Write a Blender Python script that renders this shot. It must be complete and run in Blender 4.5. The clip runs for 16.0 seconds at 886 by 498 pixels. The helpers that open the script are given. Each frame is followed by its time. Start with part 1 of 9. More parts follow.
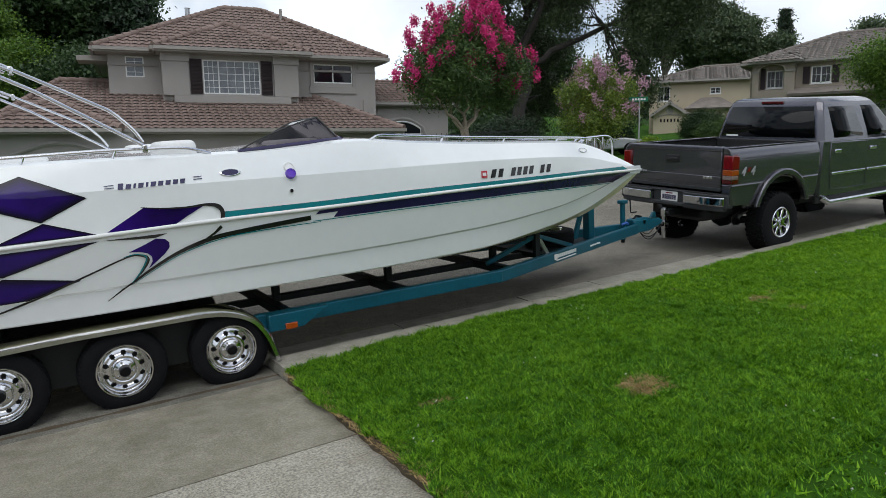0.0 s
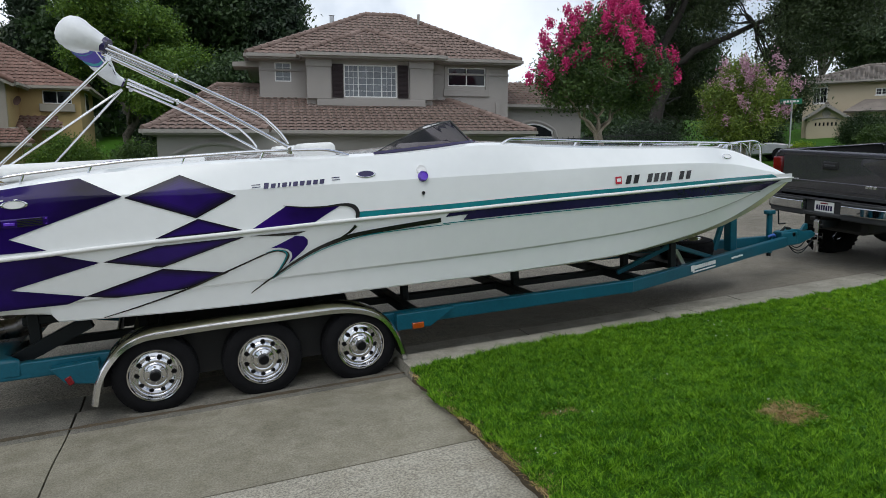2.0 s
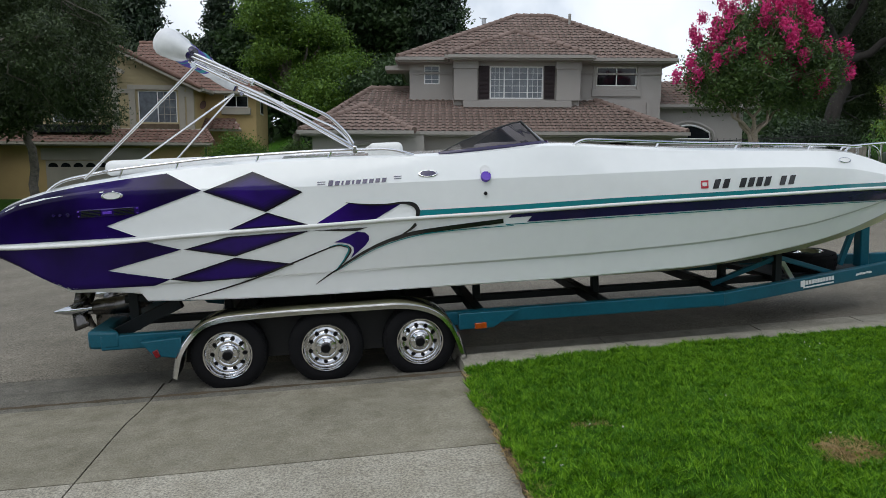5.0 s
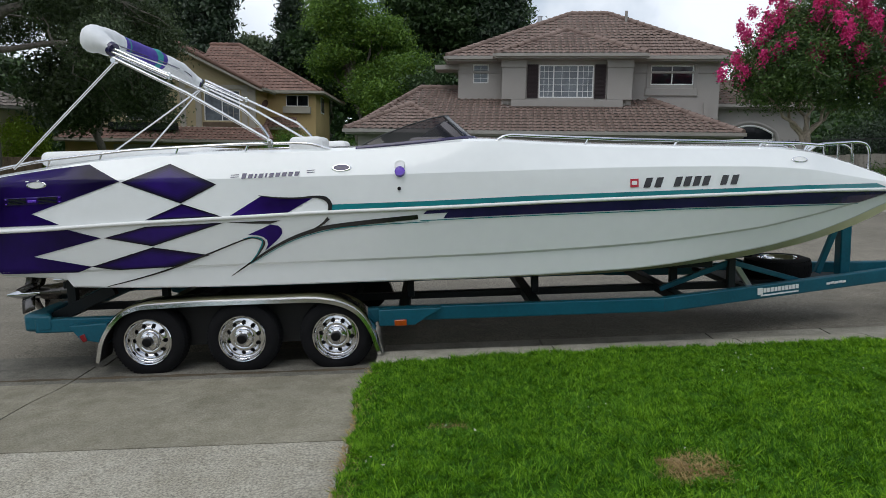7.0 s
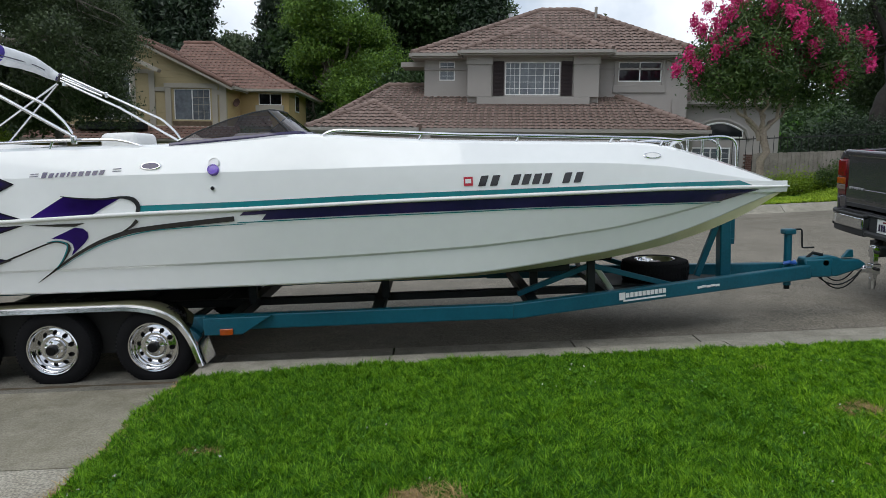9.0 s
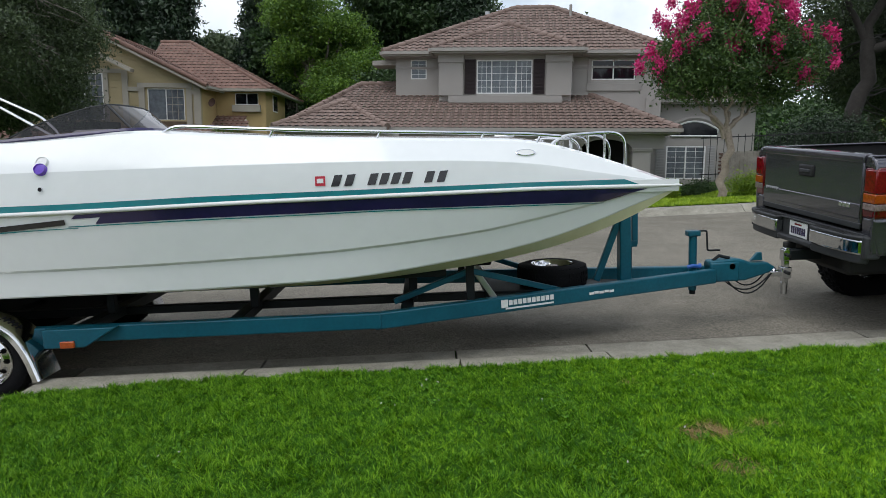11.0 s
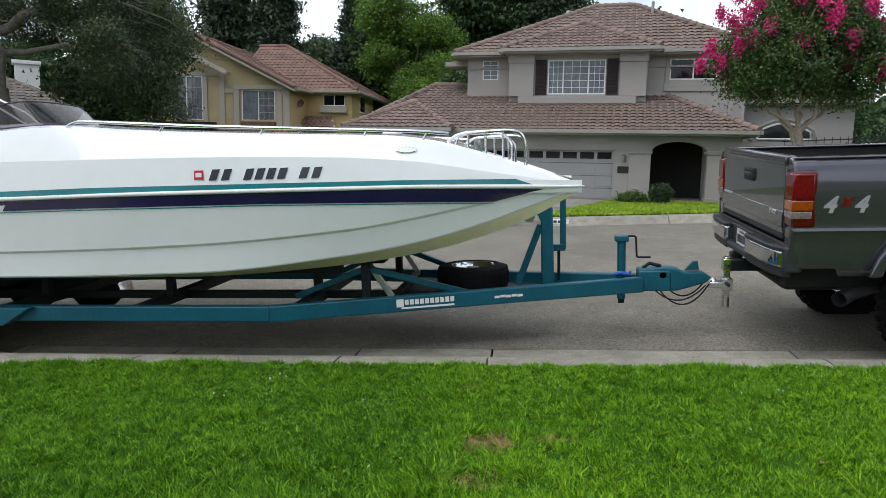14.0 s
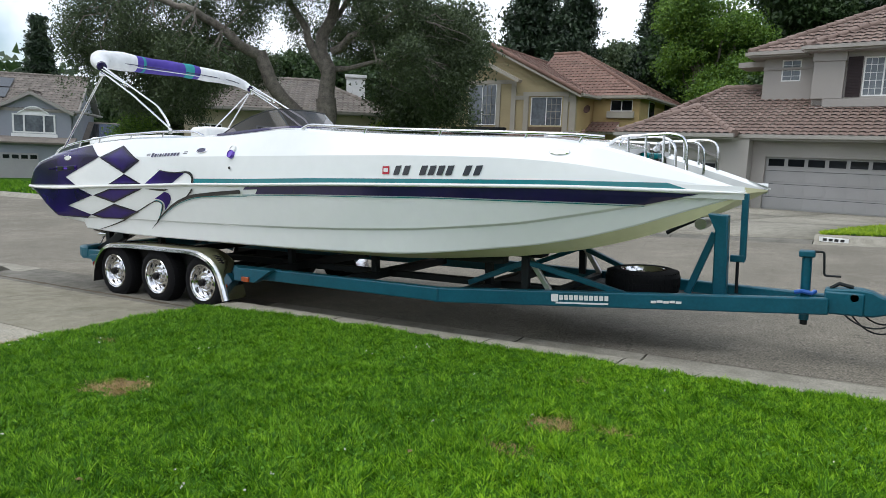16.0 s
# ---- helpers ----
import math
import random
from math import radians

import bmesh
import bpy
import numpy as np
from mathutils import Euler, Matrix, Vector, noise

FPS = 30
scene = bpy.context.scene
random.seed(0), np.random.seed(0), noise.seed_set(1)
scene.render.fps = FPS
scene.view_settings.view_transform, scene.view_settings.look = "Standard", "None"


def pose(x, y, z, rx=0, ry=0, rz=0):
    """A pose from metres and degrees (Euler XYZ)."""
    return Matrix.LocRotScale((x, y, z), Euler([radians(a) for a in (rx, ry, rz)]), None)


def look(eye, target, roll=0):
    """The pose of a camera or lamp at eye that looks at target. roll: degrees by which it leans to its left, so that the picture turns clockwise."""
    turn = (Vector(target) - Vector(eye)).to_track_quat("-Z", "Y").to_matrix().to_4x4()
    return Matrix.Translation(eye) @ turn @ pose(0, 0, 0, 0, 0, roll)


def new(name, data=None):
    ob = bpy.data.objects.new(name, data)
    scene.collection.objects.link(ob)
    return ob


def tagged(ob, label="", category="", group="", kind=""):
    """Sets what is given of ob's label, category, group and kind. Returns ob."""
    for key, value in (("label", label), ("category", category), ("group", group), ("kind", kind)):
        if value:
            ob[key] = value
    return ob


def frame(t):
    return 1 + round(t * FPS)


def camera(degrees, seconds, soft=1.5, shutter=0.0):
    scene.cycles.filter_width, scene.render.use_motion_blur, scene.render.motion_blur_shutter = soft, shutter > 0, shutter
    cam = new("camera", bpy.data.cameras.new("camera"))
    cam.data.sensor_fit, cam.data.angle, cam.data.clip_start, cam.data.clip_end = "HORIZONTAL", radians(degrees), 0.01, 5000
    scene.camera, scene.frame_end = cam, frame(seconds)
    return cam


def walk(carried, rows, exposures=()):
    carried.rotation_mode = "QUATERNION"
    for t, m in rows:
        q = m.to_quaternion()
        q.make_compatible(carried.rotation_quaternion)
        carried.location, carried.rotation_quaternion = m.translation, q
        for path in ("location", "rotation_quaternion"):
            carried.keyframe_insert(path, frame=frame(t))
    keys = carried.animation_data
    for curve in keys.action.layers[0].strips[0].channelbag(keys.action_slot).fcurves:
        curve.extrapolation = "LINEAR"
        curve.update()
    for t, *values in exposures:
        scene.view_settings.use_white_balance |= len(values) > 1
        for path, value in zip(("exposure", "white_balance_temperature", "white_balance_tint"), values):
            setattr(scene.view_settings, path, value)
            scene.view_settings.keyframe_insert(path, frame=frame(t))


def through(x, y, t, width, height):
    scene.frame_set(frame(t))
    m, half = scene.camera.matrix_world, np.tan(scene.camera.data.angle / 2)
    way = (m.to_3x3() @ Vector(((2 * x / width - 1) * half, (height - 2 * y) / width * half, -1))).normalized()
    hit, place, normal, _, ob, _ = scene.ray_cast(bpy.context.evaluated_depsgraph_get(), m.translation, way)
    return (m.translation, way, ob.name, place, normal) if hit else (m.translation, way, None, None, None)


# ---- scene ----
cam = camera(66.1, 16.0, 0.8)
PATH = [
    (0, (0.262, -0.330, 1.981), (1.297, 1.357, 1.698), -1.0),
    (0.5, (0.261, -0.323, 1.985), (1.226, 1.407, 1.705), -0.8),
    (1, (0.261, -0.303, 1.989), (1.127, 1.479, 1.713), -0.5),
    (1.5, (0.263, -0.301, 1.991), (1.045, 1.520, 1.717), -0.6),
    (2, (0.265, -0.288, 1.994), (0.970, 1.564, 1.722), -0.3),
    (2.5, (0.301, -0.291, 1.998), (0.941, 1.584, 1.727), -0.2),
    (3, (0.367, -0.305, 2.000), (0.940, 1.592, 1.731), -0.1),
    (3.5, (0.469, -0.329, 2.001), (0.980, 1.585, 1.731), -0.1),
    (4, (0.614, -0.363, 1.995), (1.043, 1.572, 1.728), 0.0),
    (4.2, (0.682, -0.386, 1.998), (1.077, 1.556, 1.729), 0.0),
    (6.3, (1.942, -0.635, 1.953), (2.009, 1.346, 1.689), 1.0),
    (6.5, (2.083, -0.611, 1.958), (2.132, 1.370, 1.690), 1.0),
    (7, (2.455, -0.540, 1.950), (2.496, 1.442, 1.681), 0.8),
    (7.5, (2.843, -0.478, 1.952), (2.884, 1.503, 1.683), 0.8),
    (8, (3.231, -0.403, 1.951), (3.275, 1.578, 1.680), 0.8),
    (8.5, (3.572, -0.289, 1.953), (3.620, 1.692, 1.682), 0.7),
    (9, (3.882, -0.154, 1.950), (3.930, 1.827, 1.678), 0.6),
    (9.2, (3.992, -0.105, 1.943), (4.041, 1.876, 1.672), 0.5),
    (11.5, (5.243, 0.305, 1.940), (5.305, 2.286, 1.668), 0.5),
    (12, (5.520, 0.361, 1.927), (5.584, 2.342, 1.656), 0.6),
    (12.5, (5.790, 0.389, 1.938), (5.828, 2.370, 1.667), 0.6),
    (13, (6.082, 0.409, 1.938), (6.051, 2.390, 1.666), 0.7),
    (13.5, (6.386, 0.402, 1.937), (6.241, 2.378, 1.665), 0.9),
    (14, (6.705, 0.379, 1.929), (6.457, 2.345, 1.658), 1.1),
    (14.5, (7.037, 0.366, 1.927), (6.691, 2.317, 1.657), 1.2),
    (15, (7.366, 0.353, 1.932), (6.826, 2.259, 1.661), 1.5),
    (15.5, (7.689, 0.354, 1.928), (6.889, 2.166, 1.654), 1.8),
    (16, (7.897, 0.342, 1.924), (6.857, 2.027, 1.644), 2.3),
]
EXPOSURES = [(0.0, 0.07), (4.0, 0.02), (7.0, 0.0), (9.0, 0.09), (11.5, 0.29), (14.0, 0.43), (16.0, 0.54)]
walk(cam, [(t, look(eye, target, roll)) for t, eye, target, roll in PATH], EXPOSURES)

import functools

# ---- world, sun, exposure ----
scene.view_settings.exposure = 0.0
world = bpy.data.worlds.new("sky")
scene.world = world
world.use_nodes = True
wn, wl = world.node_tree.nodes, world.node_tree.links
wn.clear()
SUN_EL, SUN_AZ = 62, 215
sky = wn.new("ShaderNodeTexSky")
sky.sky_type, sky.sun_disc = "NISHITA", False
sky.sun_elevation, sky.sun_rotation = radians(SUN_EL), radians(SUN_AZ)
cloud = wn.new("ShaderNodeTexNoise")
cloud.inputs["Scale"].default_value, cloud.inputs["Detail"].default_value = 2.6, 6.0
ramp = wn.new("ShaderNodeValToRGB")
ramp.color_ramp.elements[0].position, ramp.color_ramp.elements[1].position = 0.35, 0.48
shade = wn.new("ShaderNodeTexNoise")
shade.inputs["Scale"].default_value, shade.inputs["Detail"].default_value = 4.0, 5.0
tone = wn.new("ShaderNodeValToRGB")
tone.color_ramp.elements[0].position, tone.color_ramp.elements[1].position = 0.3, 0.62
tone.color_ramp.elements[0].color = (6.2, 7.0, 8.0, 1)
tone.color_ramp.elements[1].color = (9.8, 10.5, 11.5, 1)
mixw = wn.new("ShaderNodeMix")
mixw.data_type = "RGBA"
back = wn.new("ShaderNodeBackground")
back.inputs["Strength"].default_value = 0.10
outw = wn.new("ShaderNodeOutputWorld")
wl.new(cloud.outputs["Fac"], ramp.inputs["Fac"])
wl.new(shade.outputs["Fac"], tone.inputs["Fac"])
wl.new(ramp.outputs["Color"], mixw.inputs[0])
wl.new(sky.outputs["Color"], mixw.inputs[6])
wl.new(tone.outputs["Color"], mixw.inputs[7])
wl.new(mixw.outputs[2], back.inputs["Color"])
wl.new(back.outputs["Background"], outw.inputs["Surface"])
sun = new("sun", bpy.data.lights.new("sun", "SUN"))
sun.data.energy, sun.data.angle, sun.data.color = 1.12, radians(45), (0.98, 0.97, 0.95)
az, el = radians(SUN_AZ), radians(SUN_EL)
sun.matrix_world = look((math.sin(az) * math.cos(el) * 50, math.cos(az) * math.cos(el) * 50, math.sin(el) * 50), (0, 0, 0))


# ---- mesh and material helpers ----
class Build:
    """Collects vertices and faces of one mesh."""

    def __init__(self):
        self.v, self.f = [], []

    def add(self, verts, faces):
        n = len(self.v)
        self.v += [tuple(p) for p in verts]
        self.f += [tuple(i + n for i in q) for q in faces]
        return self

    def box(self, x0, x1, y0, y1, z0, z1, m=None):
        vs = [Vector((x, y, z)) for z in (z0, z1) for y in (y0, y1) for x in (x0, x1)]
        if m is not None:
            vs = [m @ p for p in vs]
        return self.add(vs, [(0, 2, 3, 1), (4, 5, 7, 6), (0, 1, 5, 4), (2, 6, 7, 3), (0, 4, 6, 2), (1, 3, 7, 5)])

    def bar(self, p, q, w, h, up=(0, 0, 1)):
        """A box beam of width w and height h from p to q."""
        p, q = Vector(p), Vector(q)
        d = (q - p).normalized()
        s = d.cross(Vector(up))
        s = s.normalized() if s.length > 1e-4 else Vector((1, 0, 0))
        u = s.cross(d)
        c = [(-1, -1), (1, -1), (1, 1), (-1, 1)]
        vs = [a + s * (i * w / 2) + u * (j * h / 2) for a in (p, q) for i, j in c]
        return self.add(vs, [(3, 2, 1, 0), (4, 5, 6, 7), (0, 1, 5, 4), (1, 2, 6, 5), (2, 3, 7, 6), (3, 0, 4, 7)])

    def tube(self, pts, r, n=8, caps=True):
        """A round tube along pts; r is one radius or one for each point."""
        pts = [Vector(p) for p in pts]
        rs = r if isinstance(r, (list, tuple)) else [r] * len(pts)
        ref, rings = None, []
        for i, p in enumerate(pts):
            d = (pts[min(i + 1, len(pts) - 1)] - pts[max(i - 1, 0)]).normalized()
            if ref is None:
                ref = Vector((0, 0, 1)) if abs(d.z) < 0.9 else Vector((1, 0, 0))
            s = d.cross(ref).normalized()
            u = s.cross(d)
            ref = u
            rings.append([p + (s * math.cos(a) + u * math.sin(a)) * rs[i] for a in (2 * math.pi * k / n for k in range(n))])
        vs = [p for ring in rings for p in ring]
        fs = [(i * n + k, i * n + (k + 1) % n, (i + 1) * n + (k + 1) % n, (i + 1) * n + k) for i in range(len(pts) - 1) for k in range(n)]
        if caps:
            fs += [tuple(range(n - 1, -1, -1)), tuple((len(pts) - 1) * n + k for k in range(n))]
        return self.add(vs, fs)

    def lathe(self, profile, n=32, m=None, closed=False):
        """Turns a profile of (radius, height) about the y axis."""
        m = m or Matrix()
        vs, fs, k = [], [], len(profile)
        for i in range(n):
            a = 2 * math.pi * i / n
            vs += [m @ Vector((r * math.cos(a), h, r * math.sin(a))) for r, h in profile]
        for i in range(n):
            for j in range(k if closed else k - 1):
                a, b, j2 = i * k, ((i + 1) % n) * k, (j + 1) % k
                fs.append((a + j, a + j2, b + j2, b + j))
        return self.add(vs, fs)

    def prism(self, poly, a, b, axis="y"):
        """A flat outline in two axes pulled from a to b along the third."""
        put = {"x": lambda p, t: (t, p[0], p[1]), "y": lambda p, t: (p[0], t, p[1]), "z": lambda p, t: (p[0], p[1], t)}[axis]
        n = len(poly)
        vs = [put(p, a) for p in poly] + [put(p, b) for p in poly]
        fs = [tuple(range(n)), tuple(range(2 * n - 1, n - 1, -1))] + [(i, i + n, (i + 1) % n + n, (i + 1) % n) for i in range(n)]
        return self.add(vs, fs)

    def sheet(self, fn, us, vs_):
        nv = len(vs_)
        vs = [fn(u, v) for u in us for v in vs_]
        fs = [(i * nv + j, (i + 1) * nv + j, (i + 1) * nv + j + 1, i * nv + j + 1) for i in range(len(us) - 1) for j in range(nv - 1)]
        return self.add(vs, fs)

    def slab(self, poly, thick):
        """A planar polygon in space with thickness below it."""
        ps = [Vector(p) for p in poly]
        nrm = (ps[1] - ps[0]).cross(ps[-1] - ps[0]).normalized()
        if nrm.z < 0:
            nrm = -nrm
        n = len(ps)
        vs = ps + [p - nrm * thick for p in ps]
        fs = [tuple(range(n)), tuple(range(2 * n - 1, n - 1, -1))] + [(i, i + n, (i + 1) % n + n, (i + 1) % n) for i in range(n)]
        return self.add(vs, fs)


def mesh_of(name, b, smooth=0):
    me = bpy.data.meshes.new(name)
    me.from_pydata([tuple(p) for p in b.v], [], b.f)
    bm = bmesh.new()
    bm.from_mesh(me)
    bmesh.ops.remove_doubles(bm, verts=bm.verts, dist=2e-5)
    bmesh.ops.recalc_face_normals(bm, faces=bm.faces)
    bm.to_mesh(me)
    bm.free()
    if smooth:
        me.shade_smooth()
        me.set_sharp_from_angle(angle=radians(smooth))
    return me


def part(name, b, material, parent=None, label="", bevel=0.0, smooth=35, segs=2):
    """One mesh object, under a thing or part when a parent is given."""
    ob = new(name, mesh_of(name, b, smooth))
    ob.data.materials.append(material)
    ob.parent = parent
    if bevel:
        mod = ob.modifiers.new("bevel", "BEVEL")
        mod.width, mod.segments, mod.limit_method, mod.angle_limit = bevel, segs, "ANGLE", radians(40)
    if label:
        ob["label"] = label
    return ob


def thing(name, m, label, category, group="", kind=""):
    ob = new(name)
    ob.empty_display_size = 0.2
    ob.matrix_basis = m
    return tagged(ob, label, category, group, kind)


def soup(name, verts, sizes, material, parent=None, label="", smooth=False):
    """A mesh from an array of points, each run of `sizes` points being one face."""
    verts = np.asarray(verts, np.float32).reshape(-1, 3)
    n = len(verts) // sizes
    me = bpy.data.meshes.new(name)
    me.vertices.add(len(verts))
    me.vertices.foreach_set("co", verts.ravel())
    me.loops.add(len(verts))
    me.loops.foreach_set("vertex_index", np.arange(len(verts), dtype=np.int32))
    me.polygons.add(n)
    me.polygons.foreach_set("loop_start", np.arange(0, n * sizes, sizes, dtype=np.int32))
    me.update(calc_edges=True)
    me.validate()
    me.materials.append(material)
    ob = new(name, me)
    ob.parent = parent
    if label:
        ob["label"] = label
    return ob


def principled(name):
    m = bpy.data.materials.new(name)
    m.use_nodes = True
    return m, m.node_tree.nodes, m.node_tree.links, m.node_tree.nodes["Principled BSDF"]


def mat(name, c1, c2=None, scale=4.0, rough=0.6, rough2=None, metal=0.0, bump=0.0, bscale=60.0, coat=0.0, vary="", c3=None, big=0.6, spec=0.5, span=(0.82, 1.16)):
    """Two-scale surface: colours c1 and c2 mixed by a coarse and a fine noise, bump from the fine one; vary adds a tint per island or per object."""
    m, n, l, p = principled(name)
    c2 = c2 or tuple(0.85 * v for v in c1)
    co = n.new("ShaderNodeTexCoord")
    fine = n.new("ShaderNodeTexNoise")
    fine.inputs["Scale"].default_value, fine.inputs["Detail"].default_value = bscale, 5.0
    coarse = n.new("ShaderNodeTexNoise")
    coarse.inputs["Scale"].default_value, coarse.inputs["Detail"].default_value = scale, 4.0
    for t in (fine, coarse):
        l.new(co.outputs["Object"], t.inputs["Vector"])
    add = n.new("ShaderNodeMath")
    add.operation = "MULTIPLY_ADD"
    add.inputs[1].default_value = big
    half = n.new("ShaderNodeMath")
    half.operation = "MULTIPLY"
    half.inputs[1].default_value = 1 - big
    l.new(fine.outputs["Fac"], half.inputs[0])
    l.new(coarse.outputs["Fac"], add.inputs[0])
    l.new(half.outputs[0], add.inputs[2])
    r = n.new("ShaderNodeValToRGB")
    r.color_ramp.elements[0].position, r.color_ramp.elements[1].position = 0.36, 0.64
    r.color_ramp.elements[0].color, r.color_ramp.elements[1].color = (*c2, 1), (*c1, 1)
    if c3:
        e = r.color_ramp.elements.new(0.5)
        e.color = (*c3, 1)
    l.new(add.outputs[0], r.inputs["Fac"])
    col = r.outputs["Color"]
    if vary:
        src = n.new("ShaderNodeNewGeometry").outputs["Random Per Island"] if vary == "island" else n.new("ShaderNodeObjectInfo").outputs["Random"]
        hsv = n.new("ShaderNodeHueSaturation")
        mr = n.new("ShaderNodeMapRange")
        mr.inputs["To Min"].default_value, mr.inputs["To Max"].default_value = span
        l.new(src, mr.inputs["Value"])
        l.new(mr.outputs[0], hsv.inputs["Value"])
        l.new(col, hsv.inputs["Color"])
        col = hsv.outputs["Color"]
    l.new(col, p.inputs["Base Color"])
    if rough2 is not None:
        rr = n.new("ShaderNodeMapRange")
        rr.inputs["To Min"].default_value, rr.inputs["To Max"].default_value = rough, rough2
        l.new(coarse.outputs["Fac"], rr.inputs["Value"])
        l.new(rr.outputs[0], p.inputs["Roughness"])
    else:
        p.inputs["Roughness"].default_value = rough
    p.inputs["Metallic"].default_value = metal
    p.inputs["Specular IOR Level"].default_value = spec
    p.inputs["Coat Weight"].default_value = coat
    p.inputs["Coat Roughness"].default_value = 0.04
    if bump:
        b = n.new("ShaderNodeBump")
        b.inputs["Strength"].default_value, b.inputs["Distance"].default_value = min(1.0, bump), 0.01
        l.new(fine.outputs["Fac"], b.inputs["Height"])
        l.new(b.outputs["Normal"], p.inputs["Normal"])
    return m


def leaf_mat(name, dark, light, rough=0.5, through=0.25, patch=1.1):
    m, n, l, p = principled(name)
    geo = n.new("ShaderNodeNewGeometry")
    drift = n.new("ShaderNodeTexNoise")
    drift.inputs["Scale"].default_value, drift.inputs["Detail"].default_value = patch, 3.0
    l.new(geo.outputs["Position"], drift.inputs["Vector"])
    wide = n.new("ShaderNodeMapRange")
    wide.inputs["From Min"].default_value, wide.inputs["From Max"].default_value = 0.32, 0.68
    wide.inputs["To Min"].default_value, wide.inputs["To Max"].default_value = -0.28, 0.28
    l.new(drift.outputs["Fac"], wide.inputs["Value"])
    add = n.new("ShaderNodeMath")
    add.operation, add.use_clamp = "ADD", True
    l.new(geo.outputs["Random Per Island"], add.inputs[0])
    l.new(wide.outputs[0], add.inputs[1])
    r = n.new("ShaderNodeValToRGB")
    r.color_ramp.elements[0].color, r.color_ramp.elements[1].color = (*dark, 1), (*light, 1)
    l.new(add.outputs[0], r.inputs["Fac"])
    l.new(r.outputs["Color"], p.inputs["Base Color"])
    p.inputs["Roughness"].default_value = rough
    tr = n.new("ShaderNodeBsdfTranslucent")
    l.new(r.outputs["Color"], tr.inputs["Color"])
    mx = n.new("ShaderNodeMixShader")
    mx.inputs["Fac"].default_value = through
    l.new(p.outputs[0], mx.inputs[1])
    l.new(tr.outputs[0], mx.inputs[2])
    l.new(mx.outputs[0], n["Material Output"].inputs["Surface"])
    return m


def mineral_mat(name, c1, c2, stain, speck, bump=0.6, grain=160.0, vary=False):
    """Concrete or asphalt: cloudy stains, blotches and a sharp grain of light and dark aggregate."""
    m, n, l, p = principled(name)
    co = n.new("ShaderNodeTexCoord")

    def tex(scale, detail, lo, hi):
        t = n.new("ShaderNodeTexNoise")
        t.inputs["Scale"].default_value, t.inputs["Detail"].default_value, t.inputs["Roughness"].default_value = scale, detail, 0.65
        l.new(co.outputs["Object"], t.inputs["Vector"])
        r = n.new("ShaderNodeMapRange")
        r.inputs["From Min"].default_value, r.inputs["From Max"].default_value = lo, hi
        l.new(t.outputs["Fac"], r.inputs["Value"])
        return t, r.outputs[0]

    def mix(fac, a, b, mode="MIX", k=None):
        x = n.new("ShaderNodeMix")
        x.data_type, x.blend_type = "RGBA", mode
        if k is None:
            l.new(fac, x.inputs[0])
        else:
            x.inputs[0].default_value = k
        for i, v in ((6, a), (7, b)):
            if isinstance(v, tuple):
                x.inputs[i].default_value = (*v, 1)
            else:
                l.new(v, x.inputs[i])
        return x.outputs[2]

    big_, big_f = tex(0.55, 6.0, 0.35, 0.65)
    med_, med_f = tex(5.0, 5.0, 0.38, 0.66)
    fin_, fin_f = tex(grain, 2.0, 0.33, 0.67)
    col = mix(big_f, c2, c1)
    col = mix(med_f, col, mix(None, col, stain, "MULTIPLY", 1.0))
    lo, hi = tuple(1 - speck for _ in range(3)), tuple(1 + speck for _ in range(3))
    col = mix(None, col, mix(fin_f, lo, hi), "MULTIPLY", 1.0)
    if vary:
        hsv = n.new("ShaderNodeHueSaturation")
        mr = n.new("ShaderNodeMapRange")
        mr.inputs["To Min"].default_value, mr.inputs["To Max"].default_value = 0.86, 1.12
        l.new(n.new("ShaderNodeObjectInfo").outputs["Random"], mr.inputs["Value"])
        l.new(mr.outputs[0], hsv.inputs["Value"])
        l.new(col, hsv.inputs["Color"])
        col = hsv.outputs["Color"]
    l.new(col, p.inputs["Base Color"])
    p.inputs["Roughness"].default_value = 0.9
    p.inputs["Specular IOR Level"].default_value = 0.3
    b = n.new("ShaderNodeBump")
    b.inputs["Strength"].default_value, b.inputs["Distance"].default_value = bump, 0.006
    l.new(fin_.outputs["Fac"], b.inputs["Height"])
    l.new(b.outputs["Normal"], p.inputs["Normal"])
    return m


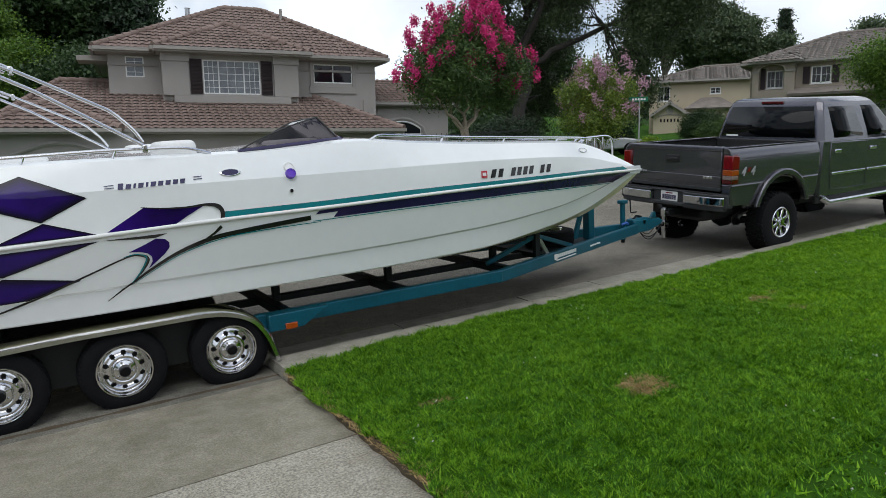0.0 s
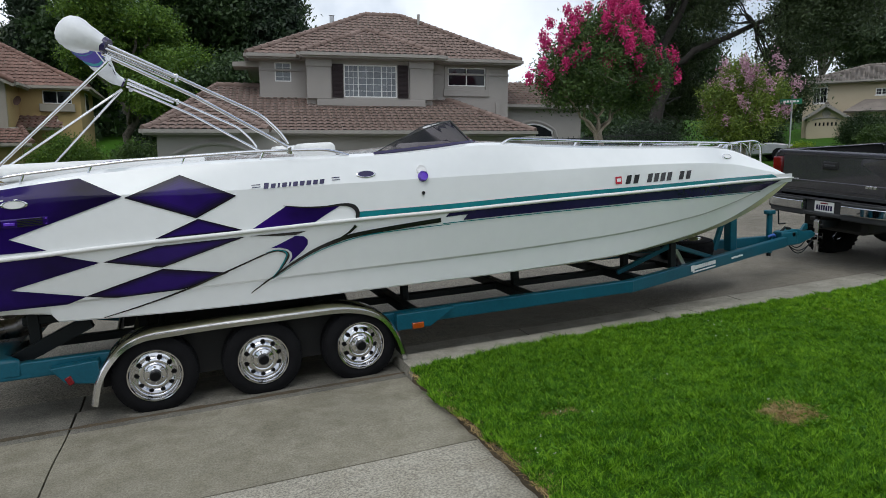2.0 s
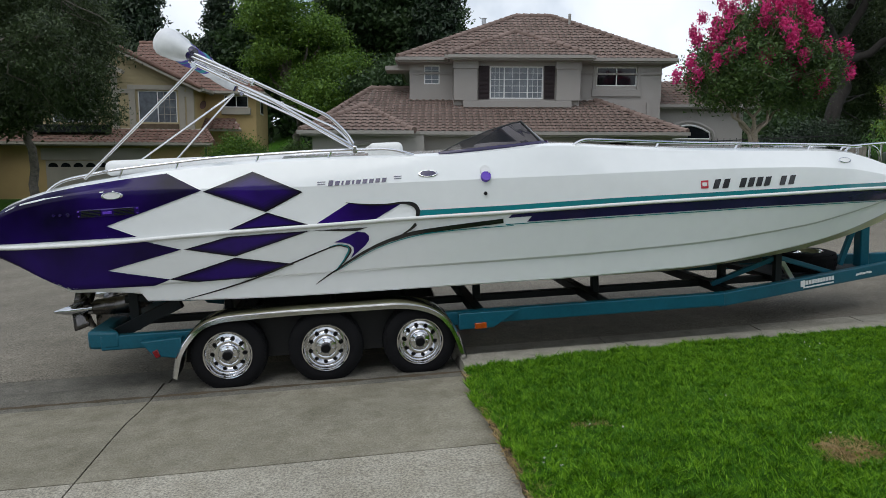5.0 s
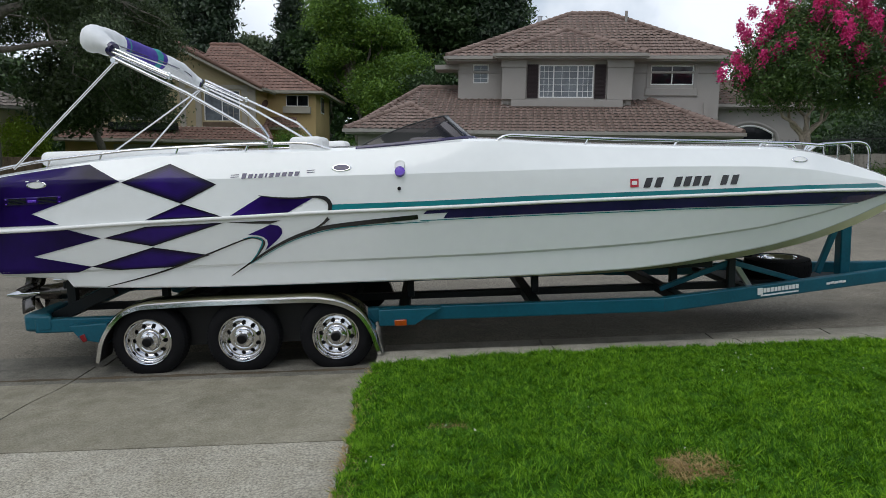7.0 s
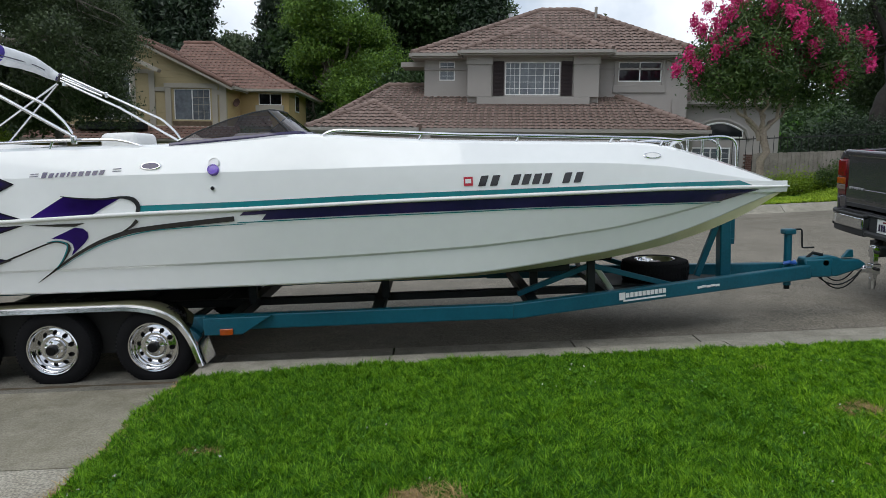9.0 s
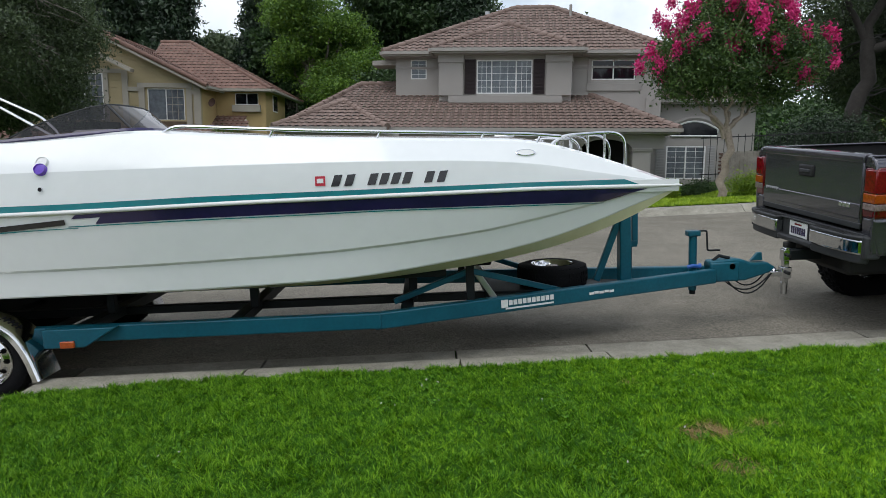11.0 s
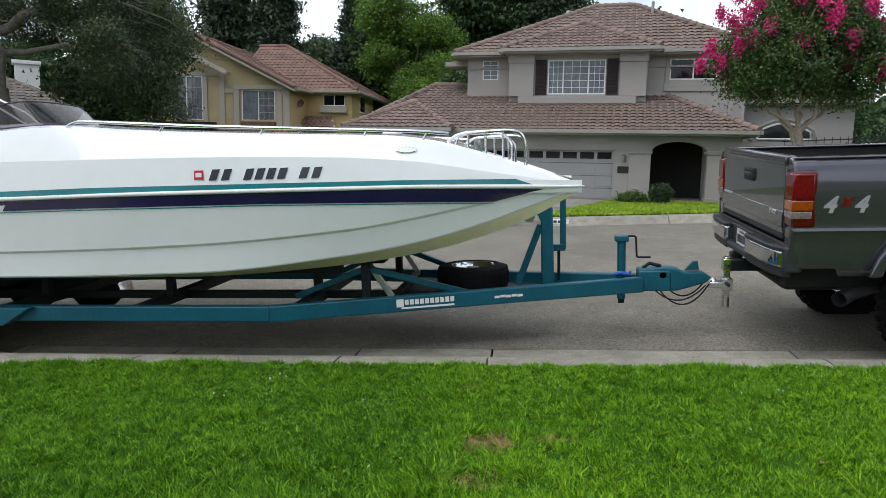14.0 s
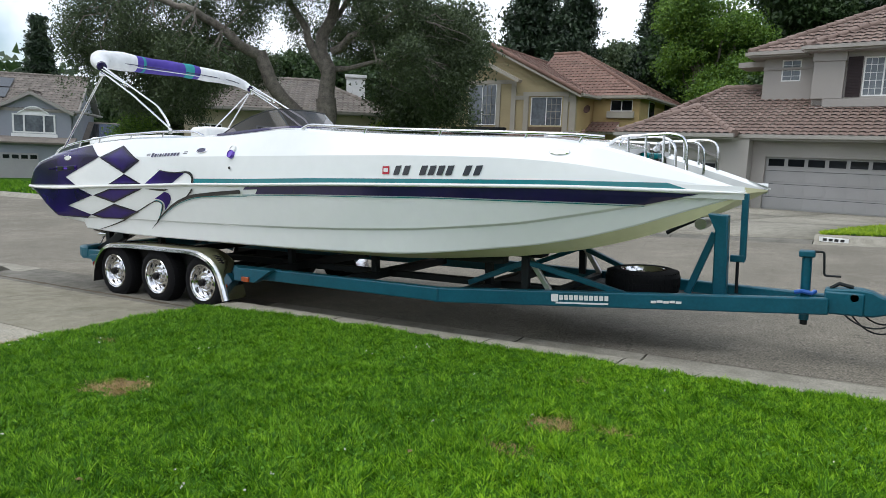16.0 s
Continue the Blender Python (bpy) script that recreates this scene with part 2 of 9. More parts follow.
def grass_mat(name, cols, through=0.25):
    """Grass blades: random per blade, swayed by patches of two sizes across the lawn."""
    m, n, l, p = principled(name)
    geo = n.new("ShaderNodeNewGeometry")
    total = geo.outputs["Random Per Island"]
    for size, weight in ((0.9, 0.7), (13.0, 1.0), (38.0, 1.0)):
        t = n.new("ShaderNodeTexNoise")
        t.inputs["Scale"].default_value, t.inputs["Detail"].default_value = size, 3.0
        l.new(geo.outputs["Position"], t.inputs["Vector"])
        c = n.new("ShaderNodeMath")
        c.operation = "MULTIPLY_ADD"
        c.inputs[1].default_value = weight
        l.new(t.outputs["Fac"], c.inputs[0])
        l.new(total, c.inputs[2])
        total = c.outputs[0]
    r = n.new("ShaderNodeMapRange")
    r.inputs["From Min"].default_value, r.inputs["From Max"].default_value = 1.45, 2.3
    l.new(total, r.inputs["Value"])
    ramp_ = n.new("ShaderNodeValToRGB")
    ramp_.color_ramp.elements[0].color, ramp_.color_ramp.elements[1].color = (*cols[0], 1), (*cols[2], 1)
    ramp_.color_ramp.elements.new(0.5).color = (*cols[1], 1)
    l.new(r.outputs[0], ramp_.inputs["Fac"])
    l.new(ramp_.outputs["Color"], p.inputs["Base Color"])
    p.inputs["Roughness"].default_value = 0.6
    p.inputs["Specular IOR Level"].default_value = 0.2
    tr = n.new("ShaderNodeBsdfTranslucent")
    l.new(ramp_.outputs["Color"], tr.inputs["Color"])
    mx = n.new("ShaderNodeMixShader")
    mx.inputs["Fac"].default_value = through
    l.new(p.outputs[0], mx.inputs[1])
    l.new(tr.outputs[0], mx.inputs[2])
    l.new(mx.outputs[0], n["Material Output"].inputs["Surface"])
    return m


def glass_mat(name, tint, rough=0.02, clear=0.9):
    """Thin pane: part clear, part mirror by the angle."""
    m, n, l, p = principled(name)
    tr = n.new("ShaderNodeBsdfTransparent")
    tr.inputs["Color"].default_value = (*tint, 1)
    gl = n.new("ShaderNodeBsdfGlossy")
    gl.inputs["Roughness"].default_value = rough
    fr = n.new("ShaderNodeFresnel")
    fr.inputs["IOR"].default_value = 1.5
    mx = n.new("ShaderNodeMixShader")
    l.new(fr.outputs[0], mx.inputs[0])
    l.new(tr.outputs[0], mx.inputs[1])
    l.new(gl.outputs[0], mx.inputs[2])
    l.new(mx.outputs[0], n["Material Output"].inputs["Surface"])
    return m


# ---- materials ----
M_GEL = mat("white_gelcoat", (0.79, 0.805, 0.805), (0.75, 0.765, 0.765), 0.8, 0.12, 0.2, coat=0.6, bscale=9)
M_GELB = mat("pale_yellow_gelcoat", (0.70, 0.68, 0.44), (0.60, 0.58, 0.36), 1.2, 0.2, 0.3, coat=0.3, bscale=9)
M_PURPLE = mat("purple_gelcoat", (0.024, 0.005, 0.14), (0.006, 0.002, 0.032), 1.6, 0.1, 0.16, coat=0.0, bscale=5, big=0.85, spec=0.18)
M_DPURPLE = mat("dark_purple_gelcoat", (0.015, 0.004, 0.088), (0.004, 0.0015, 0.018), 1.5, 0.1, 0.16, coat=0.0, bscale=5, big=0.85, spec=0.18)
M_AIR = [mat("airbrushed_purple", (0.007 + 0.017 * k, 0.006, 0.012 + 0.125 * k), (0.006 + 0.008 * k, 0.004, 0.010 + 0.07 * k), 2.0, 0.1, 0.16, coat=0.0, bscale=5, spec=0.28) for k in (0.0, 0.12, 0.3, 0.55, 0.8, 1.0)]
M_NAVY = mat("dark_navy_vinyl", (0.020, 0.012, 0.075), (0.012, 0.008, 0.05), 2.0, 0.15, 0.22, coat=0.3, bscale=20)
M_BLACK = mat("black_vinyl", (0.012, 0.012, 0.014), (0.008, 0.008, 0.01), 2.0, 0.2, coat=0.4, bscale=20)
M_TEALV = mat("teal_vinyl", (0.0, 0.175, 0.20), (0.0, 0.14, 0.16), 2.0, 0.2, coat=0.4, bscale=20)
M_TEAL = mat("teal_trailer_paint", (0.003, 0.096, 0.142), (0.002, 0.068, 0.102), 3.0, 0.35, 0.5, bump=0.05, bscale=40, coat=0.1, spec=0.35)
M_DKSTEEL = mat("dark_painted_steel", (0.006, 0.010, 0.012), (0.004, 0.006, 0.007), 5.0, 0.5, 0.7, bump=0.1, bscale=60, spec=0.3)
M_DCHROME = mat("bright_chrome", (0.62, 0.63, 0.65), (0.50, 0.51, 0.53), 3.0, 0.05, 0.10, metal=1.0, bscale=40)
M_PROP = mat("dark_stainless", (0.15, 0.14, 0.135), (0.08, 0.075, 0.072), 8.0, 0.2, 0.35, metal=1.0, bscale=40)
M_AMBERD = mat("dull_amber_lens", (0.38, 0.075, 0.008), (0.22, 0.035, 0.005), 40.0, 0.08, coat=0.5, bscale=90, spec=0.4)
M_GREYL = mat("grey_lens", (0.26, 0.20, 0.18), (0.12, 0.085, 0.08), 40.0, 0.08, coat=0.5, bscale=90, spec=0.3)
M_SILVER = mat("silver_decal", (0.34, 0.34, 0.35), (0.28, 0.28, 0.29), 5.0, 0.4, spec=0.3)
M_CHROME = mat("polished_stainless", (0.75, 0.75, 0.76), (0.66, 0.66, 0.68), 6.0, 0.12, 0.22, metal=1.0, bscale=40)
M_ALU = mat("polished_aluminium", (0.78, 0.78, 0.79), (0.66, 0.66, 0.68), 9.0, 0.07, 0.16, metal=1.0, bump=0.02, bscale=60)
M_GALV = mat("brushed_steel", (0.5, 0.5, 0.51), (0.4, 0.4, 0.41), 8.0, 0.3, 0.45, metal=1.0, bump=0.05, bscale=80)
M_RUBBER = mat("tyre_rubber", (0.009, 0.009, 0.010), (0.005, 0.005, 0.006), 10.0, 0.75, 0.9, bump=0.2, bscale=90, spec=0.15)
M_HUB = mat("dark_hub_cap", (0.006, 0.006, 0.007), (0.004, 0.004, 0.005), 8.0, 0.35, spec=0.2)
M_VINYLW = mat("white_marine_vinyl", (0.78, 0.78, 0.77), (0.70, 0.70, 0.69), 3.0, 0.45, bump=0.1, bscale=50)
M_CANVASW = mat("white_canvas", (0.78, 0.79, 0.80), (0.66, 0.67, 0.69), 3.5, 0.8, bump=0.5, bscale=14)
M_CANVASB = mat("blue_violet_canvas", (0.062, 0.036, 0.31), (0.042, 0.025, 0.22), 4.0, 0.8, bump=0.5, bscale=14)
M_CANVAST = mat("teal_canvas", (0.02, 0.28, 0.29), (0.015, 0.2, 0.21), 4.0, 0.8, bump=0.5, bscale=14)
M_SMOKE = glass_mat("smoked_acrylic", (0.20, 0.18, 0.19))
M_RED = mat("red_lens", (0.11, 0.003, 0.005), (0.05, 0.0015, 0.0025), 30.0, 0.08, coat=0.4, bscale=60, spec=0.4)
M_REDB = mat("bright_red_lens", (0.21, 0.003, 0.009), (0.09, 0.0015, 0.004), 40.0, 0.06, coat=0.5, bscale=90, spec=0.3)
M_AMBER = mat("amber_lens", (0.42, 0.075, 0.008), (0.26, 0.04, 0.006), 14.0, 0.15, coat=0.5, bscale=60)
M_CLEARL = mat("clear_lens", (0.42, 0.42, 0.42), (0.2, 0.2, 0.2), 14.0, 0.12, coat=0.5, bscale=60)
M_WHITEP = mat("white_paint", (0.78, 0.78, 0.77), (0.70, 0.70, 0.69), 3.0, 0.5, bump=0.05)
M_BLUEPL = mat("blue_plastic", (0.03, 0.12, 0.45), None, 6.0, 0.4)
M_VIOLETL = mat("violet_knob", (0.13, 0.04, 0.55), (0.1, 0.03, 0.4), 6.0, 0.15, coat=0.5)
M_STICKER = mat("red_sticker_film", (0.52, 0.015, 0.04), (0.42, 0.012, 0.03), 6.0, 0.4)
M_TRUCK = mat("pewter_metallic_paint", (0.080, 0.078, 0.094), (0.070, 0.068, 0.082), 1.5, 0.22, 0.28, metal=0.6, coat=0.9, bscale=300)
M_TRIM = mat("dark_grey_plastic", (0.03, 0.032, 0.035), (0.02, 0.021, 0.023), 5.0, 0.5, 0.65, bump=0.15, bscale=120)
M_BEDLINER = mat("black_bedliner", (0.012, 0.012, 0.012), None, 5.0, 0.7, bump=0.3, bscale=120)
M_TINT = mat("tinted_glass", (0.004, 0.005, 0.006), (0.0025, 0.003, 0.0035), 2.0, 0.04, coat=0.0, bscale=10, spec=0.12)
M_ASPHALT = mineral_mat("asphalt", (0.225, 0.203, 0.165), (0.155, 0.140, 0.112), (0.84, 0.84, 0.83), 0.6, 1.0, 65)
M_CONC = mineral_mat("concrete", (0.345, 0.323, 0.270), (0.262, 0.245, 0.203), (0.72, 0.72, 0.70), 0.26, 0.8, 75, vary=True)
# same concrete as the kerb, with the boat's shadow put into a darker colour
M_GUTTER = mineral_mat("shadow_dark_gutter_concrete", (0.20, 0.188, 0.16), (0.12, 0.113, 0.097), (0.7, 0.7, 0.68), 0.3, 0.9, 75)
M_DRIVE = mineral_mat("driveway_concrete", (0.29, 0.268, 0.208), (0.20, 0.185, 0.141), (0.74, 0.73, 0.69), 0.26, 0.8, 80)
M_DRIVE2 = mineral_mat("exposed_aggregate_concrete", (0.375, 0.35, 0.29), (0.295, 0.275, 0.226), (0.82, 0.81, 0.78), 0.42, 1.0, 70)
M_SOIL = mat("soil", (0.10, 0.07, 0.04), (0.05, 0.04, 0.022), 1.4, 0.95, bump=0.8, bscale=45, big=0.5)
M_TURF = mat("turf_ground", (0.042, 0.118, 0.006), (0.016, 0.048, 0.003), 8.0, 0.98, bump=1.0, bscale=120, big=0.5, spec=0.1)
M_DEAD = mat("dead_straw", (0.26, 0.18, 0.080), (0.11, 0.070, 0.028), 14.0, 0.95, bump=1.0, bscale=70)
M_BARK = mat("grey_bark", (0.215, 0.19, 0.16), (0.085, 0.073, 0.062), 5.0, 0.95, bump=1.0, bscale=22, big=0.5)
M_BARKL = mat("smooth_tan_bark", (0.36, 0.30, 0.24), (0.22, 0.175, 0.135), 4.0, 0.85, bump=0.4, bscale=18, big=0.5)
M_STUCCO = mat("grey_beige_stucco", (0.36, 0.335, 0.315), (0.31, 0.29, 0.27), 0.6, 0.92, bump=0.5, bscale=120, big=0.7)
M_STUCCO2 = mat("grey_stucco_trim", (0.33, 0.308, 0.29), (0.29, 0.27, 0.252), 0.6, 0.92, bump=0.4, bscale=120, big=0.7)
M_FASCIA = mat("taupe_painted_fascia", (0.33, 0.305, 0.28), (0.28, 0.26, 0.24), 1.0, 0.7, bump=0.1)
M_GARAGE = mat("grey_garage_door_paint", (0.335, 0.325, 0.325), (0.29, 0.28, 0.28), 1.0, 0.6, bump=0.1)
M_SHUTTER = mat("dark_brown_shutter", (0.036, 0.024, 0.026), (0.024, 0.016, 0.018), 3.0, 0.6, bump=0.2, spec=0.3)
M_TILE = mat("brown_concrete_tile", (0.25, 0.186, 0.162), (0.168, 0.12, 0.102), 0.9, 0.9, bump=0.4, bscale=40, vary="island", c3=(0.208, 0.152, 0.13), span=(0.88, 1.1), spec=0.2)
M_TILEO = mat("single_brown_tile", (0.25, 0.186, 0.162), (0.168, 0.12, 0.102), 0.9, 0.9, bump=0.4, bscale=40, vary="object", c3=(0.208, 0.152, 0.13), span=(0.88, 1.1), spec=0.2)
M_TILER = mat("terracotta_tile", (0.225, 0.132, 0.102), (0.135, 0.078, 0.06), 1.6, 0.9, bump=0.5, bscale=40, vary="island", c3=(0.18, 0.105, 0.082), span=(0.88, 1.1))
M_TILEG = mat("grey_concrete_tile", (0.22, 0.19, 0.165), (0.14, 0.12, 0.105), 1.6, 0.9, bump=0.5, bscale=40, vary="island")
M_YELLOW = mat("ochre_stucco", (0.48, 0.35, 0.16), (0.41, 0.295, 0.135), 0.7, 0.9, bump=0.4, bscale=120)
M_SIDING = mat("tan_lap_siding", (0.39, 0.32, 0.185), (0.33, 0.27, 0.155), 0.8, 0.8, bump=0.15, bscale=40)
M_TRIMC = mat("taupe_trim_paint", (0.37, 0.34, 0.285), (0.31, 0.285, 0.24), 1.0, 0.7, bump=0.1)
M_CREAM = mat("cream_stucco", (0.50, 0.43, 0.315), (0.44, 0.375, 0.27), 0.6, 0.9, bump=0.4, bscale=120)
M_TAUPE = mat("taupe_stucco", (0.33, 0.285, 0.23), (0.28, 0.245, 0.195), 0.6, 0.9, bump=0.4, bscale=120)
M_BLUEGREY = mat("blue_grey_siding", (0.29, 0.305, 0.345), (0.25, 0.265, 0.30), 0.8, 0.8, bump=0.2, bscale=30)
M_WINDOW = mat("dark_window_glass", (0.012, 0.014, 0.017), (0.007, 0.008, 0.010), 0.8, 0.04, coat=0.0, bscale=3, spec=0.32)
M_BLIND = mat("pale_blind_behind_glass", (0.17, 0.19, 0.21), (0.085, 0.095, 0.11), 1.2, 0.08, coat=0.0, bscale=6, spec=0.5)
M_DARKROOM = mat("shaded_doorway", (0.018, 0.016, 0.015), (0.012, 0.01, 0.01), 1.5, 0.8)
M_BRICK = mat("brown_brick", (0.14, 0.075, 0.06), (0.09, 0.05, 0.042), 4.0, 0.9, bump=0.4, vary="island")
M_FENCE = mat("weathered_grey_wood", (0.30, 0.27, 0.24), (0.17, 0.15, 0.13), 3.0, 0.9, bump=0.5, bscale=30, vary="island")
M_FENCEB = mat("brown_stained_wood", (0.16, 0.115, 0.075), (0.09, 0.062, 0.04), 3.0, 0.9, bump=0.5, bscale=30, vary="object")
M_IRON = mat("black_iron", (0.012, 0.012, 0.013), None, 4.0, 0.5)
M_SIGNG = mat("green_sign_sheet", (0.0, 0.17, 0.085), (0.0, 0.14, 0.07), 5.0, 0.4)
M_SOLAR = mat("solar_panel_glass", (0.03, 0.033, 0.04), (0.02, 0.022, 0.028), 1.0, 0.15, coat=0.5)
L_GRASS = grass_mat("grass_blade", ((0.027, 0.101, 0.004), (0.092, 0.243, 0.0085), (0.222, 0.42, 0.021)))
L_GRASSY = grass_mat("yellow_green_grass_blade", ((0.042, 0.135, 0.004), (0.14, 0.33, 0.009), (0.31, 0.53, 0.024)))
L_CLOVER = leaf_mat("clover_leaf", (0.06, 0.18, 0.008), (0.13, 0.30, 0.018), 0.8, 0.25)
L_PETAL = leaf_mat("clover_flower", (0.55, 0.5, 0.5), (0.8, 0.76, 0.76), 0.7, 0.2)
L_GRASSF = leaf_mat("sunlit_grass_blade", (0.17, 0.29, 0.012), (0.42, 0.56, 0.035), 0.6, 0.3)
L_STRAW = leaf_mat("dry_grass_blade", (0.21, 0.14, 0.052), (0.52, 0.37, 0.16), 0.7, 0.15)
L_CREPE = leaf_mat("crepe_myrtle_leaf", (0.02, 0.055, 0.012), (0.095, 0.165, 0.035), 0.5, 0.25)
L_PINK = leaf_mat("magenta_blossom", (0.45, 0.008, 0.115), (0.82, 0.06, 0.29), 0.75, 0.2)
L_PALE = leaf_mat("pale_mauve_blossom", (0.42, 0.20, 0.30), (0.68, 0.45, 0.52), 0.6, 0.3)
L_PALELEAF = leaf_mat("olive_leaf", (0.065, 0.12, 0.014), (0.24, 0.32, 0.05), 0.5)
L_OAK = leaf_mat("oak_leaf", (0.022, 0.040, 0.014), (0.080, 0.116, 0.044), 0.55)
L_MAPLE = leaf_mat("bright_green_leaf", (0.034, 0.092, 0.010), (0.15, 0.26, 0.026), 0.6, 0.3)
L_DARK = leaf_mat("dark_green_leaf", (0.018, 0.044, 0.014), (0.062, 0.112, 0.032), 0.6)
# lighter leaf for far trees; the haze of distance is put into the colour
L_FAR = leaf_mat("hazy_green_leaf", (0.040, 0.068, 0.034), (0.115, 0.155, 0.072), 0.6)
L_PINE = leaf_mat("conifer_needle", (0.008, 0.022, 0.010), (0.032, 0.06, 0.024), 0.55, 0.1)
L_SHRUB = leaf_mat("shrub_leaf", (0.02, 0.055, 0.010), (0.10, 0.17, 0.03), 0.5)
L_LIME = leaf_mat("lime_shrub_leaf", (0.11, 0.20, 0.01), (0.30, 0.42, 0.03), 0.5)

# ---- ground, road, kerbs, driveway, lawns ----
TA = 0.045


def zs(x):
    """Height of the road, which climbs with x."""
    x = min(max(x, -70.0), 80.0)
    return -0.03 + TA * x + 0.0004 * x * x


def smooth01(t):
    t = min(max(t, 0.0), 1.0)
    return t * t * (3 - 2 * t)


def zfar(x, y):
    """Ground behind the far kerb: level house pads blend into the street's slope."""
    kerb = zs(x) + 0.17
    pad = 0.34 if -14 < x < 19 else kerb
    side = smooth01((x + 14) / 6) * smooth01((19 - x) / 4)
    return kerb + (pad - kerb) * side * smooth01((y - 18) / 7)


def znear(x, y):
    return zs(x) + 0.125 + 0.012 * max(0.0, 5.4 - y)


def apron(y):
    """How far the far driveway dips to meet the street at its lowered kerb."""
    return 0.15 * (1 - smooth01((y - 17.4) / 1.8))


def steps(a, b, d):
    n = max(1, round((b - a) / d))
    return [a + (b - a) * i / n for i in range(n + 1)]


def ground_z(x, y):
    if y < 5.6:
        return zs(x) - 0.12
    if y < 17.28:
        return zs(x) - 0.12
    hill = 11.0 * smooth01((y - 75) / 110) * (0.75 + 0.25 * math.sin(x * 0.021 + 1.3))
    dip = apron(y) if 0.59 < x < 7.01 else 0.0
    return zfar(x, y) - 0.05 - dip + hill


GX = [-900, -500, -300, -180, -120, -90] + steps(-70, 0, 5) + [0.5, 0.6, 5, 7.0, 7.1] + steps(10, 80, 5) + [100, 140, 200, 320, 520, 900]
GY = [-900, -400, -150, -60] + steps(-30, 5.0, 5) + [5.3, 5.66, 17.2, 17.26, 17.34] + steps(18, 70, 4) + [80, 95, 110, 130, 150, 170, 190, 260, 500, 900]
g = Build().sheet(lambda x, y: (x, y, ground_z(x, y)), GX, GY)
tagged(part("ground", g, M_TURF, smooth=60), "rolling ground of soil and dry turf", "ground", kind="structure")

road_far = 16.75
g = Build().sheet(lambda x, y: (x, y, zs(x) + 0.05 * math.sin(math.pi * min(1, max(0, (y - 6.2) / 10.5)))), steps(-110, 110, 1.6), steps(6.12, road_far, 0.75))
tagged(part("road", g, M_ASPHALT, smooth=60), "worn grey-brown asphalt residential street", "road", kind="structure")


def kerb_run(name, label, x0, x1, rows, flip, pitch=2.62, cut=None, joints=None):
    """Concrete kerb in cast lengths with open joints; rows: (y, height) of the section."""
    root = thing(name, Matrix(), label, "kerb", kind="structure")
    joints = joints or [x0 + pitch * i for i in range(int((x1 - x0) / pitch) + 2)]
    for x, nxt in zip(joints, joints[1:]):
        pitch = nxt - x
        xs = [x + 0.009, x + pitch / 2, nxt - 0.009]
        low = cut is not None and cut[0] <= x + pitch / 2 <= cut[1]
        prof = [(y, min(h, 0.035) if low else h) for y, h in rows]
        prof = prof + [(prof[-1][0], -0.25), (prof[0][0], -0.25)]
        b = Build()
        k = len(prof)
        b.add([(u, y, zs(u) + h) for u in xs for y, h in prof], [(i * k + j, (i + 1) * k + j, (i + 1) * k + (j + 1) % k, i * k + (j + 1) % k) for i in range(2) for j in range(k)] + [tuple(range(k)), tuple(2 * k + j for j in range(k))])
        # lowered lengths of both kerbs share the concrete toned for the boat's shadow
        part("kerb_segment", b, M_GUTTER if low else M_CONC, root, smooth=30)
    return root


NEAR_K = [(6.2, 0.0), (5.82, -0.015), (5.70, 0.0), (5.62, 0.055), (5.54, 0.105), (5.44, 0.125), (5.28, 0.13), (4.9, 0.126)]
kerb_run("kerb_near", "rolled concrete kerb and gutter beside the lawn", 2.0 - 2.62 * 30, 100, NEAR_K, False, cut=(-4.5, 1.9), joints=[2.0 - 2.62 * i for i in range(30, 0, -1)] + [2.0, 3.58, 5.26, 6.43] + [8.86 + 2.62 * i for i in range(34)])
FAR_K = [(16.7, 0.0), (16.95, -0.01), (17.05, 0.03), (17.14, 0.11), (17.25, 0.15), (17.5, 0.155)]
kerb_run("kerb_far", "rolled concrete kerb on the far side of the street", -110, 110, FAR_K, True, pitch=3.0, cut=(0.6, 6.9))

# driveway under the camera, cast in slabs
drive = thing("driveway", Matrix(), "pale concrete driveway cast in slabs with open joints", "driveway", kind="structure")


def zdrive(x, y):
    return zs(x) + 0.03 + 0.055 * smooth01((5.25 - y) / 0.9)


def slab_piece(x0, x1, y0, y1, material):
    b = Build()
    xs, ys = steps(x0 + 0.006, x1 - 0.006, 0.5), steps(y0 + 0.006, y1 - 0.006, 0.3)
    b.sheet(lambda x, y: (x, y, zdrive(x, y)), xs, ys)
    rim = [(x, ys[0]) for x in xs] + [(xs[-1], y) for y in ys[1:]] + [(x, ys[-1]) for x in xs[-2::-1]] + [(xs[0], y) for y in ys[-2:0:-1]]
    n = len(rim)
    b.add([(x, y, zdrive(x, y)) for x, y in rim] + [(x, y, zdrive(x, y) - 0.15) for x, y in rim], [(i, (i + 1) % n, (i + 1) % n + n, i + n) for i in range(n)])
    bm_me = part("slab", b, material, drive, smooth=30)
    return bm_me


for x0, x1 in ((-4.6, -0.62), (-0.62, 2.0)):
    slab_piece(x0, x1, 3.62, 5.25, M_DRIVE)
    slab_piece(x0, x1, 0.6, 3.62, M_DRIVE2)
    slab_piece(x0, x1, -2.5, 0.6, M_DRIVE2)
    slab_piece(x0, x1, -6.0, -2.5, M_DRIVE2)

fl_ = Build().sheet(lambda x, k: (x, (5.238 if k == 0 else 5.292) + 0.014 * math.sin(7 * x + 3 * k) * math.sin(17 * x), zs(x) + 0.036), steps(-4.6, 2.05, 0.04), [0, 1])
part("joint_filler", fl_, M_SOIL, drive, "dark crumbling expansion joint")

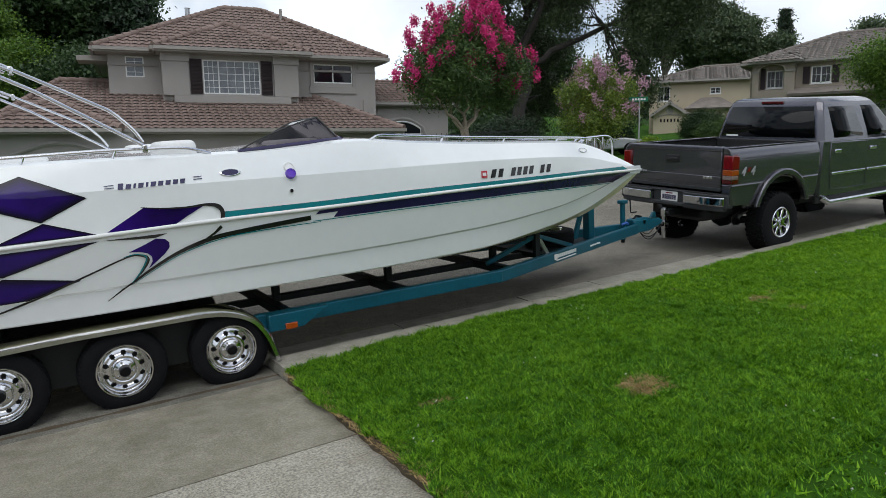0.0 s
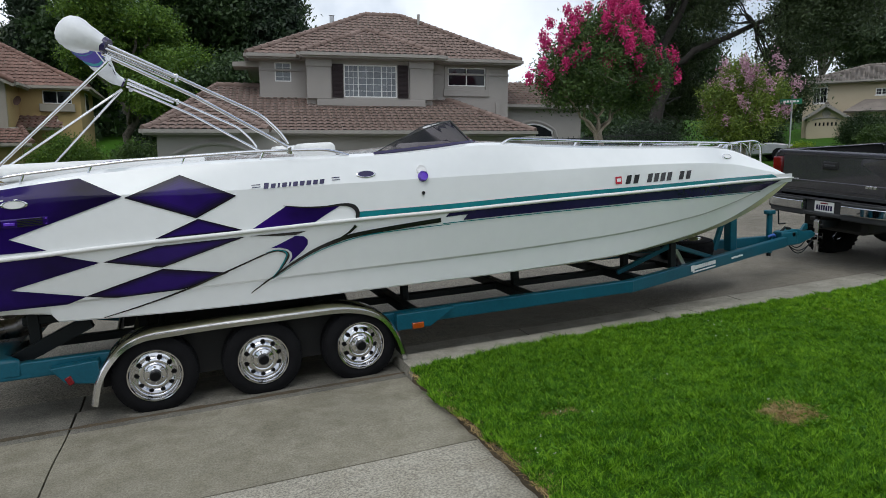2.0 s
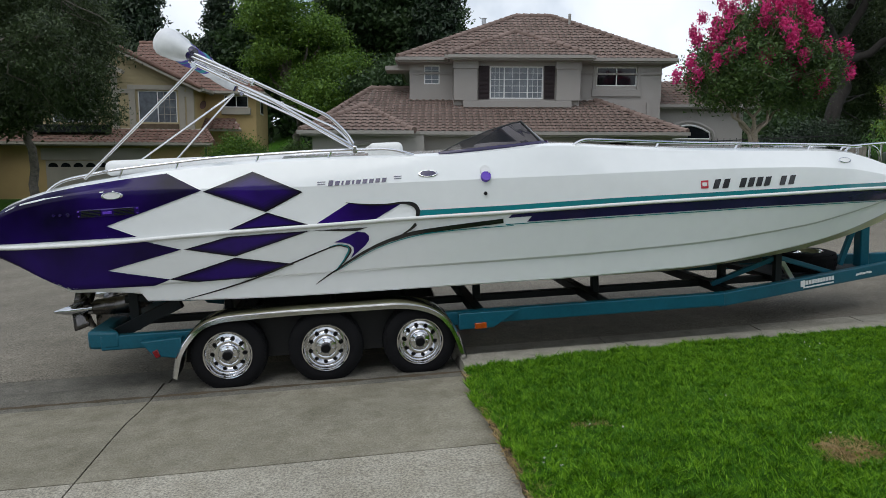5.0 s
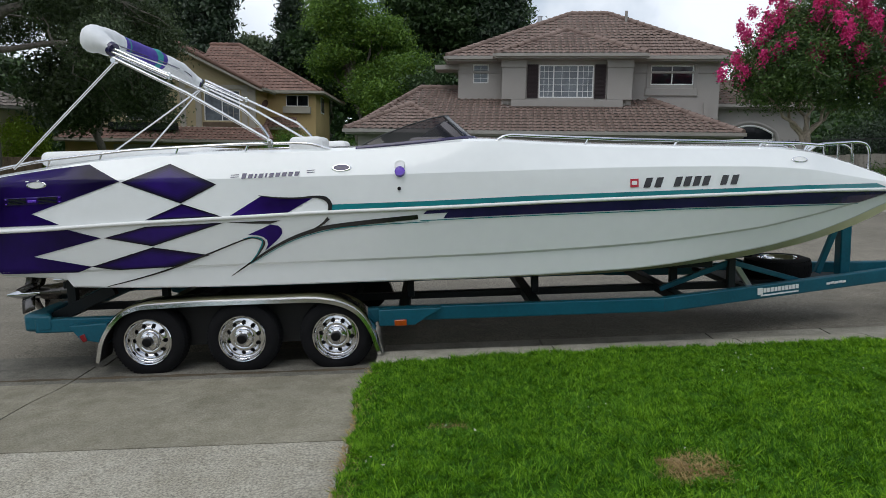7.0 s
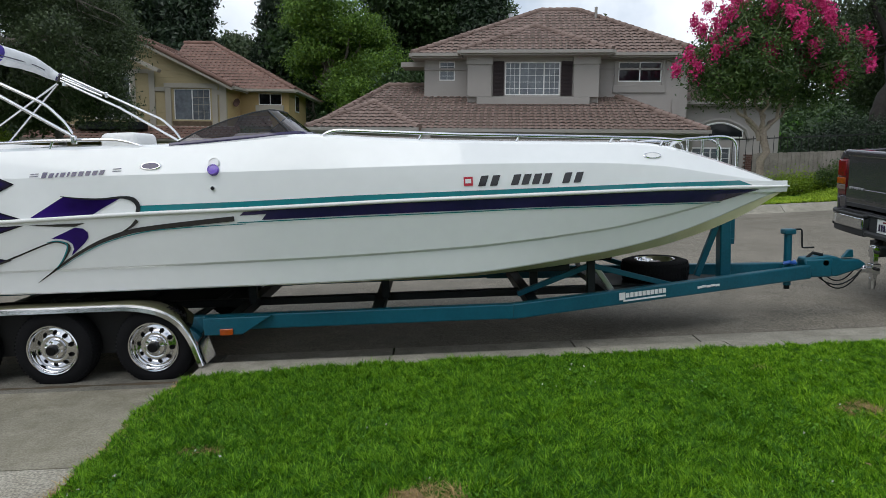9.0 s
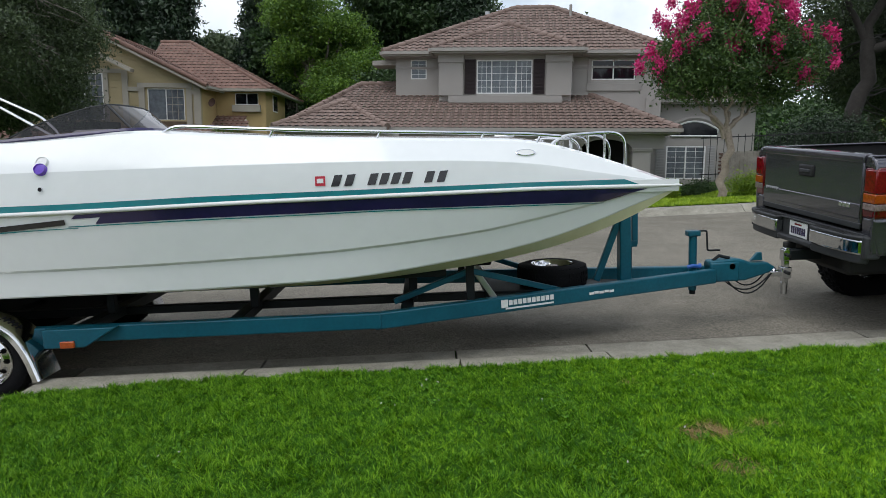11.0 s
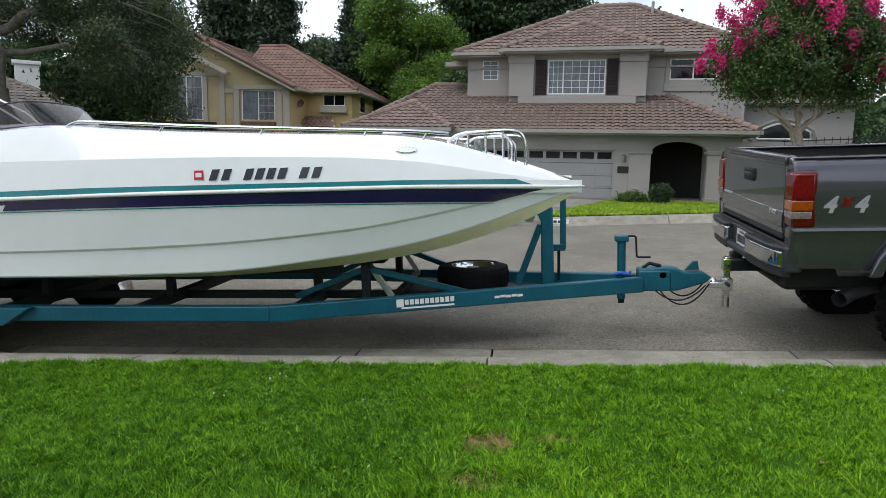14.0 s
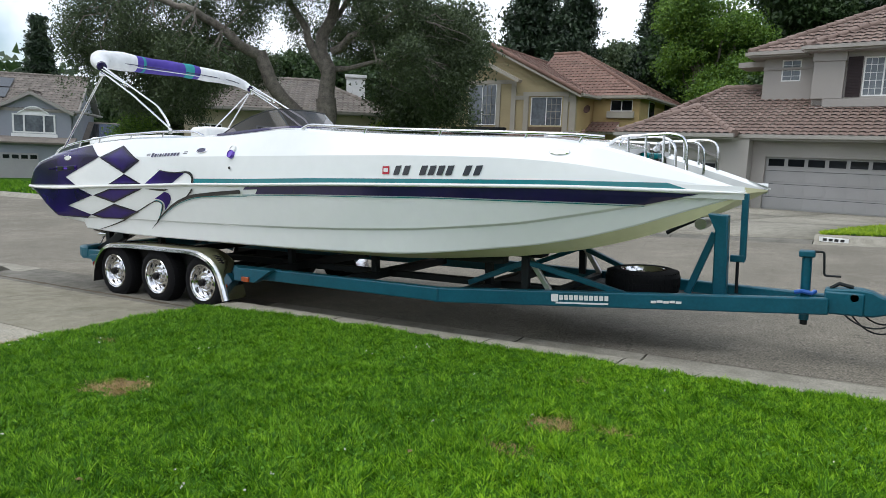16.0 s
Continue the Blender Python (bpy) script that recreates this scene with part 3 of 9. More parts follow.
# soil under the near lawn
def lawn_edge(x):
    """Where the turf meets the kerb; it draws back at the driveway."""
    return 5.0 + 0.2 * smooth01((x - 1.85) / 1.7)


lawn = thing("lawn", Matrix(), "mown green lawn with a few dry bare patches", "lawn", kind="structure")
turf_y = lambda x, k: -9 + k * (lawn_edge(x) + 9.0)
ks_ = steps(0.0, 1.0, 0.035)
xs_ = steps(2.0, 4.0, 0.25)[:-1] + steps(4.0, 26, 0.5)
g = Build().sheet(lambda x, k: (x, turf_y(x, k), znear(x, turf_y(x, k)) + 0.008), xs_, ks_)
g.sheet(lambda x, h: (x, lawn_edge(x), znear(x, lawn_edge(x)) + 0.008 - h), xs_, [0.0, 0.1])
part("turf", g, M_TURF, lawn, smooth=60)
cut_ = Build().sheet(lambda y, h: (1.995 - 0.02 * h / 0.15 + 0.012 * math.sin(9 * y) * math.sin(23 * y), y, znear(2.0, y) + 0.009 - h), steps(-9, 5.0, 0.06), [0.0, 0.05, 0.15])
part("turf_edge", cut_, M_SOIL, lawn, "bare soil edge beside the driveway", smooth=60)
PATCHES = [(3.9, 2.91, 0.20, 0.17, 1.0), (6.53, 3.80, 0.15, 0.11, 0.9), (2.58, 3.6, 0.14, 0.06, 0.75), (6.50, 3.36, 0.15, 0.09, 0.8), (6.86, 3.86, 0.10, 0.07, 0.5), (6.36, 4.68, 0.09, 0.06, 0.6), (9.2, 3.2, 0.5, 0.3, 0.15)]


def field(x, y, cell, seed):
    """Smooth value noise in 0..1 over the plane."""
    tab = np.random.default_rng(seed).random((128, 128))
    u, v = x / cell, y / cell
    i, j = np.floor(u).astype(int), np.floor(v).astype(int)
    f, g_ = u - i, v - j
    f, g_ = f * f * (3 - 2 * f), g_ * g_ * (3 - 2 * g_)
    a = tab[i % 128, j % 128] * (1 - f) + tab[(i + 1) % 128, j % 128] * f
    b = tab[i % 128, (j + 1) % 128] * (1 - f) + tab[(i + 1) % 128, (j + 1) % 128] * f
    return a * (1 - g_) + b * g_


def blades(x0, x1, y0, y1, density, seed, ground, height, width, lean=0.6, bare=(), clump=0.06):
    """Single-triangle blades in leaning tufts over a rectangle, thinned at bare patches and between tufts."""
    rng = np.random.default_rng(seed)
    n = int((x1 - x0) * (y1 - y0) * density)
    x, y = rng.uniform(x0, x1, n), rng.uniform(y0, y1, n)
    dry, rim = np.zeros(n), np.zeros(n)
    for cx, cy, rx, ry, k in bare:
        d = ((x - cx) / rx) ** 2 + ((y - cy) / ry) ** 2
        d = d * (0.45 + 1.3 * field(x, y, 0.07, 77)) + 0.6 * (field(x, y, 0.03, 78) - 0.5)
        dry = np.maximum(dry, k * np.clip(1.55 - d, 0, 1))
        rim = np.maximum(rim, np.exp(-((d - 2.6) / 1.2) ** 2) * (y > cy - 0.3 * ry))
    fine, mid, wide = field(x, y, clump, seed), field(x, y, clump * 2.7, seed + 1), field(x, y, 0.9, seed + 2)
    keep = (rng.random(n) > dry * 1.1) & (rng.random(n) < 0.25 + 1.1 * fine)
    x, y, fine, mid, wide, rim = x[keep], y[keep], fine[keep], mid[keep], wide[keep], rim[keep]
    n = len(x)
    h = height * np.clip(0.15 + 0.75 * fine + 0.75 * mid + 0.35 * wide, 0.3, 1.7) * rng.uniform(0.55, 1.3, n) * (1 + 0.5 * rim)
    a = rng.uniform(0, 2 * np.pi, n)
    b = 4 * np.pi * field(x, y, clump * 1.6, seed + 3) + rng.normal(0, 0.8, n)
    le = h * lean * rng.uniform(0.1, 1.7, n)
    w = width * rng.uniform(0.6, 1.35, n)
    z = np.vectorize(ground)(x, y)
    tri = np.empty((n, 3, 3))
    tri[:, 0] = np.stack([x - w * np.cos(a), y - w * np.sin(a), z - 0.005], 1)
    tri[:, 1] = np.stack([x + w * np.cos(a), y + w * np.sin(a), z - 0.005], 1)
    tri[:, 2] = np.stack([x + le * np.cos(b), y + le * np.sin(b), z + h], 1)
    return tri


def lerp_at(keys, x):
    xs, ys = zip(*keys)
    return float(np.interp(x, xs, ys))


@functools.lru_cache(maxsize=None)
def slopes(keys):
    """Monotone tangents at the keys of a curve."""
    d = [(b[1] - a[1]) / (b[0] - a[0]) for a, b in zip(keys, keys[1:])]
    return [d[0]] + [0.0 if p * q <= 0 else 2 * p * q / (p + q) for p, q in zip(d, d[1:])] + [d[-1]]


def fair(keys, x):
    """A smooth curve through the keys."""
    keys = tuple(keys)
    x = min(max(x, keys[0][0]), keys[-1][0])
    i = max(0, min(len(keys) - 2, sum(k[0] <= x for k in keys) - 1))
    m = slopes(keys)
    (x0, y0), (x1, y1) = keys[i], keys[i + 1]
    w = x1 - x0
    t = (x - x0) / w
    return (2 * t ** 3 - 3 * t * t + 1) * y0 + (t ** 3 - 2 * t * t + t) * w * m[i] + (3 * t * t - 2 * t ** 3) * y1 + (t ** 3 - t * t) * w * m[i + 1]


# ---- boat ----
SLOPE = -math.degrees(math.atan(TA))
boat = thing("boat", pose(0, 6.6, 0, 0, SLOPE, 0), "white twin-hull deck boat with purple diamond graphics, on a trailer", "boat")
RAIL_Z = [(-1.87, 1.332), (-1.5, 1.318), (-1.13, 1.318), (-0.16, 1.35), (0.75, 1.373), (1.7, 1.397), (2.5, 1.405), (3.9, 1.426), (5.2, 1.431), (5.8, 1.43), (6.4, 1.416), (7.18, 1.39)]
RAIL_Y = [(-1.87, 1.255), (-1.6, 1.30), (-1.2, 1.33), (-0.4, 1.35), (3.2, 1.35), (4.2, 1.322), (5.0, 1.262), (5.75, 1.158), (6.4, 0.985), (7.18, 0.705)]
DECK_Z = [(-1.87, 1.375), (-1.83, 1.49), (-1.74, 1.585), (-1.60, 1.672), (-1.24, 1.78), (-0.83, 1.84), (-0.3, 1.905), (0.6, 1.94), (1.9, 1.935), (2.5, 1.96), (2.9, 1.98), (3.6, 1.93), (4.2, 1.89), (5.1, 1.85), (5.7, 1.825), (5.95, 1.795), (6.3, 1.71), (6.7, 1.58), (7.18, 1.41)]
DECK_Y = [(-1.87, 1.20), (-1.45, 1.205), (0.0, 1.205), (3.0, 1.18), (4.2, 1.15), (5.3, 1.05), (5.9, 0.965), (6.4, 0.85), (7.18, 0.695)]
CREASE_Z = [(-1.87, 1.357), (-1.72, 1.54), (-1.45, 1.67), (-0.8, 1.735), (0.8, 1.706), (4.1, 1.694), (5.2, 1.67), (5.8, 1.63), (6.42, 1.53), (7.18, 1.40)]
CHINE_Z = [(-1.87, 1.312), (-1.575, 1.162), (-1.39, 1.045), (-1.29, 0.985), (-1.18, 0.938), (-0.9, 0.935), (0.66, 0.945), (2.6, 0.96), (4.15, 1.0), (5.4, 1.095), (5.9, 1.172), (6.45, 1.275), (6.9, 1.355), (7.18, 1.378)]
CHINE_Y = [(-1.87, 1.225), (-1.4, 1.265), (-0.9, 1.25), (3.0, 1.25), (4.2, 1.225), (5.4, 1.115), (5.9, 1.03), (6.45, 0.90), (7.18, 0.695)]
BOT_Z = [(-1.87, 1.30), (-1.575, 1.148), (-1.39, 1.03), (-1.29, 0.965), (-1.19, 0.912), (-1.05, 0.905), (-0.66, 0.865), (-0.615, 0.80), (1.0, 0.76), (2.6, 0.76), (4.17, 0.785), (5.35, 0.895), (5.9, 0.985), (6.4, 1.115), (6.8, 1.25), (7.18, 1.372)]
BOT_Y = [(-1.87, 1.18), (-1.4, 1.215), (0.0, 1.225), (2.6, 1.225), (4.2, 1.195), (5.35, 1.065), (5.9, 0.97), (6.4, 0.865), (7.18, 0.693)]
KEEL_Z = [(-1.87, 1.29), (-1.575, 1.13), (-1.39, 1.015), (-1.29, 0.95), (-1.19, 0.897), (-1.05, 0.89), (-0.66, 0.84), (-0.615, 0.775), (2.6, 0.715), (4.0, 0.72), (5.3, 0.80), (5.95, 0.895), (6.4, 1.01), (6.8, 1.16), (7.18, 1.366)]
KEEL_Y = [(-1.87, 1.02), (0.0, 1.0), (2.6, 0.98), (4.0, 0.97), (5.3, 0.88), (6.0, 0.80), (7.18, 0.689)]
NOSE = 6.28


@functools.lru_cache(maxsize=None)
def hull_section(x, nose):
    g_ = lambda k: fair(k, x)
    dz, dy, cz, rz, ry = g_(DECK_Z), g_(DECK_Y), g_(CREASE_Z), g_(RAIL_Z), g_(RAIL_Y)
    hz, hy, bz, by = g_(CHINE_Z), g_(CHINE_Y), g_(BOT_Z), g_(BOT_Y)
    iny = 0.60 if x < 5.6 else lerp_at([(5.6, 0.60), (6.28, 0.56), (7.18, 0.675)], x)
    tun = min(lerp_at([(-1.87, 1.15), (5.0, 1.15), (6.28, 1.25), (7.18, 1.37)], x), dz - 0.03)
    kz, ky = g_(KEEL_Z), g_(KEEL_Y)
    iny = min(iny, ky - 0.003)
    if nose:
        top0, end = (iny, dz - 0.035), (iny, (dz + tun) / 2 - 0.01)
        mid = (iny * 0.65 + dy * 0.35, dz - 0.012)
    else:
        top0, end, mid = (0.0, dz + 0.03), (0.0, tun + 0.04), (dy * 0.62, dz + 0.022)
    cy = dy + (ry - dy) * 0.86
    return [top0, mid, (dy - 0.05, dz), (dy + 0.02, dz - 0.022), (cy, cz + 0.003), (cy + 0.002, cz - 0.003), (ry - 0.004, rz + 0.05), (ry, rz), (ry - 0.01, rz - 0.05), (hy + 0.022, hz + 0.022), (hy, hz + 0.002), (by + 0.004, bz + 0.012), (by - 0.008, bz), (ky, kz), (iny, tun), end]


def hull_side(x, z):
    """Half-width of the hull's outer side at a height."""
    sec = hull_section(x, x > NOSE)[2:13]
    zz, yy = [p[1] for p in sec][::-1], [p[0] for p in sec][::-1]
    return float(np.interp(z, zz, yy))


stations = steps(-1.87, -1.1, 0.035) + [-1.03, -0.95, -0.87, -0.79, -0.71, -0.66, -0.638, -0.615] + steps(-0.55, NOSE, 0.08)
stations = [(x, False) for x in stations] + [(NOSE + 0.001, True)] + [(x, True) for x in steps(NOSE + 0.06, 7.18, 0.08)]
g, g_low = Build(), Build()
for side in (-1, 1):
    secs = [[(x, side * y, z) for y, z in hull_section(x, nose)] for x, nose in stations]
    k = len(secs[0])
    fs = [(i * k + j, (i + 1) * k + j, (i + 1) * k + j + 1, i * k + j + 1) for i in range(len(secs) - 1) for j in range(12)]
    low = [(i * k + j, (i + 1) * k + j, (i + 1) * k + j + 1, i * k + j + 1) for i in range(len(secs) - 1) for j in range(12, k - 1)]
    fs += [(i * k + k - 1, (i + 1) * k + k - 1, (i + 1) * k, i * k) for i in range(len(secs) - 1) if stations[i][1]]
    fs += [tuple(range(k)), tuple((len(secs) - 1) * k + j for j in range(k))]
    g.add([p for s in secs for p in s], fs)
    g_low.add([p for s in secs for p in s], low)
part("hull", g, M_GEL, boat, "glossy white twin-hull body", smooth=11)
part("hull_bottom", g_low, M_GELB, boat, "pale yellow gelcoat of the hull bottom", smooth=26)

# rub rail along each side and round the noses
for side in (-1, 1):
    b = Build()
    xs = steps(-1.885, -1.2, 0.05) + steps(-1.1, 7.20, 0.12)
    ring = [(-0.01, 0.016), (0.014, 0.015), (0.022, 0.006), (0.022, -0.006), (0.013, -0.016), (-0.01, -0.016)]
    thin = lambda x: min(1.0, 0.3 + 0.7 * (7.22 - x) / 0.5)
    vs = [(x, side * (fair(RAIL_Y, x) + a * thin(x)), fair(RAIL_Z, x) + h * thin(x)) for x in xs for a, h in ring]
    k = len(ring)
    fs = [(i * k + j, (i + 1) * k + j, (i + 1) * k + (j + 1) % k, i * k + (j + 1) % k) for i in range(len(xs) - 1) for j in range(k)]
    b.add(vs, fs + [tuple(range(k)), tuple((len(xs) - 1) * k + j for j in range(k))])
    part("rub_rail", b, M_WHITEP, boat, "white vinyl rub rail", smooth=50)


SET = 0.06  # forward set of the painted graphics


def decal(name, poly, material, label, off=0.006, rows=14):
    """A vinyl shape laid on both hull sides, cut from an outline in length and height."""
    poly = [(x + SET * smooth01((x + 1.5) / 0.8), z) for x, z in poly]
    cuts = sorted({p[0] for p in poly})
    xs = []
    for a, b_ in zip(cuts, cuts[1:]):
        xs += steps(a, b_, 0.045)[:-1]
    xs.append(cuts[-1])

    def spans(xq):
        hits = []
        for (ax, az_), (bx, bz_) in zip(poly, poly[1:] + poly[:1]):
            if (ax - xq) * (bx - xq) < 0:
                hits.append(az_ + (bz_ - az_) * (xq - ax) / (bx - ax))
        hits.sort()
        return list(zip(hits[::2], hits[1::2]))

    for side in (-1, 1):
        b = Build()
        for xa, xb in zip(xs, xs[1:]):
            if xb - xa < 1e-5:
                continue
            for (l0, h0), (l1, h1) in zip(spans(xa + 1e-6), spans(xb - 1e-6)):
                col = [(x, side * (hull_side(x, lo + (hi - lo) * j / rows) + off), lo + (hi - lo) * j / rows) for x, lo, hi in ((xa, l0, h0), (xb, l1, h1)) for j in range(rows + 1)]
                b.add(col, [(j, rows + 1 + j, rows + 2 + j, j + 1) for j in range(rows)])
        part(name, b, material, boat, label if side < 0 else "", smooth=60)


def shrink(poly, k):
    cx, cz = sum(p[0] for p in poly) / len(poly), sum(p[1] for p in poly) / len(poly)
    return [(cx + (x - cx) * k, cz + (z - cz) * k) for x, z in poly]


def ribbon(name, pts, widths, material, label, off=0.0125):
    """A tapering painted line on both hull sides."""
    pts = [(x + SET, z) for x, z in pts]
    P = [Vector((x, 0, z)) for x, z in pts]
    fine, ws = [], []
    for i in range(len(P) - 1):
        p0, p1, p2, p3 = P[max(i - 1, 0)], P[i], P[i + 1], P[min(i + 2, len(P) - 1)]
        for s in range(8):
            t = s / 8
            fine.append(0.5 * ((2 * p1) + (p2 - p0) * t + (2 * p0 - 5 * p1 + 4 * p2 - p3) * t * t + (3 * p1 - p0 - 3 * p2 + p3) * t ** 3))
            ws.append(widths[i] + (widths[i + 1] - widths[i]) * t)
    fine.append(P[-1])
    ws.append(widths[-1])
    for side in (-1, 1):
        b, vs = Build(), []
        for i, p in enumerate(fine):
            d = (fine[min(i + 1, len(fine) - 1)] - fine[max(i - 1, 0)]).normalized()
            nrm = Vector((-d.z, 0, d.x)) * ws[i] / 2
            for q in (p + nrm, p, p - nrm):
                vs.append((q.x, side * (hull_side(q.x, q.z) + off), q.z))
        b.add(vs, [(3 * i + j, 3 * i + 3 + j, 3 * i + 4 + j, 3 * i + 1 + j) for i in range(len(fine) - 1) for j in range(2)])
        part(name, b, material, boat, label if side < 0 else "", smooth=60)


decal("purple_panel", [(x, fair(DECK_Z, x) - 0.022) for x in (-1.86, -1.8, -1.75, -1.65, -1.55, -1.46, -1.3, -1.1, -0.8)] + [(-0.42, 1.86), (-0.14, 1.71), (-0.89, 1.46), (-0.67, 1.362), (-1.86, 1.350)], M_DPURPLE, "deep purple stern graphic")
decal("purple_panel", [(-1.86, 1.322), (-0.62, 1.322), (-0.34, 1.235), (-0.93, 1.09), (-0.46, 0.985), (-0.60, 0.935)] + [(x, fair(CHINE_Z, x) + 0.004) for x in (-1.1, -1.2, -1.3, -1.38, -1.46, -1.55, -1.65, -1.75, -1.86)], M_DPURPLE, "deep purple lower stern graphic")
for poly in ([(0.27, 1.845), (-0.13, 1.70), (0.36, 1.51), (0.67, 1.66)], [(0.37, 1.505), (0.05, 1.378), (0.70, 1.388)], [(0.05, 1.322), (0.71, 1.335), (0.08, 1.15), (-0.32, 1.235)], [(0.08, 1.14), (0.56, 1.055), (0.21, 0.955), (-0.26, 0.945), (-0.47, 0.985)]):
    decal("diamond", poly, M_AIR[0], "purple diamond graphic fading to black at its edges")
    for k_, (sh_, m_) in enumerate(zip((0.95, 0.88, 0.80, 0.70, 0.58), M_AIR[1:])):
        decal("diamond_field", shrink(poly, sh_), m_, "airbrushed purple field", off=0.0072 + 0.0012 * k_, rows=8)
decal("swept_diamond", [(0.77, 1.393), (1.04, 1.55), (1.15, 1.53), (1.30, 1.52), (1.48, 1.522), (1.36, 1.46), (1.25, 1.398)], M_PURPLE, "purple swept diamond graphic")
decal("swept_panel", [(0.73, 1.335), (1.19, 1.338), (1.10, 1.312), (0.95, 1.318)], M_BLACK, "black swept graphic")
decal("swept_panel", [(0.90, 1.222), (1.00, 1.262), (1.10, 1.305), (1.165, 1.295), (1.195, 1.265), (1.195, 1.225), (1.16, 1.18), (1.10, 1.13), (1.03, 1.075), (1.062, 1.13), (1.06, 1.17), (1.03, 1.20), (0.97, 1.218)], M_PURPLE, "purple swept graphic")
ribbon("swoosh", [(1.02, 1.555), (1.18, 1.532), (1.35, 1.524), (1.50, 1.53), (1.585, 1.51), (1.62, 1.46), (1.61, 1.395)], [0.004, 0.01, 0.012, 0.02, 0.036, 0.034, 0.03], M_BLACK, "black pinstripe swoosh")
ribbon("swoosh", [(1.60, 1.345), (1.55, 1.30), (1.47, 1.255), (1.38, 1.215)], [0.03, 0.02, 0.01, 0.004], M_BLACK, "black pinstripe swoosh")
ribbon("swoosh", [(-0.37, 0.80), (-0.1, 0.86), (0.21, 0.945), (0.60, 1.085), (0.88, 1.185), (0.98, 1.19), (1.03, 1.15), (0.98, 1.06), (0.89, 0.965)], [0.006, 0.012, 0.016, 0.014, 0.012, 0.02, 0.026, 0.016, 0.004], M_BLACK, "thin dark pinstripe")
ribbon("swoosh", [(0.86, 1.19), (0.95, 1.202), (1.02, 1.165), (0.97, 1.06), (0.90, 0.98)], [0.004, 0.008, 0.012, 0.01, 0.004], M_TEALV, "thin teal pinstripe", off=0.014)
ribbon("swoosh", [(0.72, 0.86), (0.89, 0.97), (1.07, 1.08), (1.25, 1.17), (1.42, 1.228), (1.60, 1.268), (1.95, 1.30), (2.36, 1.330)], [0.004, 0.016, 0.022, 0.028, 0.034, 0.036, 0.040, 0.040], M_BLACK, "black sweeping stripe")
ribbon("swoosh", [(0.90, 0.965), (1.25, 1.148), (1.60, 1.243), (1.95, 1.272), (2.45, 1.285)], [0.004, 0.007, 0.008, 0.008, 0.006], M_TEALV, "thin teal pinstripe", off=0.014)
decal("stripe", [(2.404, 1.352), (2.44, 1.382), (2.59, 1.387), (3.33, 1.405), (3.88, 1.408), (4.73, 1.412), (5.72, 1.415), (6.27, 1.402), (6.815, 1.379), (6.43, 1.292), (5.73, 1.313), (5.08, 1.323), (4.73, 1.328), (3.88, 1.325), (3.32, 1.322), (2.574, 1.311), (2.615, 1.359)], M_NAVY, "broad dark navy side stripe")
ribbon("pinstripe", [(2.38, 1.296), (3.32, 1.309), (4.1, 1.313), (4.73, 1.316), (5.73, 1.301), (6.43, 1.281)], [0.008, 0.008, 0.008, 0.008, 0.008, 0.005], M_TEALV, "thin teal pinstripe")
decal("stripe", [(1.63, 1.412), (1.63, 1.460), (2.41, 1.463), (3.33, 1.48), (3.88, 1.482), (4.73, 1.483), (5.75, 1.482), (6.60, 1.466), (6.735, 1.418), (5.75, 1.442), (4.73, 1.436), (3.88, 1.438), (3.33, 1.43), (2.41, 1.416)], M_TEALV, "teal side stripe")
# builder's name and registration, as plain bars
x = 0.88
for i in range(10):
    w_ = 0.022 if i in (2, 4) else 0.042
    h_ = 0.035 if i else 0.045
    decal("name_bar", [(x, 1.70 + 0.026 * (x - 0.88)), (x + 0.01, 1.70 + h_ + 0.026 * (x - 0.88)), (x + w_ + 0.006, 1.70 + h_ + 0.026 * (x - 0.88)), (x + w_ - 0.006, 1.70 + 0.026 * (x - 0.88))], M_NAVY, "dark lettering bar", rows=1)
    x += w_ + 0.012
for x0 in (0.79, 1.43):
    for dz_ in (0.0, 0.018):
        decal("name_bar", [(x0, 1.712 + dz_ + (x0 - 0.79) * 0.03), (x0 + 0.003, 1.718 + dz_ + (x0 - 0.79) * 0.03), (x0 + 0.07, 1.72 + dz_ + (x0 - 0.79) * 0.03), (x0 + 0.067, 1.714 + dz_ + (x0 - 0.79) * 0.03)], M_NAVY, "dark lettering bar", rows=1)
decal("registration_sticker", [(4.187, 1.522), (4.187, 1.593), (4.26, 1.593), (4.26, 1.522)], M_STICKER, "red registration sticker", rows=1)
decal("registration_sticker", [(4.200, 1.542), (4.200, 1.575), (4.247, 1.575), (4.247, 1.542)], M_WHITEP, "white field of the sticker", off=0.008, rows=1)
for x0 in (4.30, 4.395, 4.565, 4.65, 4.735, 4.82, 4.985, 5.08):
    z0 = 1.514
    decal("registration_bar", [(x0, z0), (x0 + 0.03, z0 + 0.083), (x0 + 0.09, z0 + 0.085), (x0 + 0.06, z0 + 0.002)], M_BLACK, "dark registration bar", rows=2)


def oval_badge(name, x, z, rx, rz, material, label, rim=M_CHROME, depth=0.012):
    for side in (-1, 1):
        y0 = hull_side(x, z)
        tilt = math.atan2(hull_side(x, z - 0.03) - hull_side(x, z + 0.03), 0.06)
        yaw = math.atan2(hull_side(x + 0.1, z) - hull_side(x - 0.1, z), 0.2)
        m = pose(x, side * y0, z) @ pose(0, 0, 0, math.degrees(side * tilt), 0, math.degrees(side * yaw)) @ Matrix.Diagonal((rx, side, rz, 1))
        b = Build().lathe([(1.0, -0.004), (1.0, depth * 0.6), (0.9, depth), (0.8, depth)], 28, m)
        base = part(name, b, rim, boat, label if side < 0 else "")
        part("badge_face", Build().lathe([(0.82, -0.002), (0.82, depth * 0.8), (0.0, depth * 0.85)], 28, m), material, base)


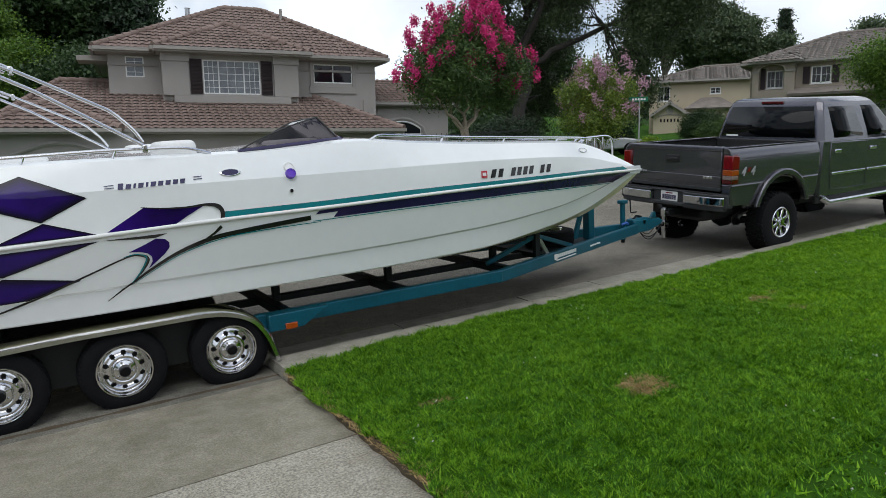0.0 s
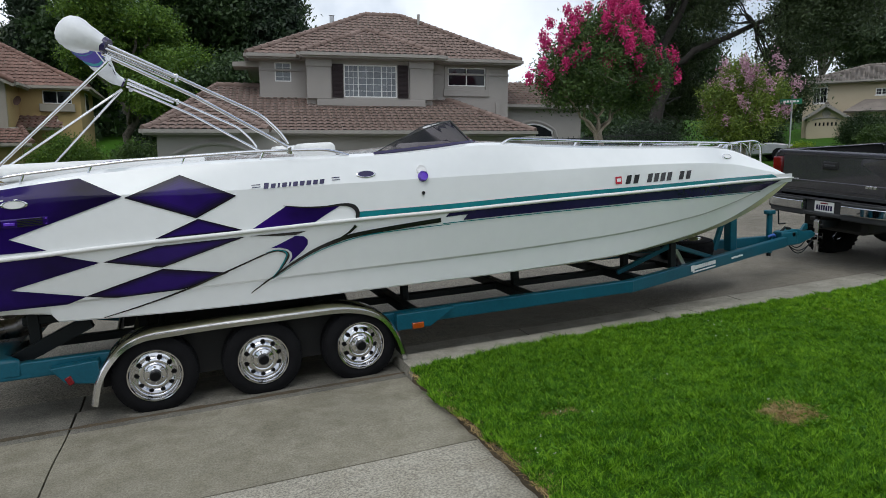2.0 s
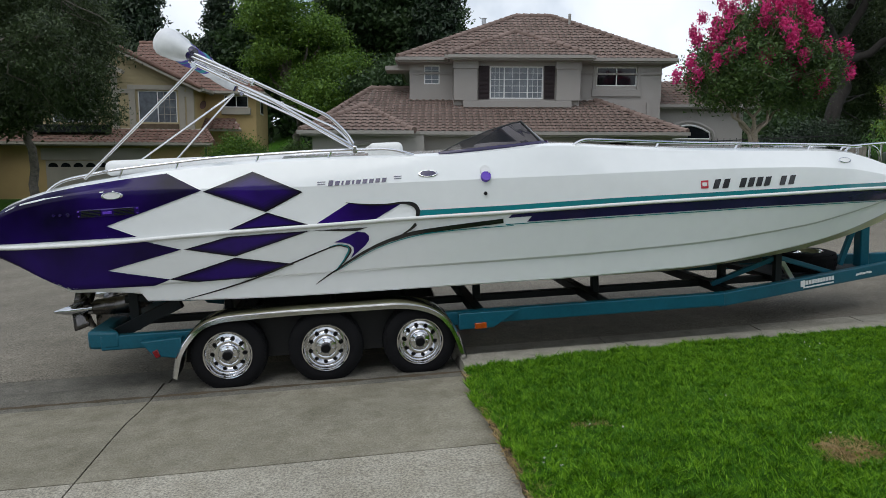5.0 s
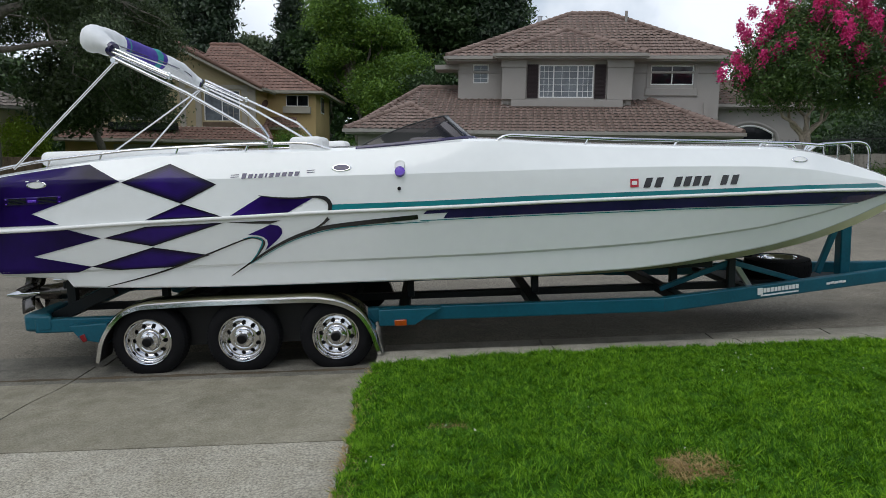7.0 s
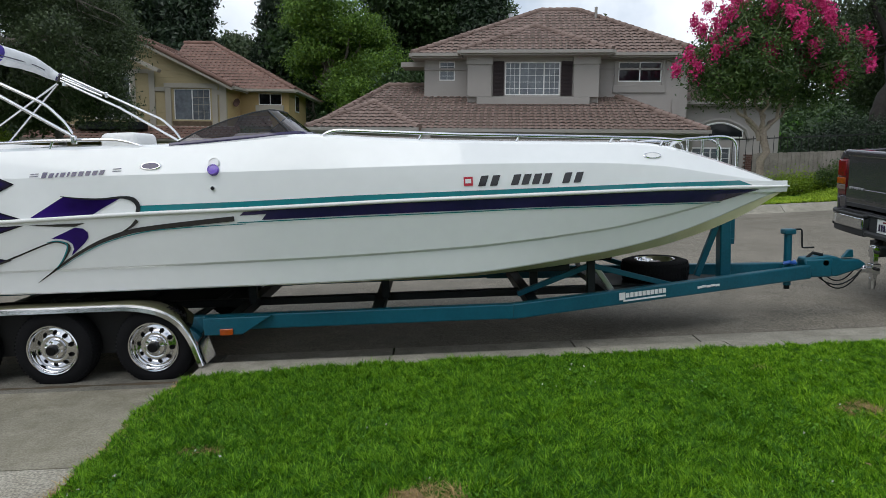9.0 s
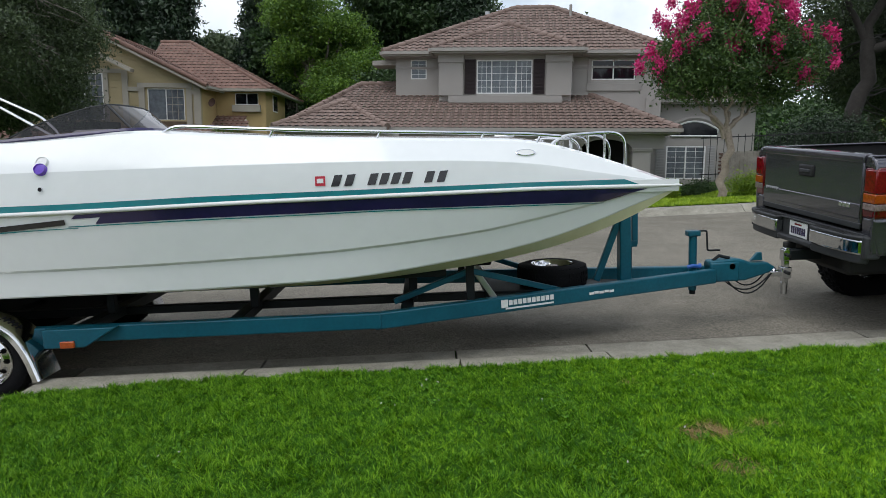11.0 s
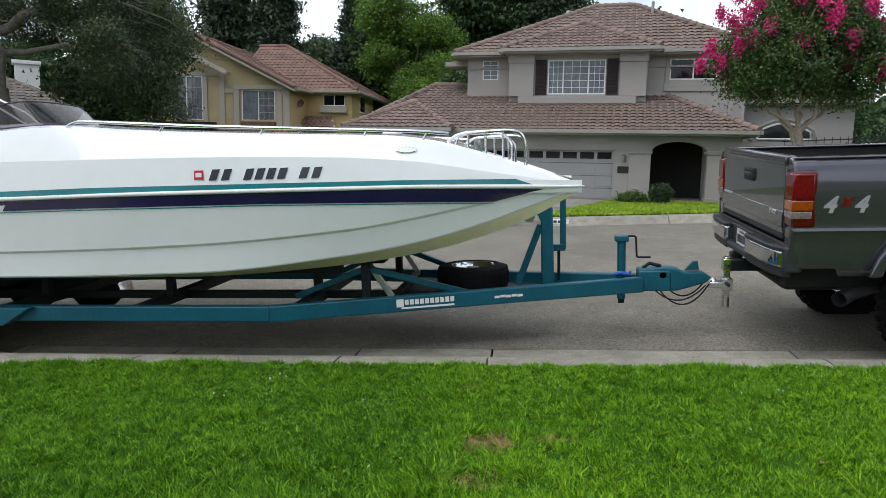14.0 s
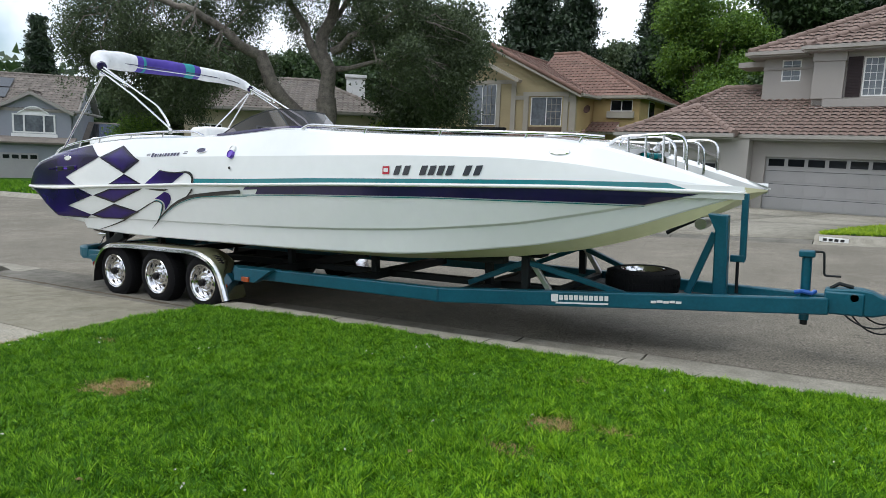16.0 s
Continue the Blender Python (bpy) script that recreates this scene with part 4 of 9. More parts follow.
oval_badge("badge", 1.785, 1.762, 0.085, 0.034, M_NAVY, "oval blue and chrome badge")
oval_badge("badge", 5.84, 1.705, 0.085, 0.032, M_VINYLW, "oval chrome bow badge")
oval_badge("badge", -0.775, 1.70, 0.085, 0.032, M_VINYLW, "oval chrome stern badge")
oval_badge("filler_cap", 2.28, 1.715, 0.045, 0.045, M_VIOLETL, "purple round filler cap", rim=M_VIOLETL, depth=0.03)
oval_badge("cap_hood", 2.28, 1.765, 0.045, 0.05, M_WHITEP, "white hood over the filler cap", rim=M_WHITEP, depth=0.02)
oval_badge("drain_fitting", 2.27, 1.575, 0.018, 0.018, M_HUB, "small round through-hull fitting", depth=0.015)
# louvred side vents in the stern graphic, with an emblem between them
for side in (-1, 1):
    vent = part("vent_panel", Build().sheet(lambda x, k: (x, side * (hull_side(x, 1.535 + 0.062 * k + 0.02 * (x + 1.05)) + 0.011), 1.535 + 0.062 * k + 0.02 * (x + 1.05)), steps(-1.055, -0.575, 0.06), [0, 0.25, 0.5, 0.75, 1]), M_PURPLE, boat, "purple moulded vent panel" if side < 0 else "")
    vent.modifiers.new("thick", "SOLIDIFY").thickness = 0.012
    for x0, x1 in ((-1.02, -0.87), (-0.77, -0.61)):
        for i in range(5):
            z0 = 1.543 + 0.0115 * i + 0.02 * (x0 + 1.05)
            part("vent_louvre", Build().bar((x0, side * (hull_side(x0, z0) + 0.014), z0), (x1, side * (hull_side(x1, z0) + 0.014), z0 + 0.004), 0.012, 0.006), M_BLACK, vent, smooth=0)
    for x0, r_ in ((-1.042, 0.007), (-0.588, 0.007)):
        for dz_ in (0.012, 0.05):
            part("screw", Build().lathe([(1, 0), (0.8, 0.008), (0, 0.01)], 10, pose(x0, side * (hull_side(x0, 1.56) + 0.012), 1.535 + dz_ + 0.02 * (x0 + 1.05)) @ Matrix.Diagonal((r_, side, r_, 1))), M_VIOLETL, vent)
    part("vent_emblem", Build().box(-0.855, -0.785, -0.006, 0.006, 1.557, 1.578, pose(0, side * (hull_side(-0.82, 1.567) + 0.014), 0)), M_VIOLETL, vent, "small bright violet emblem" if side < 0 else "", bevel=0.003)
    for x0, r_ in ((-1.234, 0.013), (-1.185, 0.013), (-1.124, 0.019)):
        m = pose(x0, side * (hull_side(x0, 1.563) + 0.006), 1.563) @ Matrix.Diagonal((r_, side, r_, 1))
        part("vent_fitting", Build().lathe([(1, 0), (0.9, 0.01), (0.5, 0.012), (0, 0.006)], 14, m), M_PURPLE, boat)

# deck fittings: seat hump, wind screen, rails
for side in (-1, 1):
    b = Build().box(1.30, 1.60, side * 0.62, side * 1.08, 1.88, 2.045)
    part("helm_seat_back", b, M_VINYLW, boat, "white moulded seat back", bevel=0.05, segs=4)
part("engine_hatch", Build().box(-0.95, 0.55, -0.95, 0.95, 1.85, 1.985), M_VINYLW, boat, "white padded engine hatch", bevel=0.06, segs=4)
part("dash", Build().box(2.35, 2.7, -1.02, -0.3, 1.9, 2.01), M_VINYLW, boat, "white dashboard hood", bevel=0.05, segs=4)

WS = [(1.83, -1.17, 0.0, 0.0), (2.1, -1.165, 0.09, 0.05), (2.4, -1.15, 0.165, 0.10), (2.65, -1.12, 0.205, 0.15), (2.80, -1.06, 0.215, 0.20), (2.88, -0.95, 0.22, 0.24), (2.92, -0.75, 0.22, 0.26), (2.92, -0.55, 0.215, 0.26), (2.87, -0.36, 0.20, 0.23), (2.75, -0.25, 0.17, 0.18), (2.6, -0.19, 0.12, 0.12), (2.42, -0.16, 0.05, 0.06), (2.3, -0.15, 0.0, 0.0)]
WS = [(x + 0.07, *rest) for x, *rest in WS]
ws_pts = []
for i in range(len(WS) - 1):
    ws_pts += [tuple(a + (c - a) * t for a, c in zip(WS[i], WS[i + 1])) for t in (0, 0.33, 0.67)]
ws_pts.append(WS[-1])


def ws_edge(xw, yw, h, rake, t):
    base = lerp_at(DECK_Z, xw) - 0.008 + 0.02 * (1 - abs(yw) / 1.17)
    return Vector((xw - rake * t, yw * (1 - 0.03 * t), base + h * t))


screen = thing("windscreen_parts", Matrix(), "", "")
screen.parent = boat
screen.name = "windscreen"
g = Build()
rows_t = [0.0, 0.25, 0.5, 0.75, 1.0]
g.add([ws_edge(*p, t) for p in ws_pts for t in rows_t], [(i * 5 + j, i * 5 + 5 + j, i * 5 + 6 + j, i * 5 + 1 + j) for i in range(len(ws_pts) - 1) for j in range(4)])
pane = part("pane", g, M_SMOKE, screen, "smoked acrylic windscreen wrapped round the helm")
pane.visible_shadow = False
part("lower_trim", Build().tube([ws_edge(*p, 0.08) for p in ws_pts], 0.02, 6), M_NAVY, screen, "dark navy base trim")
part("upper_trim", Build().tube([ws_edge(*p, 1.0) for p in ws_pts], 0.006, 6), M_TRIM, screen)
for i in (12,):
    part("mullion", Build().tube([ws_edge(*ws_pts[i], t) for t in rows_t], 0.009, 6), M_TRIM, screen)


def round_path(pts, r=0.08, n=4):
    """Rounds the corners of a polyline."""
    out = [Vector(pts[0])]
    for a, b_, c in zip(pts, pts[1:], pts[2:]):
        a, b_, c = Vector(a), Vector(b_), Vector(c)
        ra, rc = min(r, (a - b_).length / 2), min(r, (c - b_).length / 2)
        p, q = b_ + (a - b_).normalized() * ra, b_ + (c - b_).normalized() * rc
        out += [p.lerp(b_, t).lerp(b_.lerp(q, t), t) for t in (i / n for i in range(n + 1))]
    return out + [Vector(pts[-1])]


for side in (-1, 1):
    s = side
    dk = lambda x, h: (x, s * (lerp_at(DECK_Y, x) - 0.02), lerp_at(DECK_Z, x) + h)
    aft = [dk(-1.34, -0.02), dk(-1.22, 0.05), dk(-0.8, 0.06), dk(0.0, 0.055), dk(0.9, 0.055), dk(1.5, 0.05), dk(1.68, -0.01)]
    part("aft_rail", Build().tube(round_path(aft, 0.12), 0.013, 8), M_CHROME, boat, "stainless steel gunwale rail")
    for x0 in (-0.75, -0.3, 0.35, 0.95):
        part("rail_stanchion", Build().tube([dk(x0 + 0.03, 0.055), dk(x0, -0.01)], 0.01, 6), M_CHROME, boat)
    fore = [dk(3.1, -0.02), dk(3.2, 0.045), dk(4.2, 0.045), dk(5.2, 0.04), dk(5.9, 0.05), dk(6.15, 0.08)]
    part("bow_rail", Build().tube(round_path(fore, 0.08), 0.013, 8), M_CHROME, boat, "stainless steel bow rail")
    for x0 in (3.9, 4.7, 5.5, 5.95):
        part("rail_stanchion", Build().tube([dk(x0 + 0.03, 0.045), dk(x0, -0.01)], 0.01, 6), M_CHROME, boat)
    loop = [(6.10, s * 0.69, 1.755), (6.20, s * 0.685, 1.835), (6.64, s * 0.66, 1.85), (6.735, s * 0.65, 1.80), (6.738, s * 0.65, 1.56)]
    part("bow_handrail", Build().tube(round_path(loop, 0.085, 6), 0.0135, 8), M_CHROME, boat, "stainless boarding grab rail")
    for x0, y_ in ((6.28, 0.68), (6.42, 0.672), (6.56, 0.665)):
        part("rail_stanchion", Build().tube([(x0, s * y_, 1.845), (x0, s * y_, fair(DECK_Z, x0) - 0.03)], 0.0105, 6), M_CHROME, boat)
    gate = [(6.17, s * 0.56, 1.68), (6.17, s * 0.56, 1.80), (6.24, s * 0.56, 1.835), (6.55, s * 0.56, 1.83), (6.63, s * 0.56, 1.76), (6.63, s * 0.56, 1.52)]
    part("bow_handrail", Build().tube(round_path(gate, 0.06, 5), 0.012, 8), M_CHROME, boat)
    cl = Build().box(5.62, 5.78, s * 0.86, s * 0.89, lerp_at(DECK_Z, 5.7) + 0.012, lerp_at(DECK_Z, 5.7) + 0.03)
    part("cleat", cl, M_CHROME, boat, bevel=0.008)
for y_ in (-0.18, 0.18):
    part("ladder_rail", Build().bar((6.30, y_, 1.35), (6.30, y_, 1.80), 0.03, 0.03, (1, 0, 0)), M_CHROME, boat)

# folded bimini top across the stern: a canvas sleeve round the gathered bows
bim = thing("bimini_top", Matrix(), "", "")
bim.parent = boat
bim.location = (0.08, 0, 0.012)
SLEEVE = round_path([(-0.15, -1.24, 2.79), (-0.375, -1.15, 2.915), (-0.395, -0.7, 2.925), (-0.39, 0.2, 2.925), (-0.36, 0.86, 2.90), (-0.34, 1.165, 2.835), (-0.21, 1.175, 2.765)], 0.17, 6)
SLEEVE = [a_.lerp(b_, k_ / 3) for a_, b_ in zip(SLEEVE, SLEEVE[1:]) for k_ in range(3)] + [SLEEVE[-1]]
run_ = [0.0]
for a_, b_ in zip(SLEEVE, SLEEVE[1:]):
    run_.append(run_[-1] + (b_ - a_).length)
GIRTH = [(0.0, 0.052), (0.10, 0.085), (0.26, 0.118), (0.5, 0.122), (0.9, 0.108), (1.6, 0.10), (2.1, 0.095), (2.45, 0.078), (run_[-1] - 0.1, 0.062), (run_[-1], 0.045)]


def boot_piece(name, test, material, label):
    """The rings of the sleeve that pass the test, with creases."""
    n, rings = 18, []
    for i, p in enumerate(SLEEVE):
        if not test(p):
            continue
        d = (SLEEVE[min(i + 1, len(SLEEVE) - 1)] - SLEEVE[max(i - 1, 0)]).normalized()
        side = d.cross(Vector((0, 0, 1))).normalized()
        up = side.cross(d)
        r, u = lerp_at(GIRTH, run_[i]), run_[i]
        ring = []
        for k in range(n):
            a = 2 * math.pi * k / n
            w_ = 1 + 0.045 * math.sin(3 * a + 7 * u) + 0.035 * math.sin(19 * u + 2 * a) + 0.03 * noise.noise(Vector((3 * math.cos(a), 3 * math.sin(a), 7 * u)))
            ring.append(p + (side * math.cos(a) * 1.05 + up * math.sin(a) * 0.96) * r * w_)
        rings.append(ring)
    b = Build().add([p for ring in rings for p in ring], [(i * n + k, i * n + (k + 1) % n, (i + 1) * n + (k + 1) % n, (i + 1) * n + k) for i in range(len(rings) - 1) for k in range(n)] + [tuple(range(n)), tuple((len(rings) - 1) * n + k for k in range(n))])
    part(name, b, material, bim, label, smooth=60)


def nearest_ring(y):
    return min((p.y for p in SLEEVE if -1.15 < p.y < 1.1), key=lambda v: abs(v - y))


CUTS = [nearest_ring(y) for y in (-0.66, -0.57, -0.47, 0.08, 0.24, 0.33)]
boot_piece("boot_cover", lambda p: p.y <= CUTS[0] + 1e-5, M_CANVASW, "white canvas boot, creased")
for i_, (c0, c1) in enumerate(zip(CUTS, CUTS[1:])):
    boot_piece("boot_band", lambda p: c0 - 1e-5 <= p.y <= c1 + 1e-5 and abs(p.y) < 1.1, M_CANVAST if i_ % 2 else M_CANVASB, "teal canvas band" if i_ % 2 else "violet-blue canvas band")
boot_piece("boot_cover", lambda p: p.y >= CUTS[-1] - 1e-5, M_CANVASW, "white canvas boot, creased")
for off_, z_, m_, lb_ in ((0.100, -0.035, M_NAVY, "dark zip along the boot"), (0.094, -0.062, M_CANVASW, "white piping along the boot")):
    part("boot_seam", Build().tube([p + Vector((off_ * lerp_at(GIRTH, u) / 0.105, 0, z_)) for p, u in zip(SLEEVE, run_) if -1.1 < p.y < 1.05], 0.006, 6), m_, bim, lb_)
for i_ in (0, -1):
    part("boot_hem", Build().tube([SLEEVE[i_] - (SLEEVE[1] - SLEEVE[0] if i_ == 0 else SLEEVE[-2] - SLEEVE[-1]) * 0.2, SLEEVE[i_] + (SLEEVE[1] - SLEEVE[0] if i_ == 0 else SLEEVE[-2] - SLEEVE[-1]) * 0.5], [0.056, 0.062] if i_ == 0 else [0.048, 0.052], 14), M_NAVY, bim, "dark blue hem of the boot")
for s in (-1, 1):
    yb, top_ = (-1.24, 2.80) if s < 0 else (1.172, 2.79)
    part("bow_tube", Build().tube(round_path([(-0.17, yb, top_ + 0.01), (0.90, yb, 2.265), (1.04, yb, 2.12), (1.09, yb, 2.03)], 0.06), 0.013, 8), M_CHROME, bim, "stainless canopy tube")
    part("bow_tube", Build().tube([(-0.19, yb - 0.01 * s, top_ - 0.06), (0.43, yb - 0.01 * s, 2.415), (1.10, yb - 0.01 * s, 2.00)], 0.014, 8), M_CHROME, bim)
    part("bow_tube", Build().tube([(-0.18, yb + 0.012 * s, top_ - 0.02), (0.30, yb + 0.012 * s, 2.56)], 0.011, 8), M_CHROME, bim)
    part("bow_tube", Build().tube([(-0.18, yb - 0.03 * s, top_ - 0.035), (0.26, yb - 0.03 * s, 2.55)], 0.011, 8), M_CHROME, bim)
    part("hinge", Build().box(0.28, 0.315, yb - 0.018, yb + 0.018, 2.53, 2.59), M_CHROME, bim, bevel=0.008)
    part("clamp", Build().tube([(-0.15, yb - 0.03, top_ - 0.10), (-0.15, yb + 0.03, top_ - 0.10)], 0.022, 10), M_CHROME, bim)
    part("strut", Build().tube([(-0.14 if s < 0 else -0.235, yb, 2.695), (-1.08, yb, 1.83)], 0.012, 8), M_CHROME, bim, "stainless rear support strut")
    part("foot_mount", Build().box(1.08, 1.12, yb - 0.018, yb + 0.018, 1.945, 2.01), M_CHROME, bim, bevel=0.008)
part("strut", Build().tube([(-0.235, 1.16, 2.70), (-1.62, 1.10, 1.78)], 0.012, 8), M_CHROME, bim)

for y_ in (-0.15, 0.15):
    part("bow_pad", Build().box(6.25, 6.33, y_ - 0.09, y_ + 0.09, 1.66, 1.715), M_TEALV, boat, "teal pad at the end of the deck", bevel=0.012)

# stern drives with propellers
for s in (-1, 1):
    y0 = s * 0.42
    drive_leg = part("drive_leg", Build().tube([(-0.7, y0, 0.80), (-0.98, y0, 0.67), (-1.06, y0, 0.635), (-1.16, y0, 0.63), (-1.32, y0, 0.622), (-1.345, y0, 0.62)], [0.11, 0.10, 0.088, 0.082, 0.075, 0.066], 18), M_PROP, boat, "gunmetal stern drive leg")
    fin = [(-0.95, 0.62), (-1.33, 0.60), (-1.34, 0.40), (-1.29, 0.385), (-1.10, 0.45)]
    part("skeg", Build().prism(fin, y0 - 0.012, y0 + 0.012), M_PROP, drive_leg)
    hub = Build().tube([(-1.34, y0, 0.62), (-1.40, y0, 0.617), (-1.58, y0, 0.605), (-1.70, y0, 0.60)], [0.062, 0.058, 0.045, 0.012], 14)
    part("propeller_hub", hub, M_DCHROME, drive_leg, "polished steel propeller hub")
    for k in range(5):
        a0 = 2 * math.pi * k / 5 + 0.3 * s
        b, vs = Build(), []
        for i in range(5):
            r = 0.05 + 0.175 * i / 4
            for j in range(4):
                a = a0 + (j / 3 - 0.5) * (0.85 - 0.13 * i) + i * 0.10
                vs.append((-1.46 - (j / 3 - 0.5) * 0.15 + 0.012 * i, y0 + r * math.cos(a), 0.612 + r * math.sin(a)))
        b.add(vs, [(i * 4 + j, i * 4 + j + 1, i * 4 + j + 5, i * 4 + j + 4) for i in range(4) for j in range(3)])
        bl = part("propeller_blade", b, M_PROP, drive_leg, smooth=60)
        bl.modifiers.new("thick", "SOLIDIFY").thickness = 0.008

# ---- trailer ----
trailer = thing("boat_trailer", pose(0, 6.6, 0, 0, SLOPE, 0), "teal steel triple-axle boat trailer with polished wheels", "trailer")
RAIL0, RAIL1 = 0.352, 0.482
for s in (-1, 1):
    b = Build().box(-1.10, 4.66, s * 0.96, s * 1.04, RAIL0, RAIL1)
    part("side_rail", b, M_TEAL, trailer, "teal steel channel rail", bevel=0.012)
    b = Build().bar((4.60, s * 1.0, 0.41), (7.75, s * 0.09, 0.485), 0.08, 0.135)
    part("tongue_rail", b, M_TEAL, trailer, "teal steel tongue rail", bevel=0.012)
    brk = Build().prism([(2.03, RAIL0 - 0.02), (2.03, RAIL1), (2.60, RAIL1), (2.35, RAIL0 - 0.02)], s * 1.045, s * 1.13)
    part("fender_bracket", brk, M_TEAL, trailer, bevel=0.008)
    part("side_marker", Build().box(2.17, 2.28, s * 1.13, s * 1.155, 0.335, 0.39), M_AMBER, trailer, "amber side marker lamp", bevel=0.006)
    brk = Build().prism([(-0.40, RAIL0 - 0.09), (-0.40, RAIL1 - 0.03), (-0.74, RAIL1 - 0.05), (-0.64, RAIL0 - 0.05)], s * 1.045, s * 1.15)
    part("fender_bracket", brk, M_TEAL, trailer, bevel=0.008)
    part("side_marker", Build().prism([(-0.645, 0.345), (-0.60, 0.365), (-0.575, 0.30), (-0.615, 0.285)], s * 1.15, s * 1.168), M_REDB, trailer, "red rear side marker lamp", bevel=0.006)
    # name panels on the tongue, as plain bars
    dirv = (Vector((7.75, s * 0.09, 0.485)) - Vector((4.60, s * 1.0, 0.41))).normalized()
    for i, (d0, ln, h_, off_) in enumerate([(0.98, 0.06, 0.066, 0.01)] + [(1.05 + 0.043 * k, 0.032, 0.042, 0.014) for k in range(10)] + [(1.02, 0.45, 0.014, -0.034)] + [(1.82 + 0.05 * k, 0.045, 0.02, -0.002 + 0.004 * (k % 2)) for k in range(5)]):
        p0 = Vector((4.60, s * 1.0, 0.41)) + dirv * (d0 + 0.12) + Vector((0, s * 0.045, off_))
        part("name_bar", Build().bar(p0, p0 + dirv * ln, 0.008, h_), M_WHITEP, trailer, "white lettering bar" if i == 0 else "", smooth=0)
part("rear_crossmember", Build().prism([(-1.22, -1.0), (-1.05, -1.045), (-0.93, -1.045), (-1.05, -0.86), (-1.05, 0.86), (-0.93, 1.045), (-1.05, 1.045), (-1.22, 1.0)], 0.36, 0.525, "z"), M_TEAL, trailer, "teal rear cross beam", bevel=0.03)
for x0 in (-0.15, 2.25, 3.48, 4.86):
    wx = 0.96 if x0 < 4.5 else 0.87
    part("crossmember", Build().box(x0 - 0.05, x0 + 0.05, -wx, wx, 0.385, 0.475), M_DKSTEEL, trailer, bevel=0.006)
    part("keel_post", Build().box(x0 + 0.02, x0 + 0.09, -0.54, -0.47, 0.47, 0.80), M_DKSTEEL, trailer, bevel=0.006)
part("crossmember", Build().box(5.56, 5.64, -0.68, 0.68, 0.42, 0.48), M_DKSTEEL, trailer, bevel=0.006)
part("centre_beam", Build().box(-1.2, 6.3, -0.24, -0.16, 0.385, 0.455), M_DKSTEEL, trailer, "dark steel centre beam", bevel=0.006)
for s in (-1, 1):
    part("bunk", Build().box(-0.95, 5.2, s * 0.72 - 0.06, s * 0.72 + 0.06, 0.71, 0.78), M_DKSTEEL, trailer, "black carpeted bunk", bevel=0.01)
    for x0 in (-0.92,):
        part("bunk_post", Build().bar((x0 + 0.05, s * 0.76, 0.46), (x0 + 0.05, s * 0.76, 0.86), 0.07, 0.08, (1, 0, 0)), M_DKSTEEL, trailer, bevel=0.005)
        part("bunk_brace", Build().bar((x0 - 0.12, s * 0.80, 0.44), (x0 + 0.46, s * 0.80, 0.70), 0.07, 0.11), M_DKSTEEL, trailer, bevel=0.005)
    part("bow_strut", Build().bar((5.62, s * 0.66, 0.47), (5.40, s * 0.68, 0.80), 0.04, 0.05), M_GALV, trailer, "bright steel strut", bevel=0.005)
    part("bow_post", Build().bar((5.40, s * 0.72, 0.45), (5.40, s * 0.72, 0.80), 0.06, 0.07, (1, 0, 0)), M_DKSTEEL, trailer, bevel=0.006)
    part("bow_roller", Build().box(5.22, 5.58, s * 0.70 - 0.09, s * 0.70 + 0.09, 0.79, 0.86), M_RUBBER, trailer, bevel=0.02)
    part("bow_brace", Build().bar((5.40, s * 0.70, 0.74), (6.25, s * 0.42, 0.47), 0.05, 0.05), M_TEAL, trailer, bevel=0.005)
    part("bow_brace", Build().bar((5.40, s * 0.70, 0.74), (4.75, s * 0.6, 0.48), 0.05, 0.05), M_TEAL, trailer, bevel=0.005)
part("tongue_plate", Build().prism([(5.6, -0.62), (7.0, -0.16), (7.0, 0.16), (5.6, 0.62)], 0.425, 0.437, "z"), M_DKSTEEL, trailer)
post = part("winch_post", Build().prism([(6.865, 0.44), (6.98, 0.44), (6.97, 1.18), (6.80, 1.19), (6.865, 1.05)], -0.06, 0.06), M_TEAL, trailer, "teal winch post", bevel=0.012)
part("post_brace", Build().bar((6.86, 0.0, 1.02), (6.65, 0.0, 0.47), 0.05, 0.06), M_TEAL, trailer, bevel=0.006)
part("bow_stop", Build().tube([(6.72, 0.0, 1.14), (6.55, 0.0, 1.06), (6.45, 0.0, 1.0)], 0.018, 8), M_DKSTEEL, trailer)
part("winch", Build().tube([(6.76, -0.12, 1.10), (6.76, 0.12, 1.10)], 0.05, 14), M_GALV, trailer, "steel hand winch")
part("winch_strap", Build().tube([(6.76, 0, 1.14), (6.66, 0, 1.22), (6.45, 0, 1.30)], 0.012, 6), M_DKSTEEL, trailer)
part("guide_post", Build().bar((7.07, 0.16, 0.78), (7.07, 0.16, 1.36), 0.045, 0.055, (1, 0, 0)).box(6.97, 7.09, 0.13, 0.19, 0.76, 0.82), M_TEAL, trailer, "teal step post", bevel=0.006)
part("guide_leg", Build().tube([(7.03, 0.16, 0.48), (7.03, 0.16, 0.78)], 0.014, 8), M_DKSTEEL, trailer)
part("jack", Build().tube([(7.58, 0, 0.34), (7.58, 0, 0.88)], 0.038, 14), M_TEAL, trailer, "teal tongue jack")
part("jack_cap", Build().box(7.52, 7.64, -0.05, 0.05, 0.86, 0.915), M_TEAL, trailer, bevel=0.012)
part("jack_ram", Build().tube([(7.58, 0, 0.30), (7.58, 0, 0.42)], 0.028, 12), M_DKSTEEL, trailer)
